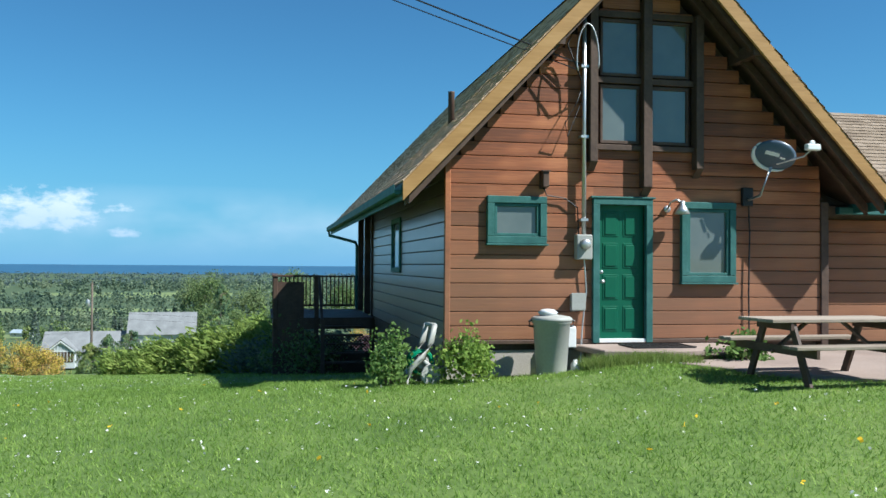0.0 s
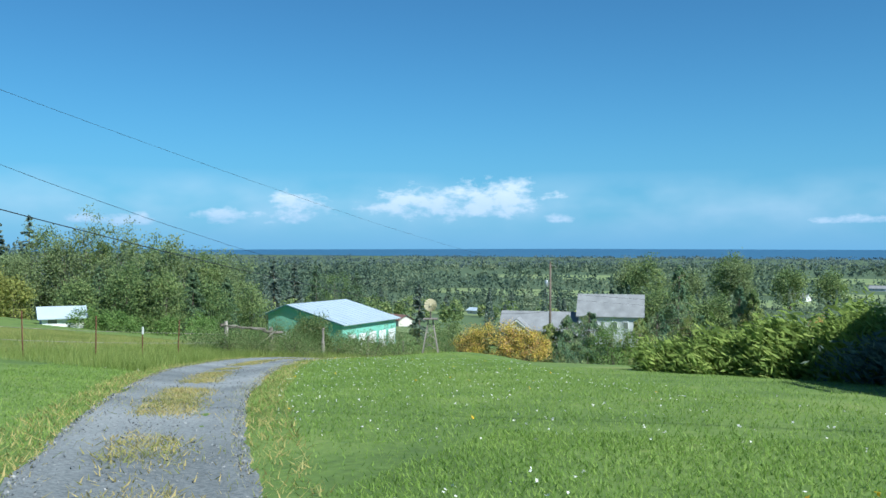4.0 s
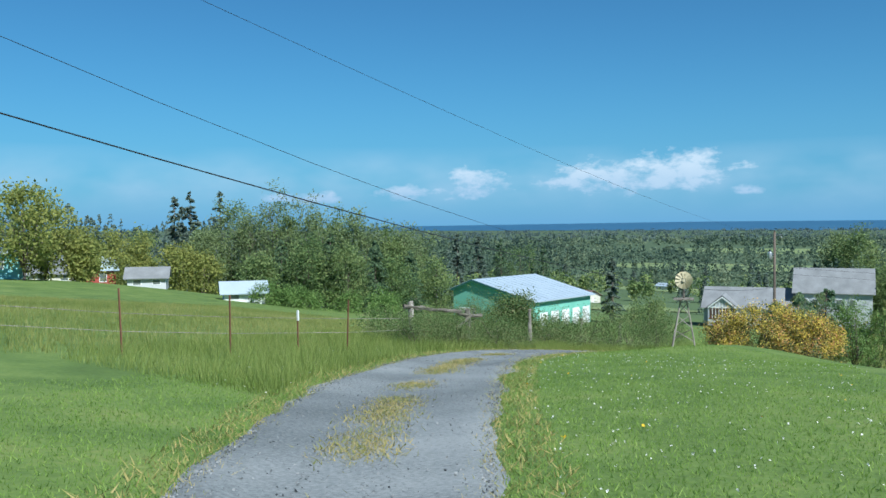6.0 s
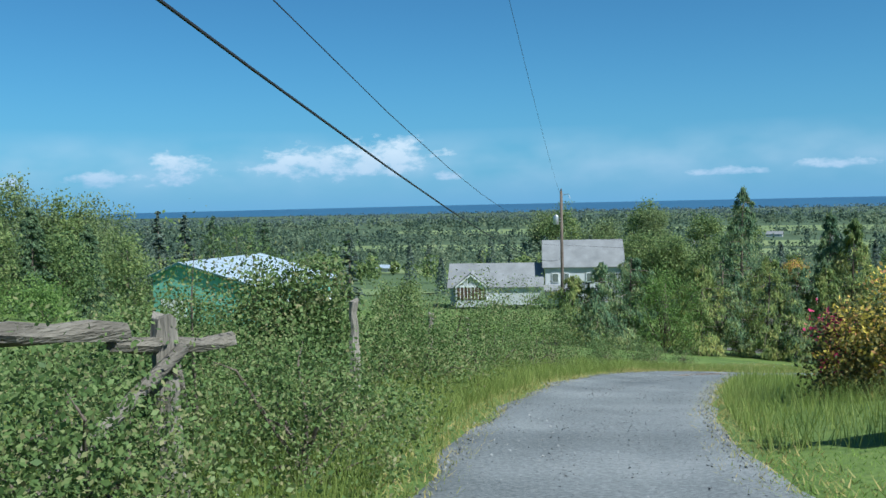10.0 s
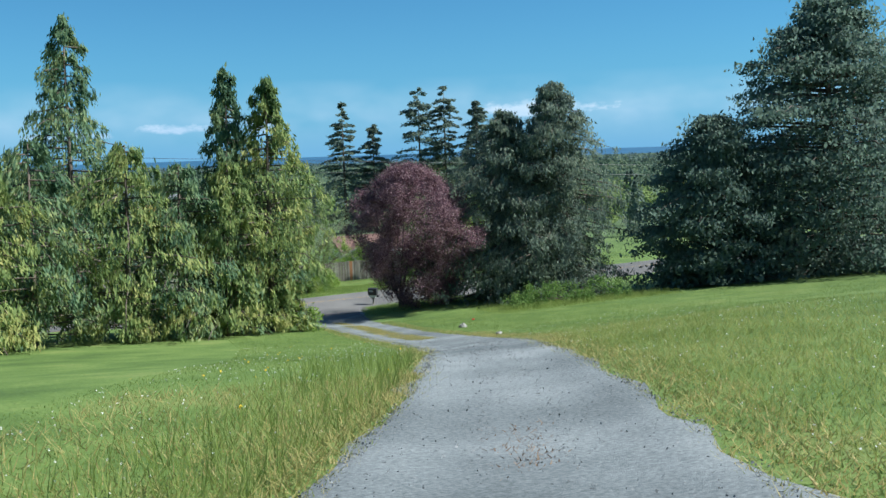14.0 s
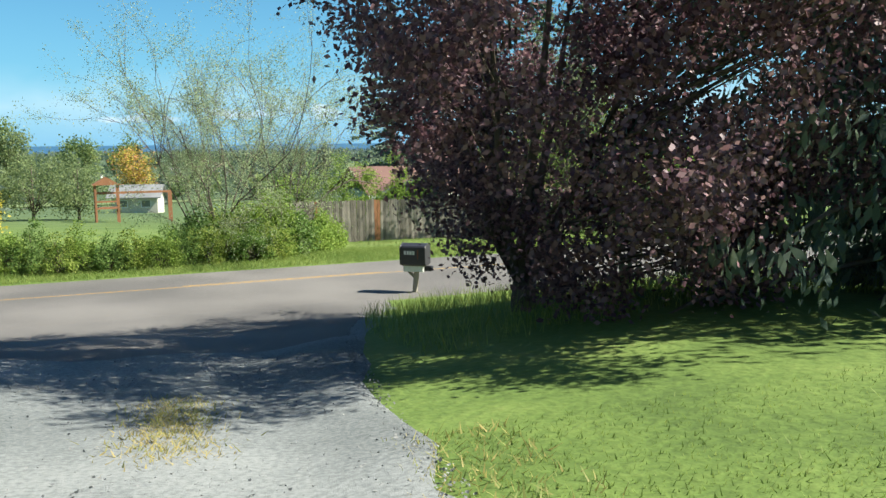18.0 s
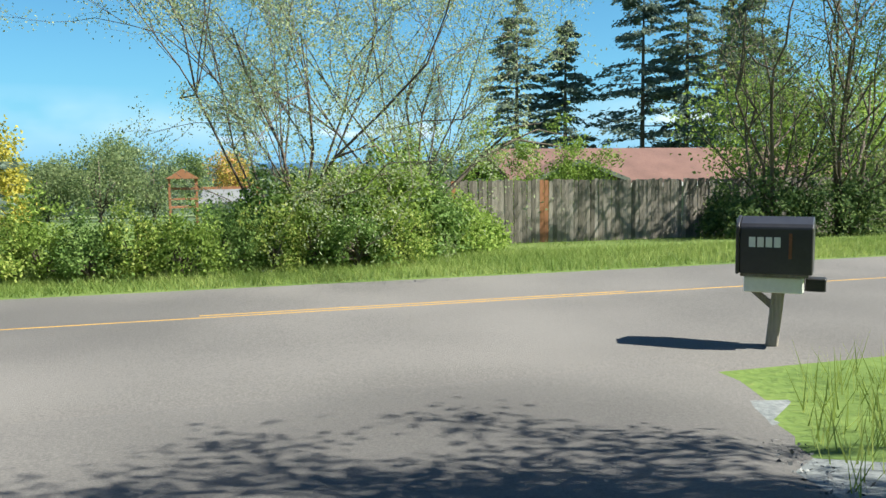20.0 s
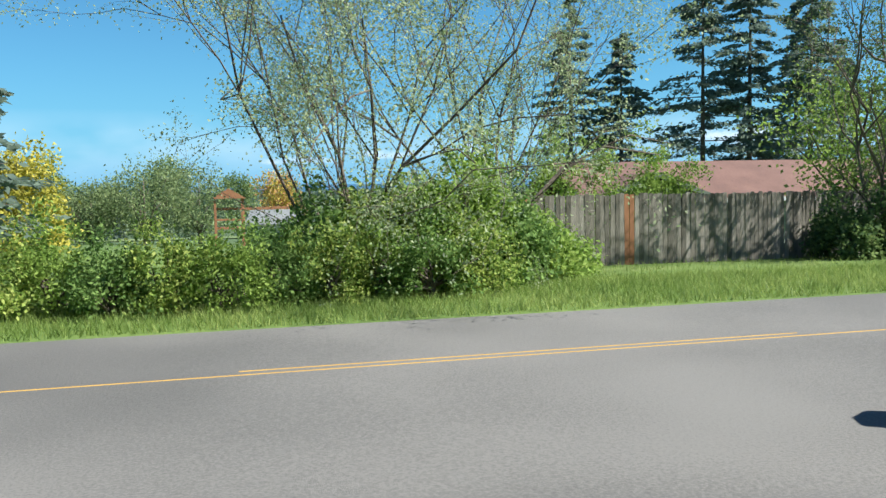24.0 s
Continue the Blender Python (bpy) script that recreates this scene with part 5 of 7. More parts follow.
# -- the plum and the evergreens round the drive's mouth
def plum(x, y, h, r, seed):
    """Vase-shaped crown of clustered leaves on several rising limbs."""
    rng = np.random.default_rng(seed)
    t = thing("plum_tree", pose(x, y, gz(x, y)), "purple-leaved plum tree beside the driveway mouth", "tree")
    n = 800
    f = rng.uniform(0.03, 1.0, n) ** 0.85
    th = rng.uniform(0, 2 * math.pi, n)
    lump = 1 + 0.17 * np.sin(3 * th + 9 * f) + 0.15 * np.cos(5 * th - 17 * f + 1)
    rad = r * np.interp(f, [0, 0.08, 0.25, 0.5, 0.7, 0.85, 1], [0.36, 0.58, 0.84, 1.0, 0.95, 0.68, 0.16]) * lump * rng.uniform(0.35, 1.0, n) ** 0.4
    c = np.column_stack([rad * np.cos(th) + 1.35 - 1.15 * f, rad * np.sin(th) * 1.4 - 0.5 - 1.0 * f, h * f + 0.15])
    b = B().tube([(0, 0, -0.4), (0.02, 0, 0.25), (0.05, 0.02, 0.6)], [0.26, 0.2, 0.19], 10)
    for k in range(7):
        a = 2 * math.pi * k / 7 + rng.uniform(-0.3, 0.3)
        b.tube([(0.03, 0.0, 0.35), (0.5 * math.cos(a), 0.5 * math.sin(a), 1.3), (1.3 * math.cos(a) + 0.3, 1.3 * math.sin(a), 3.4), (2.0 * math.cos(a) + 0.6, 2.0 * math.sin(a), h * 0.7)], [0.12, 0.09, 0.055, 0.015], 6)
    for p in c[::4]:
        q = np.array([p[0] * 0.45, p[1] * 0.45, p[2] * 0.72])
        b.tube([q, (q + p) / 2 + rng.normal(size=3) * 0.08, p], [0.022, 0.014, 0.004], 4, caps=False)
    part("trunk", b, M_BARK, t, smooth=True)
    out = np.column_stack([np.cos(th), np.sin(th), 0.5 + 0 * th])
    per = 190
    pts = np.repeat(c, per, 0) + rng.normal(size=(n * per, 3)) * np.array([0.24, 0.24, 0.2])
    part("crown", quads_mesh("crown", leaves(rng, pts, 0.09, wide=0.66, flat=np.repeat(out, per, 0) + rng.normal(size=pts.shape) * 0.8), L_PLUM), L_PLUM, t)


plum(-11.2, 134.6, 9.5, 3.75, 3)
SPRUCE = [(0, 0.85), (0.2, 1.0), (0.5, 0.95), (0.75, 0.72), (0.9, 0.4), (1, 0.08)]
weeper("spruce_tree", -1.3, 130.6, 14.6, 4.9, L_SPRUCE, "tall dark drooping spruce at the lawn's edge", 5, 190, 10, 7, 0.205, 0.6, rise=0.10, droop=0.30, trunk=0.32, wide=0.38, lobes=0.16, side=0.34, k0=0.12, tress=7, prof=SPRUCE, fuzz=0.55, jitter=0.45)
weeper("spruce_tree", -4.1, 132.4, 13.0, 5.8, L_SPRUCE, "broad dark spruce with hanging sprays", 6, 170, 10, 7, 0.205, 0.6, rise=0.12, droop=0.32, trunk=0.28, wide=0.38, lobes=0.16, side=0.34, k0=0.12, tress=7, prof=SPRUCE, fuzz=0.55, jitter=0.45)
EVER = [(0, 0.9), (0.15, 1.0), (0.4, 0.95), (0.6, 0.76), (0.8, 0.45), (1, 0.1)]
weeper("evergreen_tree", 18.4, 126.6, 19.5, 9.3, L_EVER, "broad dark evergreen casting deep shade on the lawn", 40, 300, 10, 4, 0.31, 0.7, rise=0.3, droop=0.3, bare=0.0, trunk=0.45, wide=0.5, lobes=0.16, side=0.3, k0=0.45, tress=7, prof=EVER, fuzz=1.7, jitter=0.9)
weeper("evergreen_tree", 9.4, 127.6, 11.6, 5.6, L_EVER, "lower dark evergreen standing against the great one", 41, 180, 10, 4, 0.29, 0.65, rise=0.3, droop=0.3, bare=0.0, trunk=0.3, wide=0.5, lobes=0.16, side=0.3, k0=0.4, tress=7, prof=EVER, fuzz=1.6, jitter=0.9)
CEDARS = [(-45.5, 114.0, 6.2, 3.2), (-43.0, 113.5, 7.4, 3.6), (-40.6, 115.4, 8.2, 3.9), (-34.6, 117.5, 8.0, 4.0), (-33.0, 120.0, 9.0, 4.4), (-31.4, 125.5, 16.0, 6.4), (-29.0, 121.0, 9.2, 4.4), (-26.6, 122.0, 8.4, 4.0), (-23.7, 125.5, 14.0, 4.9), (-24.3, 122.0, 8.6, 3.6), (-21.8, 124.2, 13.4, 4.3), (-21.6, 127.0, 8.8, 2.2), (-21.6, 130.0, 9.0, 3.3)]
SPIRE = [(0, 0.85), (0.2, 1.0), (0.42, 0.88), (0.56, 0.62), (0.7, 0.36), (0.84, 0.18), (1, 0.02)]
LEANING = [(0, 0.4), (0.2, 0.55), (0.38, 0.85), (0.5, 1.0), (0.62, 0.75), (0.78, 0.36), (1, 0.04)]
MOUND = [(0, 0.8), (0.3, 1.0), (0.65, 0.8), (0.85, 0.45), (1, 0.1)]
for i, (x, y, h, r) in enumerate(CEDARS):
    tall, edge = h > 11, x > -22 and y > 126
    weeper("cedar_tree", x, y, h, r, L_CEDARY if i % 3 == 0 or i == 10 else L_CEDAR, "weeping blue-green cedar with a nodding spire" if tall else "weeping yellow-green cedar in a tall dense row", 20 + i, 105 if tall else 62, 7, 5, 0.27, 0.58, rise=0.30, droop=0.52, group="cedars by the drive", wide=0.3, lobes=0.26 if x < -24 else 0.14, side=0.24, k0=0.3, tress=6, bare=0.5 if edge else 0.06, prof=LEANING if x > -22 and tall else SPIRE if tall else MOUND, lean=(0.35, 0.1), fuzz=0.28, jitter=0.3)
broadleaf("maple_tree", -37.4, 115.6, 7.3, 3.3, L_GREEN, "fresh green broad-leaved tree among the cedars", 36, 110, 90, 0.16, 0.16, 0.0, spread=0.5, egg=-0.25)
bush("lime_shrub", -20.3, 124.0, 0.9, 0.8, 1.5, L_LIME, "lime green shrub at the foot of the cedars", 60, 40, 50, 0.14)
bush("bramble_mound", -3.6, 125.2, 4.5, 1.6, 1.4, L_GREEN, "low tangled shrub under the spruces", 61, 90, 60, 0.13)

# -- plants round the chalet
bush("currant_bush", -0.80, 12.95, 0.22, 0.24, 0.72, L_GREEN, "leafy green shrub at the chalet's corner", 62, 40, 45, 0.06, spread=0.08)
bush("currant_bush", 0.30, 13.0, 0.40, 0.32, 0.62, L_LIME, "bright green shrub against the cedar wall", 63, 46, 45, 0.07, spread=0.09)
bush("weed_clump", 4.35, 13.3, 0.38, 0.3, 0.5, L_GREEN, "broad-leaved green weeds beside the stoop", 64, 26, 30, 0.09, spread=0.07)
bush("shade_shrub", -3.9, 22.5, 1.0, 0.8, 1.3, L_BRAMBLE, "straggling shrub in the shade of the deck", 65, 40, 30, 0.09)
bush("shade_shrub", -3.2, 21.3, 0.7, 0.6, 0.9, L_BRAMBLE, "straggling shrub in the shade of the deck", 66, 30, 30, 0.09)

L_JUNIPER = leafmat("juniper_spray", [(0.15, 0.22, 0.05), (0.23, 0.31, 0.07), (0.31, 0.38, 0.10)], 0.85, 0.45, 0.4)
for i, (x, y, rx, ry, h, ml) in enumerate([(-5.9, 29.9, 1.7, 1.6, 1.6, L_JUNIPER), (-7.3, 30.6, 1.7, 1.6, 1.25, L_JUNIPER), (-8.8, 31.0, 1.6, 1.5, 0.9, L_JUNIPER), (-10.2, 31.2, 1.4, 1.4, 0.55, L_JUNIPER), (-4.4, 28.2, 2.0, 1.7, 1.3, L_SPRUCE)]):
    bush("juniper_shrub", x, y, rx, ry, h, ml, "dark juniper in the shade of the deck" if i == 4 else "spreading yellow-green juniper at the lawn's edge", 160 + i, 120, 70, 0.24, spread=0.2, group="junipers", axis=np.array([-0.75, -0.35, 0.5]), wide=0.26)
for i, (x, y, h, r) in enumerate([(-50, 196, 13.5, 5.0), (-44, 188, 13.0, 4.2), (-36.4, 180, 12.6, 4.0), (-57, 208, 13, 4.5)]):
    broadleaf("cottonwood_tree", x, y, h, r, L_FOREST, "tall airy cottonwood beyond the road", 180 + i, 200, 60, 0.42, 0.3, 0.05, spread=0.75, group="cottonwoods")

for i, (x, y, h, r) in enumerate([(-139, 536, 31, 12), (-152, 545, 27, 9), (-100, 580, 33, 11), (-90, 572, 29, 9), (-62, 575, 26, 10), (-120, 560, 23, 10), (-40, 590, 25, 9)]):
    broadleaf("cottonwood_tree", x, y, h, r, L_AIRY if i % 2 else L_FOREST, "great spreading cottonwood down in the valley", 560 + i, 150, 34, 1.1, 0.5, 0.05, spread=1.7, group="valley cottonwoods")

# -- along the upper drive
def flowering(name, x, y, size, seed, leaf, petal, label, keep, per, bloom):
    """Shrub of dark leaves that carries its blossom on the upper, outer clumps."""
    rng = np.random.default_rng(seed)
    t = thing(name, pose(x, y, gz(x, y)), label, "shrub")
    c = ball(rng, 110, 0.45) * np.array(size)
    c[:, 2] = np.abs(c[:, 2]) + 0.1
    b = B()
    limbs(rng, b, (0, 0, -0.1), c[:9], 0.03)
    part("stem", b, M_BARK, t)
    part("foliage", crown_mesh("foliage", rng, c, per, 0.2, 0.085, leaf), leaf, t)
    out = c[keep(c)] * 1.07
    part("blossom", crown_mesh("blossom", rng, out, bloom, 0.15, 0.075, petal), petal, t)


L_AZALEA = leafmat("azalea_leaf", [(0.07, 0.09, 0.035), (0.14, 0.145, 0.05), (0.24, 0.22, 0.065), (0.36, 0.31, 0.085)], 0.6, 0.35, 0.5, 0.7)
M_CORAL = leafmat("coral_petal", [(0.50, 0.42, 0.07), (0.66, 0.53, 0.09), (0.72, 0.56, 0.12), (0.64, 0.34, 0.15)], 0.6, 0.4, 0.5)
M_PINK = leafmat("magenta_petal", [(0.45, 0.03, 0.12), (0.65, 0.08, 0.20)])
flowering("azalea_bush", -25.9, 53.0, (2.35, 2.3, 2.1), 67, L_AZALEA, M_CORAL, "large azalea bush with coral and golden blossom", lambda c: c[:, 2] > 0.4, 75, 90)
flowering("azalea_bush", -23.9, 52.6, (1.5, 1.5, 1.6), 68, L_AZALEA, M_CORAL, "azalea with golden blossom by the drive", lambda c: c[:, 2] > 0.4, 45, 80)
flowering("rhododendron", -27.5, 53.8, (0.85, 1.4, 1.5), 8, L_AZALEA, M_PINK, "dark rhododendron with magenta blossom", lambda c: (c[:, 2] > 0.5) & (c[:, 0] < -0.3) & (np.arange(len(c)) % 4 == 0), 55, 90)
rngb = np.random.default_rng(70)
for i in range(12):
    y = 39.5 + i * 2.6
    x = float(np.interp(y, [p[1] for p in EDGE_L], [p[0] for p in EDGE_L])) - 2.6 - 0.8 * rngb.random() - (2.0 if i in (3, 4) else 0)
    bush("bramble_bush", x, y, 1.6 + 0.5 * rngb.random(), 1.7, (0.95 if i < 2 else 1.45) + 0.55 * rngb.random() + (0.35 if 2 < i < 12 and i not in (3, 4) else 0) + (0.5 if i > 6 else 0), L_BRAMBLE, "tangled bramble and wild rose thicket along the fence", 80 + i, 95, 70 if i > 2 else 150, 0.06 if i > 2 else 0.042, group="brambles along the drive", spread=0.2)
for i, (x, y) in enumerate([(-32.7, 38.3), (-32.55, 40.5), (-32.9, 43.4), (-33.6, 45.4)]):
    bush("bramble_bush", x, y, 0.9, 0.9, 1.2, L_BRAMBLE, "low bramble growing through the log fence", 140 + i, 60, 120, 0.04, group="brambles along the drive", spread=0.16)
for i, (x, y, h) in enumerate([(-36.4, 78.6, 1.3), (-35.1, 80.2, 1.15), (-34.5, 82.6, 1.0), (-35.9, 76.4, 1.1), (-37.0, 81.2, 1.25), (-34.2, 78.6, 0.8), (-37.6, 77.0, 0.9), (-33.2, 84.6, 0.8)]):
    bush("weed_clump", x, y, 0.75, 0.75, h, L_BRAMBLE, "tall leafy weeds at the edge of the field", 150 + i, 40, 42, 0.06, spread=0.2, stems=10)
bush("hawthorn_bush", -37.6, 51.5, 1.15, 1.2, 2.7, L_BRAMBLE, "tall hawthorn bush rising out of the brambles", 118, 170, 130, 0.085, spread=0.26)
for i in range(6):
    y = 46 + i * 4.2
    bush("bramble_bush", -40.5 - 0.5 * i, y, 2.2, 2.2, 0.75 if i < 4 else 1.2, L_BRAMBLE, "tangled bramble and wild rose thicket along the fence", 100 + i, 60, 50, 0.12, group="brambles along the drive", spread=0.3)

# ---- fences, posts, windmill ----


def log_post(x, y, h, r=0.09, label="weathered grey wooden fence post"):
    rng = random.Random(int(x * 31 + y * 7))
    t = thing("fence_post", pose(x, y, gz(x, y), rng.uniform(-3, 3), rng.uniform(-3, 3), rng.uniform(0, 90)), label, "fence post", "wooden fence posts")
    b = B()
    n = 9
    b.tube([(rng.uniform(-0.02, 0.02), rng.uniform(-0.02, 0.02), -0.3 + (h + 0.3) * k / n) for k in range(n + 1)], [r * rng.uniform(0.82, 1.15) * (1.1 - 0.25 * k / n) for k in range(n + 1)], 7)
    b.v = [(vx * (1 + rng.uniform(-0.14, 0.14)), vy * (1 + rng.uniform(-0.14, 0.14)), vz + rng.uniform(-0.04, 0.04)) for vx, vy, vz in b.v]
    part("shaft", b, M_POST, t)
    return t


log_post(-33.5, 39.0, 1.55, 0.11)
log_post(-33.5, 42.35, 1.45, 0.13)
log_post(-35.5, 49.7, 1.75, 0.085)
log_post(-37.0, 57.0, 1.6)
log_post(-38.5, 64.5, 1.6)
lg = thing("fence_rail", pose(-33.5, 39.0, gz(-33.5, 39.0) + 1.32), "gnarled grey log laid across the corner posts", "fence rail")
dz = gz(-33.5, 42.35) - gz(-33.5, 39.0)
rl = random.Random(3)
for y0, n, zz, rr_ in ((-0.35, 10, 0.04, 0.075), (2.75, 5, -0.03, 0.065)):
    lb_ = B().tube([(0.05 * rl.uniform(-1, 1), y0 + 0.36 * k, zz + dz * (y0 + 0.36 * k) / 3.0 + rl.uniform(-0.025, 0.025)) for k in range(n)], [rr_ * rl.uniform(0.75, 1.15) for k in range(n)], 7)
    lb_.v = [(vx + rl.uniform(-0.02, 0.02), vy + rl.uniform(-0.05, 0.05), vz + rl.uniform(-0.02, 0.02)) for vx, vy, vz in lb_.v]
    part("log", lb_, M_GREYLOG, lg)
br = thing("brace_pole", pose(-33.5, 41.6, gz(-33.5, 41.6)), "grey diagonal brace pole against the corner post", "brace")
part("pole", B().tube([(0.16, 0.75, 1.1), (0.2, -0.6, 0.52), (0.22, -1.95, 0.0)], [0.05, 0.06, 0.065], 8), M_GREYLOG, br, smooth=True)
part("prop", B().tube([(0.12, 0.7, 0.95), (-0.5, 1.6, 0.4), (-0.9, 2.2, 0.0)], [0.05, 0.05, 0.05], 8), M_GREYLOG, br, smooth=True)
TPOSTS = [(-30.4, 25.8), (-30.4, 28.7), (-30.87, 31.3), (-31.1, 33.4)]
for i, (x, y) in enumerate(TPOSTS):
    t = thing("steel_post", pose(x, y, gz(x, y), 2 - i, 1.5 * (i % 2)), "rusty steel fence post" + (" with a white tip" if i == 2 else ""), "fence post", "steel fence posts")
    ph = 1.15 if i == 2 else 1.5
    part("stake", B().box(-0.022, -0.004, -0.3, 0.022, 0.004, ph).box(-0.004, 0.004, -0.3, 0.004, 0.03, ph), M_RUST, t)
    if i == 2:
        part("tip", B().box(-0.026, -0.008, 0.88, 0.026, 0.034, 1.16), M_WHITE, t, "white painted tip")
wr = thing("fence_wire", pose(0, 0, 0), "two pale strands of field fence wire", "wire")
line = TPOSTS + [(-33.5, 39.0)]
for hgt in (0.95, 0.55):
    pts = [(-34.0, 8.0, gz(-34, 8) + hgt), (-32.6, 18.0, gz(-32.6, 18) + hgt)] + [(x, y, gz(x, y) + hgt) for x, y in line]
    part("strand", B().tube(pts, 0.006, 4), M_POST, wr)


def build_windmill():
    x, y = -26.2, 45.8
    t = thing("garden_windmill", pose(x, y, gz(x, y) - 0.05, 0, 0, 25), "small weathered wooden garden windmill with a pale fan", "windmill")
    hgt = 1.75
    for sx in (-1, 1):
        for sy in (-1, 1):
            part("leg", B().tube([(sx * 0.42, sy * 0.42, -0.1), (sx * 0.10, sy * 0.10, hgt)], 0.028, 6), M_POST, t)
    for z0 in (0.25, 0.75, 1.2):
        k0, k1 = 0.42 - 0.32 * z0 / hgt, 0.42 - 0.32 * (z0 + 0.4) / hgt
        for a in range(4):
            c, s = ((1, 1), (1, -1), (-1, -1), (-1, 1))[a], ((1, -1), (-1, -1), (-1, 1), (1, 1))[a]
            part("cross_brace", B().tube([(c[0] * k0, c[1] * k0, z0), (s[0] * k1, s[1] * k1, z0 + 0.4)], 0.014, 5), M_POST, t)
    part("platform", B().box(-0.36, -0.36, hgt, 0.36, 0.36, hgt + 0.05), M_POST, t, bevel=0.006)
    part("mast", B().tube([(0, 0, hgt), (0, 0, hgt + 0.72)], 0.04, 8), M_POST, t)
    fan = part("fan", B().tube([(0, -0.10, 0), (0, -0.22, 0)], 0.06, 12), M_VANE, t, "pale bladed fan", at=pose(0, 0, hgt + 0.72))
    for i in range(12):
        a = 2 * math.pi * i / 12
        c, s = math.cos(a), math.sin(a)
        q = lambda r, w, y: (r * c - w * s, y, r * s + w * c)
        part("blade", B().prism([q(0.08, -0.03, -0.14), q(0.31, -0.085, -0.11), q(0.31, 0.085, -0.19), q(0.08, 0.03, -0.16)], (0, 0, 0), (0, -0.008, 0)), M_VANE, fan)
    part("tail_vane", B().prism([(0, 0.1, 0.05), (0, 0.55, 0.2), (0, 0.62, -0.12), (0, 0.1, -0.03)], (-0.01, 0, 0), (0.01, 0, 0)), M_VANE, t, at=pose(0, 0, hgt + 0.72))


build_windmill()


# ---- utility pole and wires ----
def sag(a, b, d, n=24):
    a, b = Vector(a), Vector(b)
    return [a.lerp(b, k / n) - Vector((0, 0, 4 * d * (k / n) * (1 - k / n))) for k in range(n + 1)]


PX_, PY_, PT = -47.8, 121.4, -1.2
pz = gz(PX_, PY_)
up = thing("utility_pole", pose(PX_, PY_, pz), "tall dark wooden utility pole with a pale transformer", "utility pole")
part("shaft", B().tube([(0, 0, -0.5), (0, 0, (PT - pz) * 0.5), (0, 0, PT - pz)], [0.19, 0.16, 0.13], 12), M_BARK, up, smooth=True)
part("transformer", B().lathe([(0.0, 0.0), (0.22, 0.02), (0.25, 0.06), (0.25, 0.82), (0.22, 0.9), (0.05, 0.95), (0.0, 1.05)], 18, (-0.52, -0.1, PT - pz - 3.3)), M_METAL, up, "pale grey transformer can", smooth=True)
part("bracket", B().box(-0.5, -0.13, PT - pz - 2.7, 0, -0.07, PT - pz - 2.62).box(-0.5, -0.13, PT - pz - 3.0, 0, -0.07, PT - pz - 2.92), M_METAL, up)
part("insulator", B().lathe([(0.05, 0), (0.08, 0.05), (0.05, 0.1), (0.08, 0.15), (0.03, 0.25)], 10, (0, 0, PT - pz)), M_DARKWOOD, up)
part("cutout_arm", B().tube([(0, 0, PT - pz - 0.45), (0.45, -0.1, PT - pz - 0.35), (0.75, -0.1, PT - pz - 0.3)], 0.03, 6).tube([(0.72, -0.1, PT - pz - 0.3), (0.9, -0.1, PT - pz - 0.75)], 0.025, 6), M_METAL, up)
part("riser", B().tube([(0.19, -0.05, 0), (0.19, -0.05, (PT - pz) * 0.45)], 0.05, 8), M_METAL, up)
for nm, a, b, d, r in (("service_cable", (PX_, PY_, -7.8), (-22.6, -20, 10.8), 3.2, 0.018), ("power_line", (PX_, PY_, PT - 0.8), (-22.6, -20, 15.9), 7.7, 0.008), ("power_line", (PX_, PY_, PT - 0.6), (-19.0, -20, 10.6), 1.8, 0.006),
                       ("service_drop", (2.05, 14.0, 4.55), (-25.5, 12.5, 15.5), 0.2, 0.014), ("service_drop", (2.05, 14.0, 4.45), (-25.5, 12.5, 15.3), 0.3, 0.010), ("power_line", (-95, 141, -4.5), (75, 166, -12.5), 0.5, 0.016), ("power_line", (-95, 141, -5.4), (75, 166, -13.6), 0.5, 0.012)):
    w = thing(nm, pose(0, 0, 0), "thin black cable strung overhead", "cable")
    part("strand", B().tube(sag(a, b, d), r, 5), M_BLACK, w)


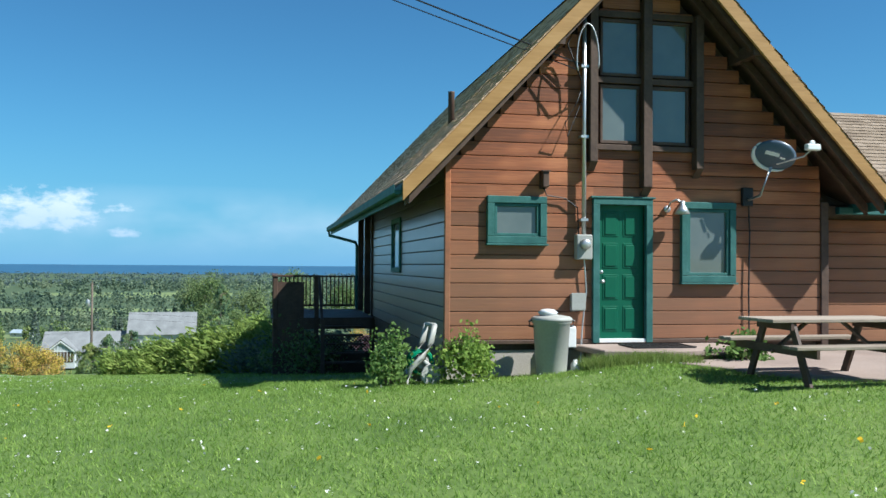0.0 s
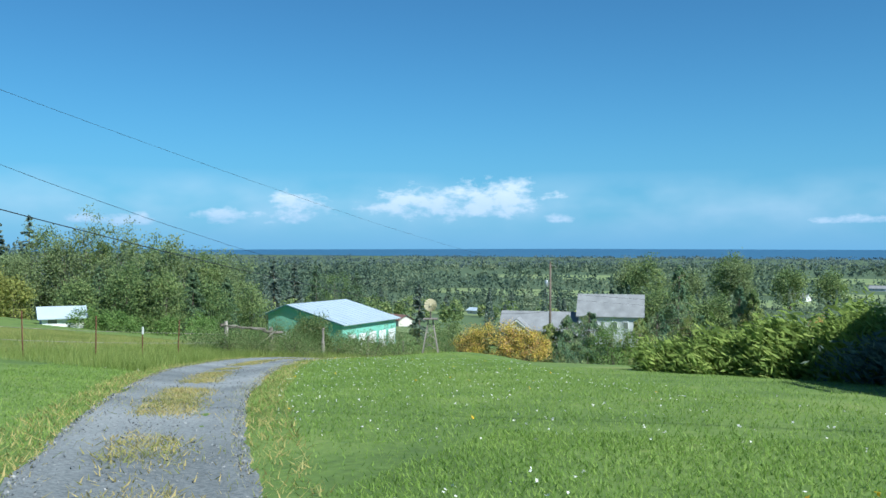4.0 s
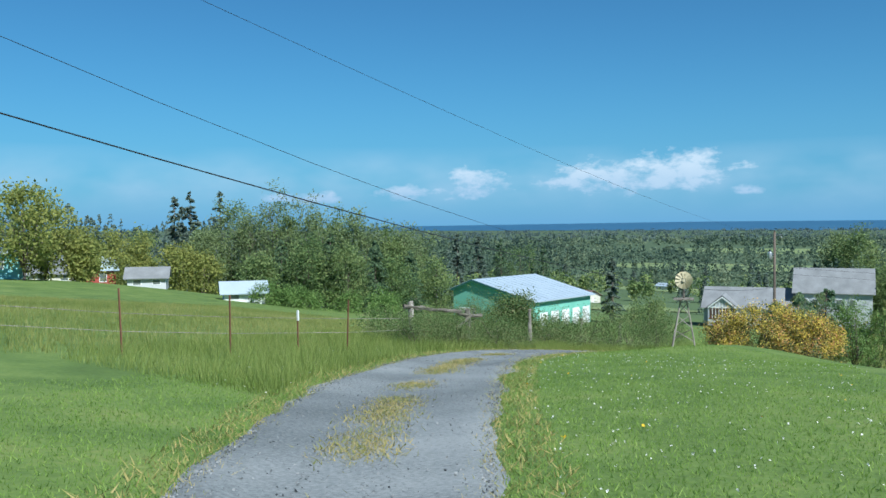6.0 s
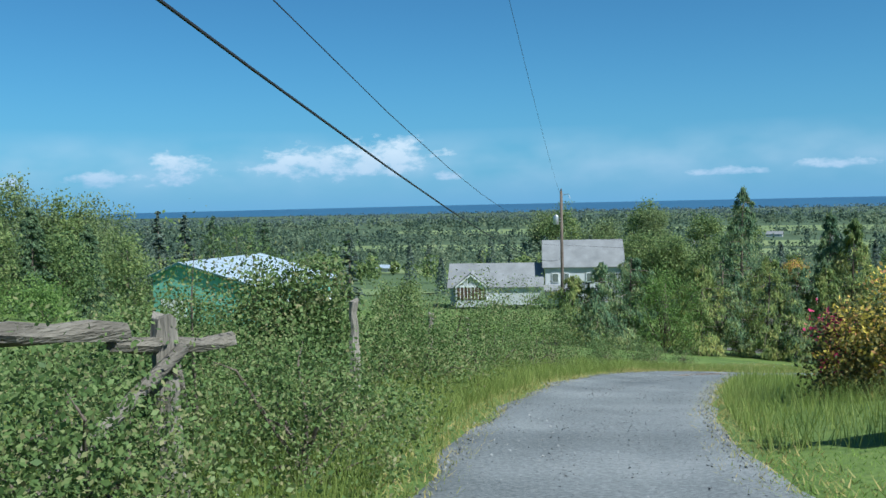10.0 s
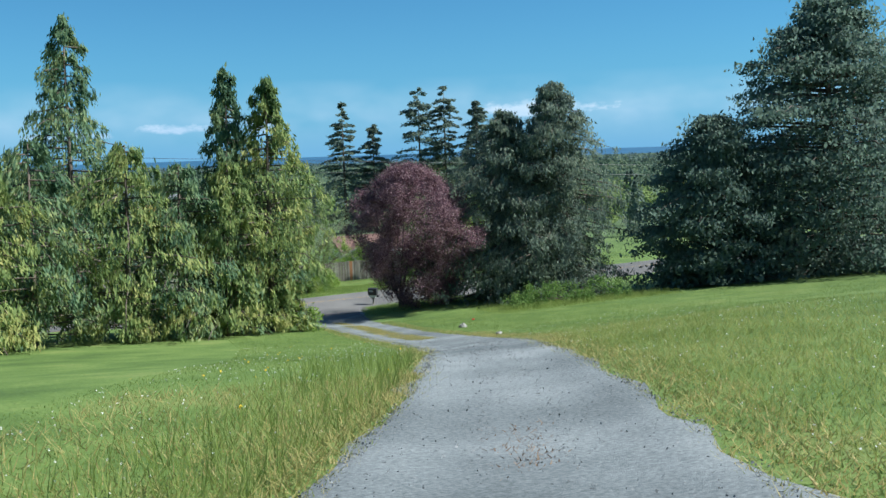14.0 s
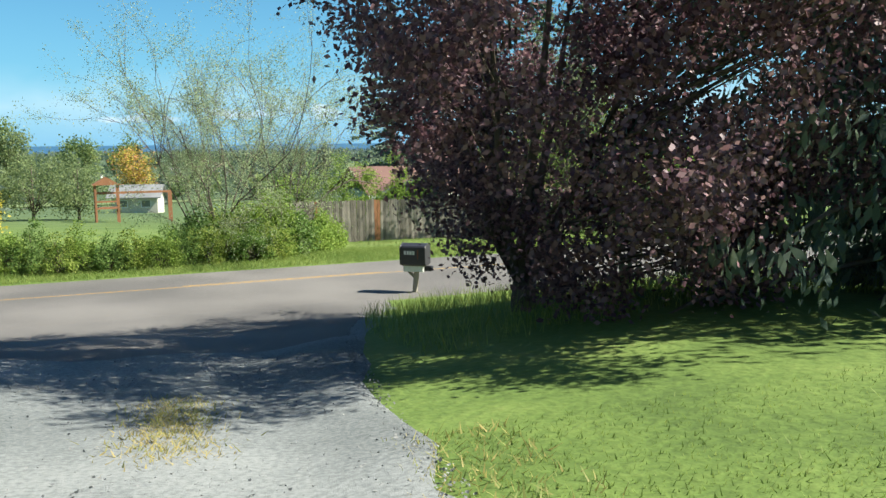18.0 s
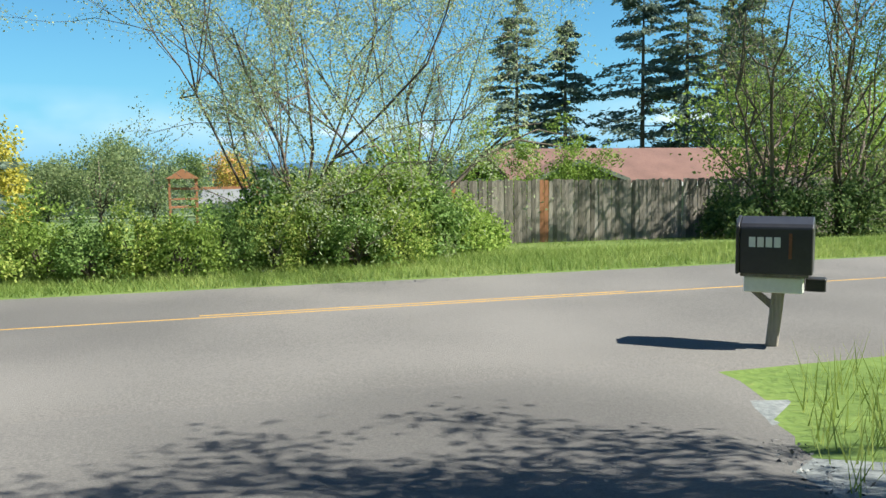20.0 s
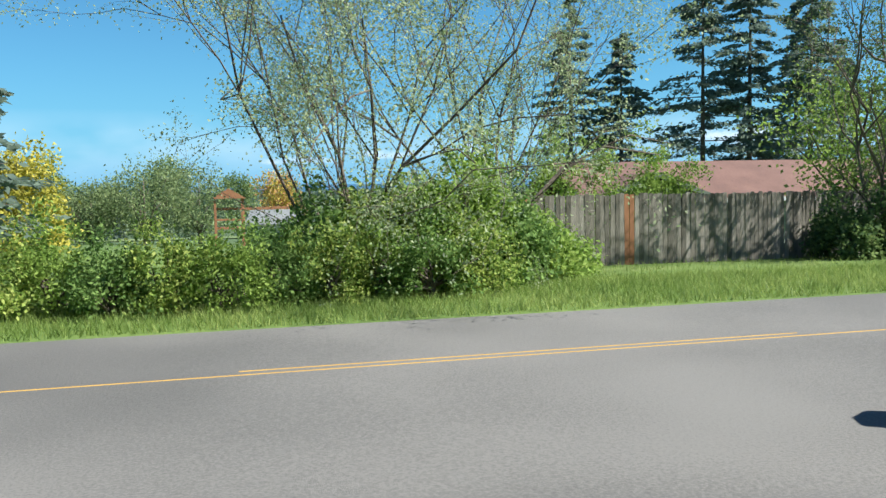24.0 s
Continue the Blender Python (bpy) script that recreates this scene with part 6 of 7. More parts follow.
# ---- neighbours ----
def build_barn():
    x0, y0 = -84.6, 115.0
    z0 = gz(x0, y0) - 0.2
    b = thing("barn", pose(x0, y0, z0), "mint green metal barn with a long pale blue-grey roof", "barn")
    zt = lambda z: z - z0
    L, P, R = -6.9, -3.3, 6.8
    le, pk, re = zt(-9.4), zt(-8.0), zt(-10.6)
    part("wall", B().prism([(L, 0, 0), (R, 0, 0), (R, 0, re), (P, 0, pk), (L, 0, le)], (0, 0, 0), (0, 15.5, 0)), M_MINT, b)
    for a, c, za, zc in ((L, P, le, pk), (R, P, re, pk)):
        o = (a - P) * 0.06
        part("roof_sheet", B().prism([(P, 0, zc + 0.16), (a + o, 0, za - abs(o) * 0.2 + 0.16), (a + o, 0, za - abs(o) * 0.2 + 0.04), (P, 0, zc + 0.04)], (0, -0.4, 0), (0, 16, 0)), M_TINROOF, b)
        n = 12
        for i in range(n + 1):
            y = -0.4 + 16.4 * i / n
            part("roof_rib", B().prism([(P, 0, zc + 0.2), (a + o, 0, za - abs(o) * 0.2 + 0.2), (a + o, 0, za - abs(o) * 0.2 + 0.15), (P, 0, zc + 0.15)], (0, y - 0.03, 0), (0, y + 0.03, 0)), M_TINROOF, b)
    part("fascia", B().prism([(L - 0.2, 0, le + 0.06), (P, 0, pk + 0.17), (R + 0.5, 0, re + 0.04), (R + 0.5, 0, re - 0.22), (P, 0, pk - 0.1), (L - 0.2, 0, le - 0.2)], (0, -0.46, 0), (0, -0.4, 0)), M_TRIM, b)
    d = part("roller_door", B().box(-5.9, -0.05, 0, -2.7, 0, 2.8), M_WHITE, b, "white roller door")
    for i in range(8):
        part("slat", B().box(-5.9, -0.065, 0.05 + i * 0.34, -2.7, -0.052, 0.32 + i * 0.34), M_WHITE, d)
    for i in range(5):
        part("side_door", B().box(R, 1.6 + i * 2.9, 0, R + 0.05, 3.6 + i * 2.9, 2.5), M_WHITE, b, "white panel in the barn's side")


build_barn()


def gable(parent, w, d, wall, ridge, m_wall, m_roof, at, over=0.5, z0=0.0):
    part("wall", B().prism([(-w / 2, 0, z0), (w / 2, 0, z0), (w / 2, 0, wall), (0, 0, ridge - 0.1), (-w / 2, 0, wall)], (0, -d / 2, 0), (0, d / 2, 0)), m_wall, parent, at=at)
    k = (ridge - wall) / (w / 2)
    for s in (-1, 1):
        part("roof", B().prism([(0, 0, ridge + 0.12), (s * (w / 2 + over), 0, wall - k * over + 0.12), (s * (w / 2 + over), 0, wall - k * over), (0, 0, ridge)], (0, -d / 2 - over, 0), (0, d / 2 + over, 0)), m_roof, parent, at=at)


def build_grey_house():
    x0, y0 = -66, 186
    z0 = -19.6
    g = thing("grey_house", pose(x0, y0, z0, 0, 0, 14), "pale grey house with grey shingle roofs among shrubs", "house")
    zt = lambda z: z - z0
    gable(g, 9.0, 15.5, zt(-16.2), zt(-12.8), M_PALEWALL, M_GREYROOF, pose(-7.6, 0, 0, 0, 0, 90))
    gable(g, 9.5, 13.0, zt(-13.0), zt(-9.0), M_PALEWALL, M_GREYROOF, pose(7.4, 1.5, 0, 0, 0, 90))
    gable(g, 5.2, 5.0, zt(-16.0), zt(-13.9), M_PALEWALL, M_GREYROOF, pose(-11.6, -4.4, 0), 0.4)
    # half-timbered gable face
    y = -6.96
    for a, b in (((-14.2, zt(-16.1)), (-11.6, zt(-14.05))), ((-11.6, zt(-14.05)), (-9.0, zt(-16.1)))):
        part("gable_trim", B().prism([(a[0], y, a[1]), (b[0], y, b[1]), (b[0], y, b[1] - 0.28), (a[0], y, a[1] - 0.28)], (0, -0.36, 0), (0, -0.28, 0)), M_WHITE, g)
    for i in range(7):
        u = -13.4 + i * 0.6
        part("timber", B().box(u - 0.05, y - 0.06, zt(-18.2), u + 0.05, y - 0.01, zt(-16.0) + max(0, 1.5 - abs(u + 11.6) * 0.8)), M_WHITE, g)
    part("tie_beam", B().box(-13.9, y - 0.08, zt(-16.25), -9.3, y - 0.012, zt(-16.05)), M_WHITE, g)
    part("gable_wall", B().box(-13.9, y - 0.01, zt(-18.4), -9.3, y, zt(-16.3)), M_DARKWOOD, g)
    for i, (u, z) in enumerate([(2.6, -15.8), (4.4, -15.8), (8.4, -15.8), (10.6, -15.8)]):
        w = part("window", B().box(u - 0.6, -3.4, zt(z) - 0.1, u + 0.6, -3.26, zt(z) + 1.5), M_WHITE, g)
        part("pane", B().box(u - 0.48, -3.43, zt(z) + 0.02, u + 0.48, -3.405, zt(z) + 1.38), M_GLASS, w)
    part("porch_roof", B().prism([(0.6, -3.25, zt(-16.3)), (0.6, -5.6, zt(-17.1)), (0.6, -5.6, zt(-17.25)), (0.6, -3.25, zt(-16.45))], (0, 0, 0), (5.5, 0, 0)), M_GREYROOF, g)


M_PALEWALL = mat("pale_siding", [(0.42, 0.44, 0.45), (0.52, 0.54, 0.55)], 0.6, 8, 0.8, 0.2, 0.01)
M_SAGE = mat("sage_siding", [(0.40, 0.46, 0.42), (0.48, 0.54, 0.50)], 0.6, 10, 0.8, 0.2, 0.01)
M_REDROOF = mat("red_brown_roof", [(0.11, 0.065, 0.055), (0.15, 0.086, 0.072), (0.19, 0.11, 0.09)], 0.8, 14, 0.9, 0.4, 0.02)
M_CREAM = mat("cream_siding", [(0.5, 0.48, 0.40), (0.6, 0.58, 0.5)], 0.6, 10, 0.8, 0.2, 0.01)
M_BARNRED = mat("barn_red", [(0.26, 0.05, 0.04), (0.34, 0.075, 0.055)], 0.8, 10, 0.8, 0.2, 0.01)
M_BLUEWALL = mat("turquoise_siding", [(0.20, 0.45, 0.46), (0.26, 0.52, 0.53)], 0.6, 10, 0.8, 0.2, 0.01)
build_grey_house()


def cottage(name, x, y, w, d, wall, ridge, mw, mr, rz, label, sink=0.2):
    t = thing(name, pose(x, y, gz(x, y) - sink, 0, 0, rz), label, "house", "distant houses")
    gable(t, w, d, wall, ridge, mw, mr, pose(0, 0, 0))
    for s in (-1, 1):
        for v in (-0.25, 0.25):
            wn = part("window", B().box(s * w / 2 - 0.03, v * d - 0.6, wall * 0.4, s * w / 2 + 0.03, v * d + 0.6, wall * 0.8), M_WHITE, t)
            part("pane", B().box(s * (w / 2 + 0.02) - 0.02, v * d - 0.5, wall * 0.44, s * (w / 2 + 0.02) + 0.02, v * d + 0.5, wall * 0.76), M_GLASS, wn)
    part("door", B().box(-0.5, -d / 2 - 0.05, 0, 0.5, -d / 2, 2.0), M_WHITE, t)
    return t


cottage("white_shed", -95.0, 80.0, 3.4, 4.6, 1.5, 2.5, M_WHITE, M_TINROOF, -34, "white shed with a pale metal roof in the field")
cottage("turquoise_house", -127.0, 64.5, 7.0, 9.0, 3.4, 5.0, M_BLUEWALL, M_TINROOF, -30, "turquoise house at the edge of the field")
cottage("red_barn", -150.0, 91.0, 6.5, 8.0, 3.6, 5.8, M_BARNRED, M_TINROOF, -18, "red barn with a pale metal roof among trees")
cottage("cream_house", -143.0, 82.0, 4.6, 6.4, 2.2, 3.8, M_CREAM, M_GREYROOF, -32, "cream house with a grey roof among trees")
cottage("white_shed", -124.0, 86.0, 4.2, 5.2, 1.9, 3.1, M_PALEWALL, M_GREYROOF, -38, "small white shed with a grey roof")
cottage("farm_shed", -153.0, 259.0, 6.0, 10.0, 2.6, 4.0, M_CREAM, M_REDROOF, 70, "low cream farm shed beside a field")
cottage("far_house", -196, 415, 5, 9, 2.4, 3.6, M_PALEWALL, M_TINROOF, 80, "white farm building far down the valley")
cottage("far_house", -70, 700, 9, 18, 3, 6, M_WHITE, M_GREYROOF, 70, "white farm building far down the valley")
cottage("far_house", 20, 800, 8, 14, 3, 5.5, M_PALEWALL, M_GREYROOF, 85, "white farm building far down the valley")
cottage("far_house", -20, 950, 8, 15, 3, 5.5, M_PALEWALL, M_GREYROOF, 85, "white farm building far down the valley")
cottage("far_house", 190, 520, 9, 18, 3, 6, M_WHITE, M_GREYROOF, 70, "white farm building far down the valley")
cottage("cream_cottage", -21.5, 237, 4.0, 5.5, 2.4, 3.6, M_CREAM, M_GREYROOF, 80, "low cream cottage beyond the far lawn")
cottage("far_house", 130, 330, 8, 14, 3, 5.5, M_PALEWALL, M_GREYROOF, 30, "pale house beyond the road")


def build_red_house():
    r = thing("red_roofed_house", pose(1.2, 177.0, -22.55, 0, 0, 6), "low sage green house with a red-brown roof behind the fence", "house")
    part("wall", B().box(-7.0, -3.4, 0, 9.6, 3.4, 3.4), M_SAGE, r)
    part("roof", B().prism([(0, -4.0, 3.25), (0, 0, 4.85), (0, 4.0, 3.25), (0, 4.0, 3.1), (0, 0, 4.7), (0, -4.0, 3.1)], (-7.5, 0, 0), (10.2, 0, 0)), M_REDROOF, r)
    part("fascia", B().box(-7.5, -4.06, 3.06, 10.2, -4.0, 3.24), M_WHITE, r)
    part("gable_roof", B().prism([(-6.8, 0, 3.5), (-4.6, 0, 4.3), (-2.4, 0, 3.5), (-2.4, 0, 3.35), (-4.6, 0, 4.15), (-6.8, 0, 3.35)], (0, -4.5, 0), (0, 0, 0)), M_REDROOF, r)
    part("gable_wall", B().prism([(-6.4, 0, 0), (-2.8, 0, 0), (-2.8, 0, 3.45), (-4.6, 0, 4.1), (-6.4, 0, 3.45)], (0, -4.2, 0), (0, -3.4, 0)), M_DARKSAGE, r)
    part("gable_trim", B().prism([(-6.9, 0, 3.46), (-4.6, 0, 4.32), (-2.3, 0, 3.46), (-2.3, 0, 3.28), (-4.6, 0, 4.12), (-6.9, 0, 3.28)], (0, -4.57, 0), (0, -4.5, 0)), M_DARKSAGE, r, "dark gable trim")
    for u in (3.0, 7.0):
        w = part("window", B().box(u - 0.7, -3.46, 1.9, u + 0.7, -3.4, 2.9), M_WHITE, r)
        part("pane", B().box(u - 0.6, -3.5, 2.0, u + 0.6, -3.47, 2.8), M_GLASS, w)


M_DARKSAGE = mat("dark_sage", [(0.12, 0.15, 0.12), (0.17, 0.20, 0.16)], 0.6, 10, 0.8, 0.2, 0.01)
build_red_house()


def road_at(s, off):
    p = ROAD0 + RDIR * s + np.array([-RDIR[1], RDIR[0]]) * off
    return float(p[0]), float(p[1])


def build_board_fence():
    rng = random.Random(12)
    f = thing("board_fence", pose(0, 0, 0), "tall weathered grey board fence across the road", "fence")
    off = 13.6
    cache = [mesh_of("fence_board", B().prism([(-0.069, 0, 0), (0.069, 0, 0), (0.069, 0, h - 0.03), (0.045, 0, h), (-0.045, 0, h), (-0.069, 0, h - 0.03)], (0, -0.011, 0), (0, 0.011, 0)), M_POST) for h in (1.93, 1.96, 1.94)]
    orange = mesh_of("fence_board", B().prism([(-0.069, 0, 0), (0.069, 0, 0), (0.069, 0, 1.91), (0.045, 0, 1.94), (-0.045, 0, 1.94), (-0.069, 0, 1.91)], (0, -0.011, 0), (0, 0.011, 0)), M_NEWBOARD)
    spans = [(3.4, 30.0), (-19.0, -7.0)]
    for s0, s1 in spans:
        s = s0
        while s < s1:
            x, y = road_at(s, off)
            new_one = abs(s - 8.95) < 0.16 or abs(s - 6.0) < 0.08
            m = Matrix.Translation((x, y, gz(x, y) - 0.02 + rng.uniform(-0.02, 0.02))) @ pose(0, 0, 0, rng.uniform(-0.6, 0.6), rng.uniform(-0.8, 0.8), 8.5)
            part("fence_board", orange if new_one else cache[rng.randrange(3)], M_POST, f, at=m)
            s += 0.145
        for k in range(int((s1 - s0) / 2.4) + 1):
            x, y = road_at(s0 + 2.4 * k, off + 0.07)
            part("post", B().box(-0.045, 0, 0, 0.045, 0.09, 1.8), M_POST, f, at=Matrix.Translation((x, y, gz(x, y))) @ pose(0, 0, 0, 0, 0, 8.5))
        for zr in (0.4, 1.5):
            pts = []
            for k in range(9):
                x, y = road_at(s0 + (s1 - s0) * k / 8, off + 0.035)
                pts.append((x, y, gz(x, y) + zr))
            part("rail", B().tube(pts, 0.035, 4), M_POST, f)


M_NEWBOARD = mat("red_cedar_board", [(0.26, 0.12, 0.06), (0.36, 0.17, 0.09)], 3, 20, 0.85, 0.3, 0.01, stretch=(1, 1, 0.2))
build_board_fence()

# roadside plants across the road
rr = np.random.default_rng(33)
for i in range(24):
    s = -16.0 + i * 0.78
    x, y = road_at(s, 4.7 + 0.9 * rr.random())
    bush("hedge_shrub", x, y, 0.55 + 0.3 * rr.random(), 0.6, 0.95 + 0.55 * rr.random(), (L_LIME, L_GREEN, L_HEDGE)[i % 3], "leafy green hedge shrub along the road verge", 200 + i, 70, 64, 0.06, group="hedge across the road", spread=0.085, stems=14)
for i, (s, o, rx, h, ml) in enumerate([(0.6, 6.6, 0.8, 1.9, L_HEDGE), (1.5, 6.4, 0.9, 2.2, L_LIME), (2.4, 6.9, 0.95, 2.5, L_LIME), (-0.4, 7.3, 0.9, 1.6, L_GREEN), (3.2, 7.2, 0.8, 1.9, L_GREEN), (6.2, 12.9, 0.7, 1.3, L_LIME), (4.0, 7.8, 0.7, 1.1, L_LIME), (5.2, 9.5, 0.6, 0.7, L_LIME)]):
    x, y = road_at(s, o)
    bush("elder_shrub", x, y, rx, 1.1, h, ml, "tall bright green elder shrub on the verge", 230 + i, 130, 60, 0.095, group="elders across the road", spread=0.13, stems=16)
for i, (s, o, h) in enumerate([(8.2, 17.0, 4.0), (9.8, 17.2, 3.8), (11.4, 17.2, 4.3), (12.6, 17.4, 3.9), (6.6, 17.0, 3.6)]):
    x, y = road_at(s, o)
    bush("garden_shrub", x, y, 1.3, 0.8, h, L_LIME, "rounded green shrub behind the fence", 240 + i, 80, 80, 0.10)
bush("golden_shrub", -28.0, 174.5, 2.0, 1.8, 4.3, L_YELLOW, "tall golden-leaved shrub beyond the hedge", 250, 110, 90, 0.17, spread=0.3)


def bare_tree(name, x, y, h, spread, stems, material, label, seed, per=10, size=0.09, r0=0.07, leaf=1.0, twist=0.12):
    """Many-stemmed, thinly leaved tree."""
    rng = np.random.default_rng(seed)
    t = thing(name, pose(x, y, gz(x, y)), label, "tree")
    b, pts = B(), []

    def grow(p, d, ln, r, depth):
        q = [p]
        for k in range(4):
            d = (d + Vector(rng.normal(size=3) * twist) + Vector((0, 0, 0.04))).normalized()
            q.append(q[-1] + d * ln / 4)
        b.tube(q, [r, r * 0.86, r * 0.72, r * 0.6, r * 0.45], 5 if depth < 2 else 4, caps=False)
        if depth >= 2:
            for c in q[1:]:
                pts.append(c)
        if depth < 3:
            for k in range((5, 3, 4)[depth]):
                i = rng.integers(1, 5)
                dd = (d + Vector(rng.normal(size=3) * 0.45)).normalized()
                grow(q[i], dd, ln * rng.uniform(0.45, 0.7), r * 0.45, depth + 1)

    for k in range(stems):
        a = 2 * math.pi * k / stems + rng.uniform(-0.4, 0.4)
        o = rng.uniform(0.1, spread)
        grow(Vector((0.25 * math.cos(a), 0.25 * math.sin(a), -0.1)), Vector((math.cos(a) * o, math.sin(a) * o * 0.6, 1)).normalized(), h * rng.uniform(0.5, 0.68), r0 * rng.uniform(0.7, 1.2), 0)
    part("limb", b, M_BARK, t, smooth=True)
    c = np.array([tuple(p) for p in pts])
    c = np.repeat(c, per, 0)
    c = c + rng.normal(size=c.shape) * 0.13
    part("foliage", quads_mesh("leaves", leaves(rng, c, size), material), material, t)
    return t


x, y = road_at(0.4, 7.6)
bare_tree("willow_tree", x, y, 8.2, 0.24, 9, L_PALE, "many-stemmed thinly leaved willow by the road", 7, 14, 0.055, r0=0.036, twist=0.16)
x, y = road_at(3.4, 8.8)
bare_tree("willow_tree", x, y, 8.2, 0.26, 7, L_PALE, "many-stemmed thinly leaved willow by the road", 8, 13, 0.055, r0=0.036, twist=0.16)
x, y = road_at(16.6, 12.2)
bare_tree("bare_tree", x, y, 8.5, 0.5, 5, L_BRAMBLE, "dark gnarled tree with tangled bare twigs", 11, 7, 0.08, 0.075, twist=0.2)
x, y = road_at(18.6, 11.6)
bare_tree("bare_tree", x, y, 9.5, 0.5, 6, L_BRAMBLE, "dark gnarled tree with tangled bare twigs", 13, 8, 0.09, 0.085, twist=0.2)
lb = thing("fallen_limb", pose(*road_at(3.3, 9.6), gz(*road_at(3.3, 9.6)) - 0.1), "bare limb arching over the fence", "branch")
part("limb", B().tube([(0, 0, 0.3), (0.9, 0.2, 1.3), (2.0, 0.4, 2.4), (3.0, 0.5, 2.9), (4.3, 0.6, 2.7)], [0.07, 0.065, 0.05, 0.035, 0.012], 7).tube([(2.0, 0.4, 2.4), (2.9, 0.3, 3.2), (3.6, 0.2, 3.3)], [0.035, 0.025, 0.008], 5).tube([(2.6, 0.45, 2.75), (3.6, 0.6, 3.15), (4.6, 0.7, 2.95)], [0.03, 0.02, 0.006], 5), M_BARK, lb, smooth=True)
# Dark shrubs; the leaf colour also carries the shade of the trees above.
for i, (s, o, rx, h) in enumerate([(15.0, 12.3, 1.0, 1.5), (16.4, 12.0, 1.4, 2.1), (18.4, 11.4, 1.8, 2.5), (20.4, 11.4, 2.2, 2.7), (23.5, 11.8, 2.4, 2.8)]):
    x, y = road_at(s, o)
    bush("dark_shrub", x, y, rx, 1.3, h, L_DKGREEN, "dark evergreen shrub in front of the fence", 260 + i, 80, 60, 0.12, group="dark shrubs by the fence")
for i, (s, o, h, r) in enumerate([(20.5, 18.5, 6.5, 2.6), (24.0, 17.5, 6.0, 2.8), (29, 20, 7, 3)]):
    x, y = road_at(s, o)
    broadleaf("maple_tree", x, y, h, r, L_LIME, "bright green young maple behind the fence", 270 + i, 90, 60, 0.17, 0.1, 0.2)
FIRS = [(9.6, 230, 25, 5.6), (14.8, 229, 21, 5.6), (22.5, 226, 27, 8.0), (26.6, 224, 27, 6.0), (31.5, 221, 24, 6.5), (36, 232, 25, 5.5), (44, 236, 22, 5)]
for i, (x, y, h, r) in enumerate(FIRS):
    conifer("fir_tree", x, y, h, r, L_FIR, "tall dark fir with ragged level boughs", 300 + i, 20, 7, 80, 0.55, 0.2, bare=0.18 if i % 2 else 0.1, trunk=0.35, group="firs beyond the road", power=0.55, wide=0.35, loose=1.3)
conifer("fir_tree", -28.4, 168.0, 9.5, 4.0, L_FIR, "dark fir beside the golden shrub", 320, 20, 8, 36, 0.4, 0.1, trunk=0.2, group="firs beyond the road")
for i, (x, y, h, r) in enumerate([(-27.5, 196, 5.0, 2.8), (-24.4, 198, 4.9, 2.6), (-31, 197, 3.7, 2.2), (-37, 192, 3.6, 2.4), (-34, 200, 3.8, 2.2)]):
    broadleaf("poplar_tree", x, y, h, r, L_AIRY, "grey-green rounded tree beyond the hedge", 330 + i, 80, 70, 0.17, 0.12, 0.1)


broadleaf("golden_tree", -22.5, 250, 8.5, 2.8, L_GOLD, "round golden-leaved tree behind the cottage", 350, 90, 50, 0.3, 0.14, 0.15)


def build_playset():
    p = thing("play_frame", pose(-20.0, 192.5, gz(-20, 192.5), 0, 0, 8), "orange-stained wooden play frame on the far lawn", "play frame")
    for x in (-2.6, -1.0, 2.8):
        for y in (-0.6, 0.6):
            part("post", B().box(x - 0.07, y - 0.07, 0, x + 0.07, y + 0.07, 2.9 if x < 0 else 2.3), M_NEWBOARD, p)
    part("beam", B().box(-2.7, -0.08, 2.2, 2.9, 0.08, 2.36), M_NEWBOARD, p)
    part("roof", B().prism([(-2.8, -0.8, 2.9), (-0.8, -0.8, 2.9), (-1.8, -0.8, 3.5)], (0, 0, 0), (0, 1.6, 0)), M_NEWBOARD, p)
    part("deck", B().box(-2.65, -0.65, 1.1, -0.95, 0.65, 1.2), M_NEWBOARD, p)
    part("rail", B().box(-2.65, -0.68, 1.6, -0.95, -0.64, 1.72), M_NEWBOARD, p)


build_playset()

# ---- mailbox, rocks, marker by the drive's mouth ----
mx, my = -10.55, 143.8
mb = thing("mailbox", pose(mx, my, gz(mx, my) + 0.02, 0, 0, -35), "large black metal mailbox on a grey wooden post", "mailbox")
part("post", B().prism([(-0.06, -0.06, 0), (0.06, -0.06, 0), (0.06, 0.06, 0), (-0.06, 0.06, 0)], (-0.06, 0, -0.3), (0.03, 0, 0.72)), M_POST, mb, bevel=0.012)
part("brace", B().prism([(-0.05, -0.04, 0.42), (-0.28, -0.04, 0.62), (-0.20, -0.04, 0.62), (-0.05, -0.04, 0.50)], (0, 0, 0), (0, 0.08, 0)), M_POST, mb)
part("cross_board", B().box(-0.30, -0.16, 0.60, 0.26, 0.12, 0.76), M_WHITE, mb, "pale grey painted cross board", bevel=0.012)
part("shelf", B().box(-0.33, -0.2, 0.762, 0.3, 0.2, 0.79), M_POST, mb)
prof = [(0, -0.215, 0), (0, 0.215, 0), (0, 0.225, 0.46), (0, 0.19, 0.50), (0, 0.0, 0.565), (0, -0.19, 0.50), (0, -0.225, 0.46)]
box = part("box", B().prism(prof, (-0.34, 0, 0.792), (0.34, 0, 0.792)), M_MAILBOX, mb, "black metal box", bevel=0.01)
part("door", B().prism([(q[0], q[1] * 1.04, q[2] * 1.02) for q in prof], (-0.375, 0, 0.786), (-0.342, 0, 0.786)), M_MAILBOX, box, bevel=0.006)
part("latch", B().box(-0.395, -0.03, 1.25, -0.376, 0.03, 1.33), M_METAL, box)
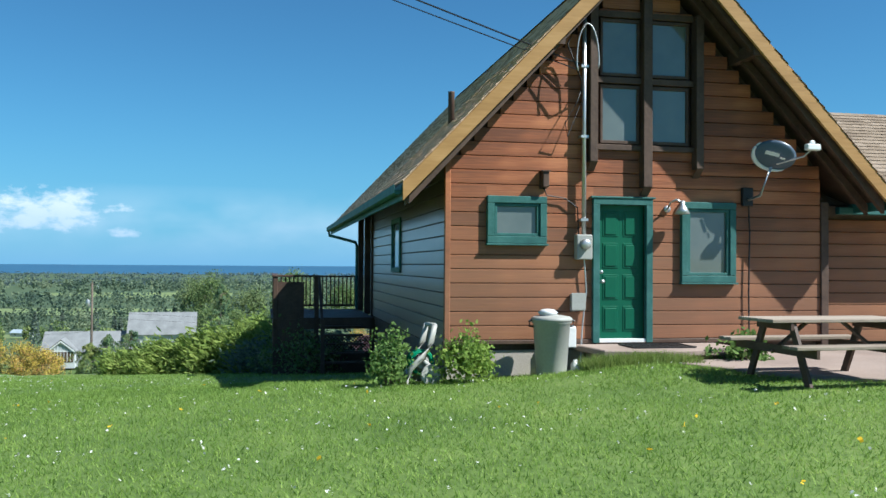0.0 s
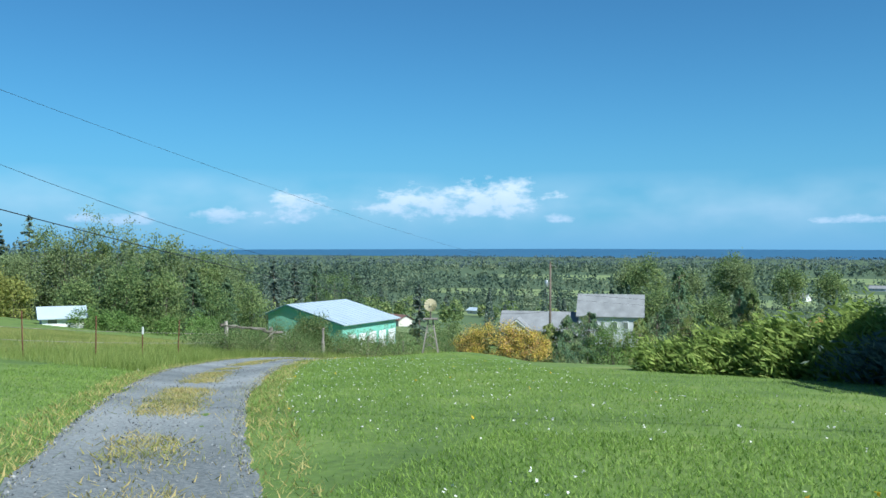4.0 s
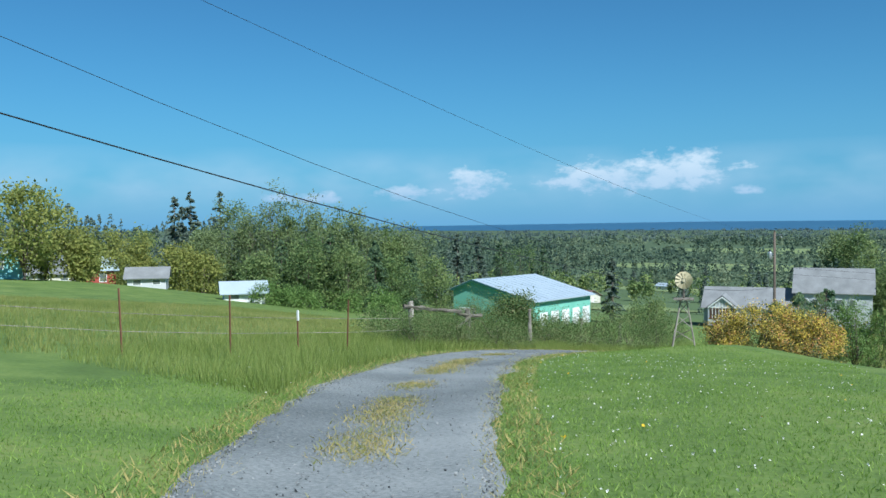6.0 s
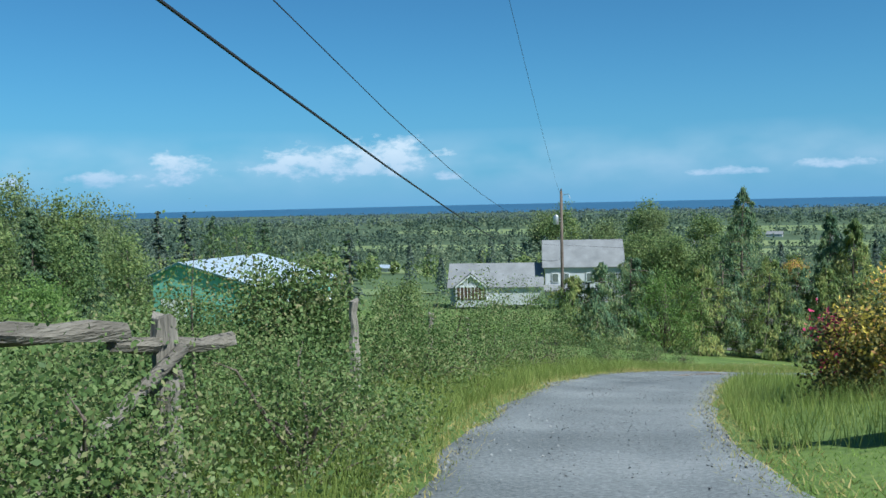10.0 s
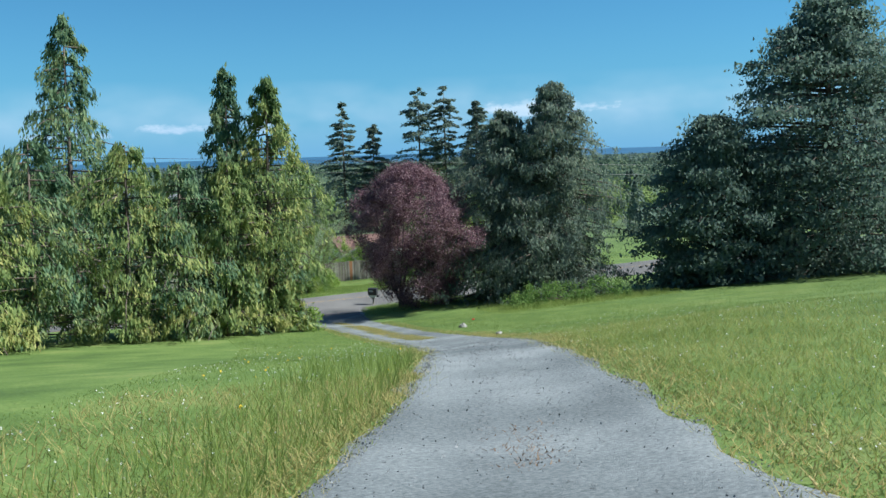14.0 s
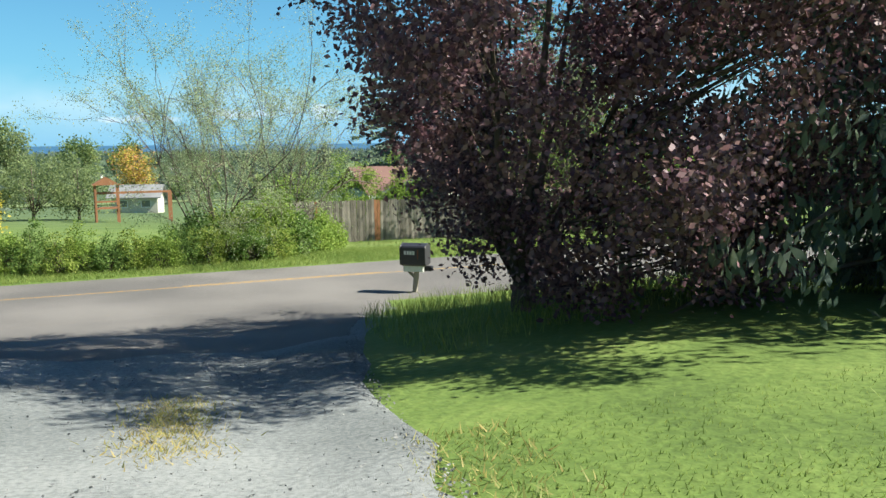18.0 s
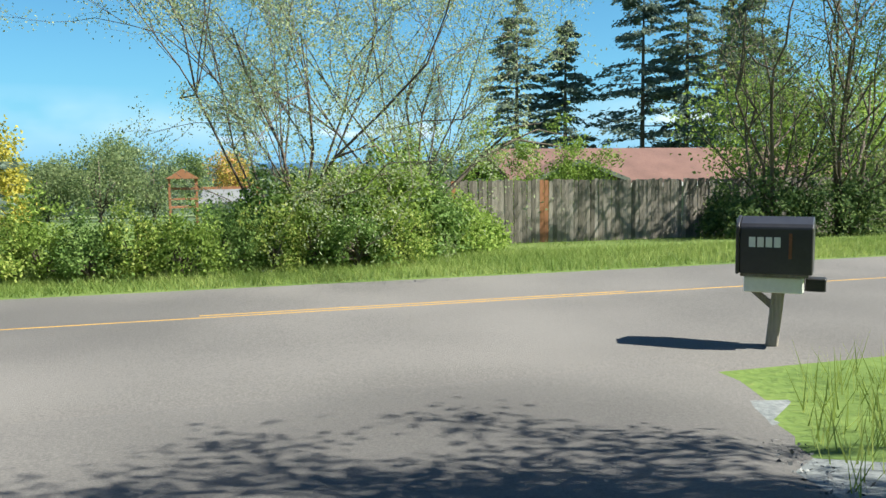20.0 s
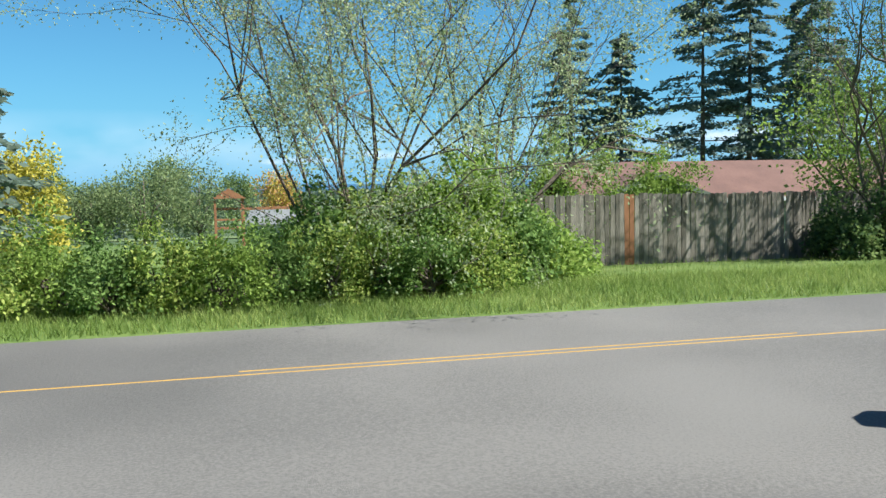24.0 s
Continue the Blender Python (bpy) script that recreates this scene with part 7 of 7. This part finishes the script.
for i in range(4):
    part("number_bar", B().box(-0.25 + i * 0.078, -0.226, 1.06, -0.19 + i * 0.078, -0.2195, 1.16), M_WHITE, box)
part("flag_arm", B().box(0.12, -0.236, 0.95, 0.15, -0.224, 1.2), M_RUST, box)
part("newspaper_box", B().box(0.27, -0.08, 0.62, 0.46, 0.10, 0.75), M_BLACK, mb, bevel=0.01)


def rock(x, y, s, seed):
    rng = np.random.default_rng(seed)
    bm = bmesh.new()
    bmesh.ops.create_icosphere(bm, subdivisions=2, radius=1)
    for v in bm.verts:
        n = noise.noise(v.co * 1.3 + Vector((seed, 0, 0)))
        v.co = Vector((v.co.x * s, v.co.y * s * 0.8, v.co.z * s * 0.62)) * (1 + 0.45 * n)
        v.co += Vector(rng.normal(size=3) * 0.03 * s)
    me = bpy.data.meshes.new("rock")
    bm.to_mesh(me)
    bm.free()
    me.materials.append(M_ROCK)
    ob = new("rock", me)
    ob.matrix_world = pose(x, y, gz(x, y) + s * 0.22, 0, 0, seed * 40)
    return tagged(ob, "pale grey field stone lying in the lawn", "rock", "stones by the drive")


rock(-13.8, 116.7, 0.24, 1)
rock(-15.77, 108.02, 0.17, 2)
mk = thing("marker_flower", pose(-12.1, 119.5, gz(-12.1, 119.5)), "single red poppy in the lawn", "flower")
M_REDP = mat("red_petal", [(0.55, 0.03, 0.03), (0.7, 0.06, 0.05)], 4, 20, 0.6, 0)
part("stem", B().tube([(0, 0, 0), (0.01, 0, 0.12)], 0.006, 5), L_GRASS, mk)
part("bloom", B().lathe([(0.02, 0.1), (0.06, 0.12), (0.07, 0.17), (0.045, 0.16), (0.0, 0.13)], 10), M_REDP, mk)

# ---- woods of the valley ----


def woods(name, spots, material, seed, quads, label, shape):
    """Far trees joined into one mesh; spots: (k, 4) of x, y, height, radius."""
    rng = np.random.default_rng(seed)
    k = len(spots)
    z0 = ground_z(spots[:, 0], spots[:, 1])
    c = np.repeat(np.column_stack([spots[:, :2], z0]), quads, 0)
    h, r = np.repeat(spots[:, 2:3], quads, 0), np.repeat(spots[:, 3:4], quads, 0)
    if shape == "cone":
        f = rng.uniform(0.03, 1, (k * quads, 1)) ** 0.9
        rad = r * (1 - f) ** 0.8 * rng.uniform(0.5, 1.05, f.shape) + 0.1
        th = rng.uniform(0, 2 * np.pi, f.shape)
        p = np.concatenate([rad * np.cos(th), rad * np.sin(th), f * h - 0.15 * rad], 1)
    else:
        d = ball(rng, k * quads, 0.4)
        ph = np.repeat(rng.uniform(0, 6, (k, 3)), quads, 0)
        d = d * (1 + 0.28 * np.sin(d[:, :1] * 5 + ph[:, :1]) * np.cos(d[:, 2:] * 5 + ph[:, 1:2]))
        p = np.concatenate([d[:, :2] * r, h * 0.52 + d[:, 2:] * h * 0.48], 1)
    dist = np.linalg.norm(c[:, :2] - np.array([-20, 40]), axis=1, keepdims=True)
    size = np.clip(dist * 0.0032, 0.4, 4.2)
    nrm = np.concatenate([p[:, :2] / r, (p[:, 2:] / h - 0.35) * 1.6], 1)
    lf = leaves(rng, c + p, size, wide=0.75, flat=unit(nrm) + rng.normal(size=nrm.shape) * 0.5)
    return tagged(new(name, quads_mesh(name, lf, material)), label, "woods", kind="stuff")


def scatter(rng, n, az0, az1, d0, d1, ox=-20, oy=40, power=0.6):
    a = np.radians(rng.uniform(az0, az1, n))
    d = d0 + (d1 - d0) * rng.uniform(0, 1, n) ** (1 / power)
    return np.column_stack([ox + d * np.sin(a), oy + d * np.cos(a)])


def clear_of(p, zones):
    keep = np.ones(len(p), bool)
    for x, y, r in zones:
        keep &= np.hypot(p[:, 0] - x, p[:, 1] - y) > r
    return p[keep]


wr_ = np.random.default_rng(50)
PASTURES = [(-128, 228, 24, 18), (-60, 385, 60, 34), (-196, 420, 44, 30), (20, 800, 130, 70), (-80, 640, 110, 60), (130, 560, 70, 46), (-270, 720, 130, 70), (-20, 1180, 240, 90), (230, 1050, 150, 80), (-330, 1150, 200, 90)]
CLEAR = [(-66, 186, 24), (-84, 122, 24), (-100, 190, 30), (-60, 150, 22), (-118, 205, 16), (-135, 255, 34), (-80, 260, 22), (-60, 380, 60), (-150, 420, 30), (20, 800, 80), (-70, 640, 90), (0, 175, 40), (25, 215, 30)] + [(x, y, (rx + ry) / 2) for x, y, rx, ry in PASTURES]


def with_size(rng, p, h0, h1, ratio):
    h = rng.uniform(h0, h1, len(p))
    return np.column_stack([p, h, h * ratio * rng.uniform(0.8, 1.2, len(p))])


# tree line along the west field: x, y, height
WEST_FIRS = [(-175, 125, 22.2), (-175, 129, 23.9), (-174, 136, 24.7), (-181, 131, 21.0), (-140, 178, 17.5), (-145, 193, 17.6), (-93, 166, 12.4)]
WEST_ALDERS = [(-164, 132, 24.0), (-158, 132, 21.9), (-154, 134, 24.5), (-151, 135, 22.4), (-145, 135, 23.5), (-138, 133, 22.7), (-132, 131, 22.0), (-127, 130, 23.2), (-125, 132, 21.4), (-123, 135, 21.1), (-123, 140, 17.5), (-126, 148, 16.9), (-162, 109, 12.6), (-158, 119, 15.3), (-160, 123, 17.7)]
WEST_SPRING = [(-119, 66, 12.8), (-124, 71, 11.3), (-128, 78, 8.2), (-148, 94, 9.7), (-150, 100, 10.2), (-142, 103, 9.7), (-122, 75, 5.8), (-140, 107, 8.8)]
WEST_LOW = [(-98, 85, 6.3), (-100, 90, 7.5), (-96, 91, 8.4), (-94, 93, 8.9), (-91, 93, 8.4), (-90, 97, 8.7), (-90, 100, 8.2), (-92, 106, 8.9), (-94, 114, 9.4), (-126, 176, 15.1), (-125, 182, 15.9), (-118, 181, 14.0), (-72, 138, 9.5)]
for i, (x, y, h) in enumerate(WEST_FIRS):
    conifer("fir_tree", x, y, h, h * 0.17, L_FIR, "ragged dark fir rising from the tree line", 380 + i, 16, 6, 26, 0.82, 0.25, bare=0.12, trunk=0.3, group="tree line", power=0.7, wide=0.45, loose=1.2)
for i, (x, y, h) in enumerate(WEST_ALDERS):
    broadleaf("alder_tree", x, y, h, h * (0.15 + 0.035 * (i % 3)), L_AIRY if i % 3 else L_FOREST, "tall airy alder in the tree line beyond the field", 400 + i, 85, 62, 0.4, 0.2, 0.1, group="tree line", spread=0.8, arms=20)
for i, (x, y, h) in enumerate(WEST_SPRING):
    broadleaf("cottonwood_tree", x, y, h, h * 0.34, L_SPRING, "yellow-green spring tree by the field houses", 420 + i, 90, 44, 0.42, 0.16, 0.05, group="spring trees", spread=0.6)
for i, (x, y, h) in enumerate(WEST_LOW):
    if i % 2:
        conifer("fir_tree", x, y, h * 1.08, h * 0.32, L_HEMLOCK, "bushy green hemlock at the field's edge", 440 + i, 22, 9, 30, 0.34, 0.4, bare=0.02, weep=0.15, trunk=0.16, group="field edge trees", power=0.75, wide=0.42, loose=1.3)
    else:
        broadleaf("thicket_tree", x, y, h, h * 0.34, L_DKGREEN if i % 4 else L_FOREST, "dense dark green tree at the field's edge", 440 + i, 110, 60, 0.28, 0.14, 0.0, group="field edge trees", spread=0.5)
for i, (x, y, h) in enumerate([(-92, 81, 2.9), (-89, 82, 2.6), (-87.5, 83, 2.5), (-77, 85, 3.6), (-86, 88, 2.4), (-82, 90, 2.2)]):
    bush("thicket_bush", x, y, 2.2, 1.8, h, L_GREEN, "low green thicket at the field's edge", 460 + i, 50, 50, 0.2, group="field edge thicket", spread=0.35)
# valley
pm = clear_of(scatter(wr_, 620, -66, 60, 165, 420), CLEAR)
pm = pm[(pm[:, 1] > 175) | (pm[:, 0] < -105)]
pm = pm[~((pm[:, 0] > -45) & (pm[:, 1] < 215) & (pm[:, 0] < 45))]
pm = pm[~((pm[:, 0] > -75) & (pm[:, 0] < 30) & (pm[:, 1] < 300))]
half = len(pm) // 3
woods("valley_firs", with_size(wr_, pm[:half], 8, 14, 0.2), L_FIR, 55, 380, "dark firs down in the valley", "cone")
woods("valley_trees", with_size(wr_, pm[half:], 5, 11, 0.36), L_FOREST, 56, 300, "leafy trees down in the valley", "round")
def wooded(n, d0, d1, power, floor):
    """Scattered trees with clearings left open by a slow noise."""
    p = clear_of(scatter(wr_, n, -70, 75, d0, d1, power=power), CLEAR)
    return p[np.array([noise.noise(Vector((x * 0.006, y * 0.004, 3))) for x, y in p]) > floor]


pn = wooded(2600, 400, 760, 0.75, -0.26)
cut_ = len(pn) // 2
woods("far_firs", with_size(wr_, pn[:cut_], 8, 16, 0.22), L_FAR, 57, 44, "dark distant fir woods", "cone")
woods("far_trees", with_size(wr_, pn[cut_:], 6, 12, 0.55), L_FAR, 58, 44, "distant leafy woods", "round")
pf = wooded(8600, 700, 1700, 0.8, -0.3)
cut_ = len(pf) // 3
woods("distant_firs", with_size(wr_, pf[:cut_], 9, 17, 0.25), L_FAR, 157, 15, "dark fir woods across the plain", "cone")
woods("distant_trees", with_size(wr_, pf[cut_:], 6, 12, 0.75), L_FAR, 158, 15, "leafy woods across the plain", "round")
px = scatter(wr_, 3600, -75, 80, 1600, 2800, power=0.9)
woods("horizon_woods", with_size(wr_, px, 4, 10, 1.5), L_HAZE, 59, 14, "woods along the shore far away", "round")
# rising wooded ground to the west
ph = scatter(wr_, 300, -72, -46, 215, 480)
woods("hillside_firs", with_size(wr_, ph, 15, 23, 0.2), L_FIR, 60, 190, "dark fir woods on the western rise", "cone")

# open pastures among the woods: x, y, half widths
M_PASTURE = mat("pasture", [(0.10, 0.15, 0.06), (0.15, 0.20, 0.08), (0.21, 0.24, 0.10)], 0.05, 0.6, 0.95, 0, broad=0.5, broad_scale=0.02)
for x, y, rx, ry in PASTURES:
    pb = B()
    ring = [(x + rx * math.cos(a) * (1 + 0.12 * math.sin(3 * a)), y + ry * math.sin(a)) for a in np.linspace(0, 2 * math.pi, 33)[:-1]]
    for k in range(32):
        p, q = ring[k], ring[(k + 1) % 32]
        pm_, qm_ = ((p[0] + x) / 2, (p[1] + y) / 2), ((q[0] + x) / 2, (q[1] + y) / 2)
        lift = lambda e: (e[0], e[1], gz(*e) + 0.25)
        pb.face(lift((x, y)), lift(pm_), lift(qm_))
        pb.face(lift(pm_), lift(p), lift(q), lift(qm_))
    solo("pasture", pb, M_PASTURE, "pale open pasture among distant woods", "field", kind="structure")

# the strait
sea = B().face((-4700, 2700, -29.4), (4700, 2700, -29.4), (4700, 4790, -4), (-4700, 4790, -4))
M_SEA = mat("sea", [(0.022, 0.08, 0.15), (0.034, 0.108, 0.19)], 0.004, 0.05, 0.5, 0, spec=0.5)
solo("strait", sea, M_SEA, "deep blue sea strait on the horizon", "water", kind="structure")

# ---- grass ----


def blades(rng, p, h, w, lean=0.5):
    k = len(p)
    z = ground_z(p[:, 0], p[:, 1])
    base = np.column_stack([p, z - 0.01])
    th = rng.uniform(0, 2 * np.pi, k)
    side = np.column_stack([np.cos(th), np.sin(th), np.zeros(k)])
    hh = (h * rng.uniform(0.5, 1.3, k))[:, None]
    tip = base + np.array([0, 0, 1]) * hh + np.column_stack([rng.normal(size=k), rng.normal(size=k), -0.2 * np.abs(rng.normal(size=k))]) * lean * hh
    ww = (w * rng.uniform(0.6, 1.4, k))[:, None]
    return np.stack([base - side * ww, base + side * ww, tip], 1)


YL, XL = np.array([p[1] for p in EDGE_L]), np.array([p[0] for p in EDGE_L])
YR, XR = np.array([p[1] for p in EDGE_R]), np.array([p[0] for p in EDGE_R])


def off_drive(p, margin=0.0):
    xl, xr = np.interp(p[:, 1], YL, XL), np.interp(p[:, 1], YR, XR)
    on = (p[:, 0] > xl - margin) & (p[:, 0] < xr + margin) & (p[:, 1] < 144)
    q = -(p[:, 0] - ROAD0[0]) * RDIR[1] + (p[:, 1] - ROAD0[1]) * RDIR[0]
    on |= (q > -4.7 - margin) & (q < 3.2 + margin)
    u = (p[:, 0] + 0.035) * math.cos(radians(11)) + (p[:, 1] - 13.75) * math.sin(radians(11))
    v = -(p[:, 0] + 0.035) * math.sin(radians(11)) + (p[:, 1] - 13.75) * math.cos(radians(11))
    on |= (u > -0.1) & (v > -0.1) & (u < 14) & (v < 17)
    on |= (u > 2.0) & (u < 14) & (v > -1.3 - np.clip(u - 3.1, 0, 4) * 1.25) & (v <= 0)
    return p[~on]


gr = np.random.default_rng(90)


def side_points(n, y0, y1, o0, o1, left):
    """Points beside the drive, at o0 to o1 metres from its edge."""
    y = gr.uniform(y0, y1, n)
    o = gr.uniform(0, 1, n) ** 1.3 * (o1 - o0) + o0
    x = np.interp(y, YL, XL) - o if left else np.interp(y, YR, XR) + o
    return np.column_stack([x, y])


def patch(n, x0, x1, y0, y1):
    return np.column_stack([gr.uniform(x0, x1, n), gr.uniform(y0, y1, n)])


def turf(name, pts, h, w, material, label, lean=0.5, margin=0.0):
    pts = off_drive(pts, margin)
    return tagged(new(name, quads_mesh(name, blades(gr, pts, h, w, lean), material, 3)), label, "grass", kind="stuff")


near = [patch(230000, -9, 9, 2.4, 15), patch(70000, -26, 2, 12, 31), side_points(80000, 14, 46, 0.0, 9, False), side_points(40000, 8, 40, 0.0, 4, True)]
turf("house_lawn", np.concatenate(near), 0.055, 0.0065, L_LAWN, "lush mown lawn round the chalet", 0.55)
lawn = [side_points(110000, 66, 128, 0.1, 12, False), side_points(75000, 72, 124, 0.1, 6, True), patch(75000, -14, 12, 104, 126)]
turf("lawn_grass", np.concatenate(lawn), 0.05, 0.0065, L_GRASS, "short mown lawn grass")
tall = [side_points(52000, 24, 76, 0.4, 7, True), side_points(5000, 74, 96, 0.3, 2.5, True), side_points(6000, 46, 66, 0.2, 3.0, False), patch(9000, -13.6, -4, 132, 143), patch(6000, -9, 3, 122, 127)]
turf("tall_grass", np.concatenate(tall), 0.40, 0.0062, L_TALL, "tall unmown meadow grass", 0.3)
mg = np.column_stack([np.interp(gy_ := gr.normal(90, 7.0, 30000), YR, XR) + 0.6 + np.abs(gr.normal(0, 4.5, 30000)), gy_])
turf("rough_grass", mg, 0.15, 0.006, L_MEADOW, "longer seeding grass at the lawn's edge", 0.6)
turf("meadow_grass", patch(120000, -75, -31, 18, 62), 0.24, 0.009, L_MEADOW, "tall seeding meadow grass", 0.3)
vs, vo = gr.uniform(-24, 34, 130000), gr.uniform(3.1, 8.0, 130000)
vp = ROAD0 + vs[:, None] * RDIR + vo[:, None] * np.array([-RDIR[1], RDIR[0]])
vo2 = gr.uniform(8, 16.5, 16000)
vp2 = ROAD0 + gr.uniform(-20, 45, 16000)[:, None] * RDIR + vo2[:, None] * np.array([-RDIR[1], RDIR[0]])
turf("verge_grass", np.concatenate([vp, vp2]), 0.17, 0.007, L_VERGE, "rough grass on the road verge", 0.45, -0.15)
tu, tv = gr.uniform(1.7, 3.4, 5000), -1.22 - 0.12 * np.abs(gr.normal(size=5000)) - 0.25 * np.abs(gr.uniform(1.7, 3.4, 5000) - 2.6)
tp = np.column_stack([-0.035 + tu * math.cos(radians(11)) - tv * math.sin(radians(11)), 13.75 + tu * math.sin(radians(11)) + tv * math.cos(radians(11))])
tagged(new("stoop_grass", quads_mesh("stoop_grass", blades(gr, tp, 0.2, 0.007, 0.4), L_GRASS, 3)), "unmown grass along the stoop", "grass", kind="stuff")
# dry grass on the crown and edges of the drive
ce = (EL + ER) / 2
ci = gr.uniform(14, GRADE - 12, 120000)
cx_, cy_ = [np.interp(ci, np.arange(GRADE), ce[:, k]) for k in (0, 1)]
keep = (np.sin(ci * 1.9) + np.sin(ci * 0.77 + 2.1) > -0.3 + 0.4 * gr.normal(size=len(ci))) & ((cy_ < 38) | (cy_ > 111))
cp = np.column_stack([cx_, cy_])[keep]
cp = cp + gr.normal(size=cp.shape) * 0.2
di = gr.uniform(0, 1, 26000) ** 0.8
dy = 111.5 + 15 * di
dense = np.column_stack([(np.interp(dy, YL, XL) + np.interp(dy, YR, XR)) / 2 - 0.1, dy]) + np.column_stack([gr.normal(size=26000) * 0.27, 0 * dy])
dense = dense[np.sin(dy * 1.7) + np.sin(dy * 4.1 + 1) + 0.8 * gr.normal(size=26000) > -0.5]
cp = np.concatenate([cp, dense])
cz = blades(gr, cp, 0.06, 0.008, 0.9)
cz[:, :, 2] += 0.05
tagged(new("crown_grass", quads_mesh("crown_grass", cz, L_STRAW, 3)), "dry yellow grass between the wheel tracks", "grass", kind="stuff")
eg = np.concatenate([side_points(30000, 8, 128, -0.35, 0.7, True), side_points(30000, 8, 128, -0.35, 0.7, False), side_points(14000, 66, 92, -0.1, 1.6, True), side_points(9000, 80, 112, 0.0, 1.1, False)])
tagged(new("edge_grass", quads_mesh("edge_grass", blades(gr, eg, 0.09, 0.009, 0.8), L_DRY, 3)), "dry yellowed grass along the gravel", "grass", kind="stuff")
turf("straw_grass", side_points(13000, 66, 92, 0.0, 5.0, True), 0.2, 0.007, L_STRAW, "dry seeding grass beside the drive", 0.7)
bi = gr.uniform(66, 86, 5200)
bp = np.column_stack([(np.interp(bi, YL, XL) + np.interp(bi, YR, XR)) / 2, bi]) + gr.normal(size=(5200, 2)) * 0.16
bp = bp[np.sin(bi * 2.1) + np.sin(bi * 0.8 + 1) + 0.6 * gr.normal(size=5200) > -0.2]
bz = blades(gr, bp, 0.045, 0.012, 1.3)
bz[:, :, 2] += 0.05
L_DEAD = leafmat("dead_weed", [(0.13, 0.085, 0.06), (0.22, 0.15, 0.10), (0.30, 0.22, 0.15)], trans=0.2)
tagged(new("dead_weeds", quads_mesh("dead_weeds", bz, L_DEAD, 3)), "brown dead weeds on the crown of the drive", "grass", kind="stuff")
# loose stones, swept out of the wheel tracks onto the crown and the edges
ns_ = 110000
lane = gr.integers(0, 10, ns_)
sp = np.where(lane < 4, gr.normal(0.5, 0.075, ns_), np.where(lane < 6, 0.02 + np.abs(gr.normal(0, 0.06, ns_)), np.where(lane < 8, 0.98 - np.abs(gr.normal(0, 0.06, ns_)), gr.uniform(0, 1, ns_))))
si = gr.uniform(4, GRADE - 3, ns_)
ends = [np.column_stack([np.interp(si, np.arange(GRADE), e[:, k]) for k in (0, 1)]) for e in (EL, ER)]
st = ends[0] * (1 - sp[:, None]) + ends[1] * sp[:, None]
st = st[(np.sin(si * 2.3) + np.sin(si * 0.9 + 1.0) + 0.9 * gr.normal(size=ns_) > -1.0)]
sc = np.column_stack([st, ground_z(st[:, 0], st[:, 1]) + 0.05])
tagged(new("loose_gravel", quads_mesh("loose_gravel", leaves(gr, sc, 0.02 * gr.uniform(0.5, 1.5, (len(sc), 1)), wide=0.85, axis=np.tile([1.0, 0, 0], (len(sc), 1)), flat=np.tile([0, 0, 1.0], (len(sc), 1)), jitter=0.9), M_PEBBLE)), "loose grey stones on the drive", "gravel", kind="stuff")
# daisies and dandelions
M_DAISY = leafmat("daisy_petal", [(0.7, 0.7, 0.66), (0.8, 0.8, 0.76)])
M_DANDY = leafmat("dandelion_petal", [(0.75, 0.48, 0.02), (0.85, 0.58, 0.04)])


def flowers(name, pts, h, s, material, label):
    pts = off_drive(pts, 0.1)
    c = np.column_stack([pts, ground_z(pts[:, 0], pts[:, 1]) + h])
    lf = np.concatenate([leaves(gr, c + gr.normal(size=c.shape) * 0.008, s, wide=0.9, axis=np.tile([1.0, 0, 0], (len(c), 1)), flat=np.tile([0, 0, 1.0], (len(c), 1)), jitter=0.8) for k in range(2)])
    tagged(new(name, quads_mesh(name, lf, material)), label, "flowers", kind="stuff")


flowers("daisies", np.concatenate([patch(500, -9, 6, 4, 13), side_points(900, 14, 40, 0.5, 9, False), side_points(900, 78, 112, 0.5, 6, True), side_points(700, 80, 112, 0.5, 10, False), side_points(260, 24, 60, 0.5, 4, True)]), 0.045, 0.024, M_DAISY, "scattered white daisies in the lawn")
flowers("dandelions", np.concatenate([patch(30, -9, 6, 3, 13), side_points(30, 14, 40, 0.5, 9, False), side_points(40, 76, 112, 0.5, 6, True)]), 0.06, 0.045, M_DANDY, "scattered yellow dandelions in the lawn")
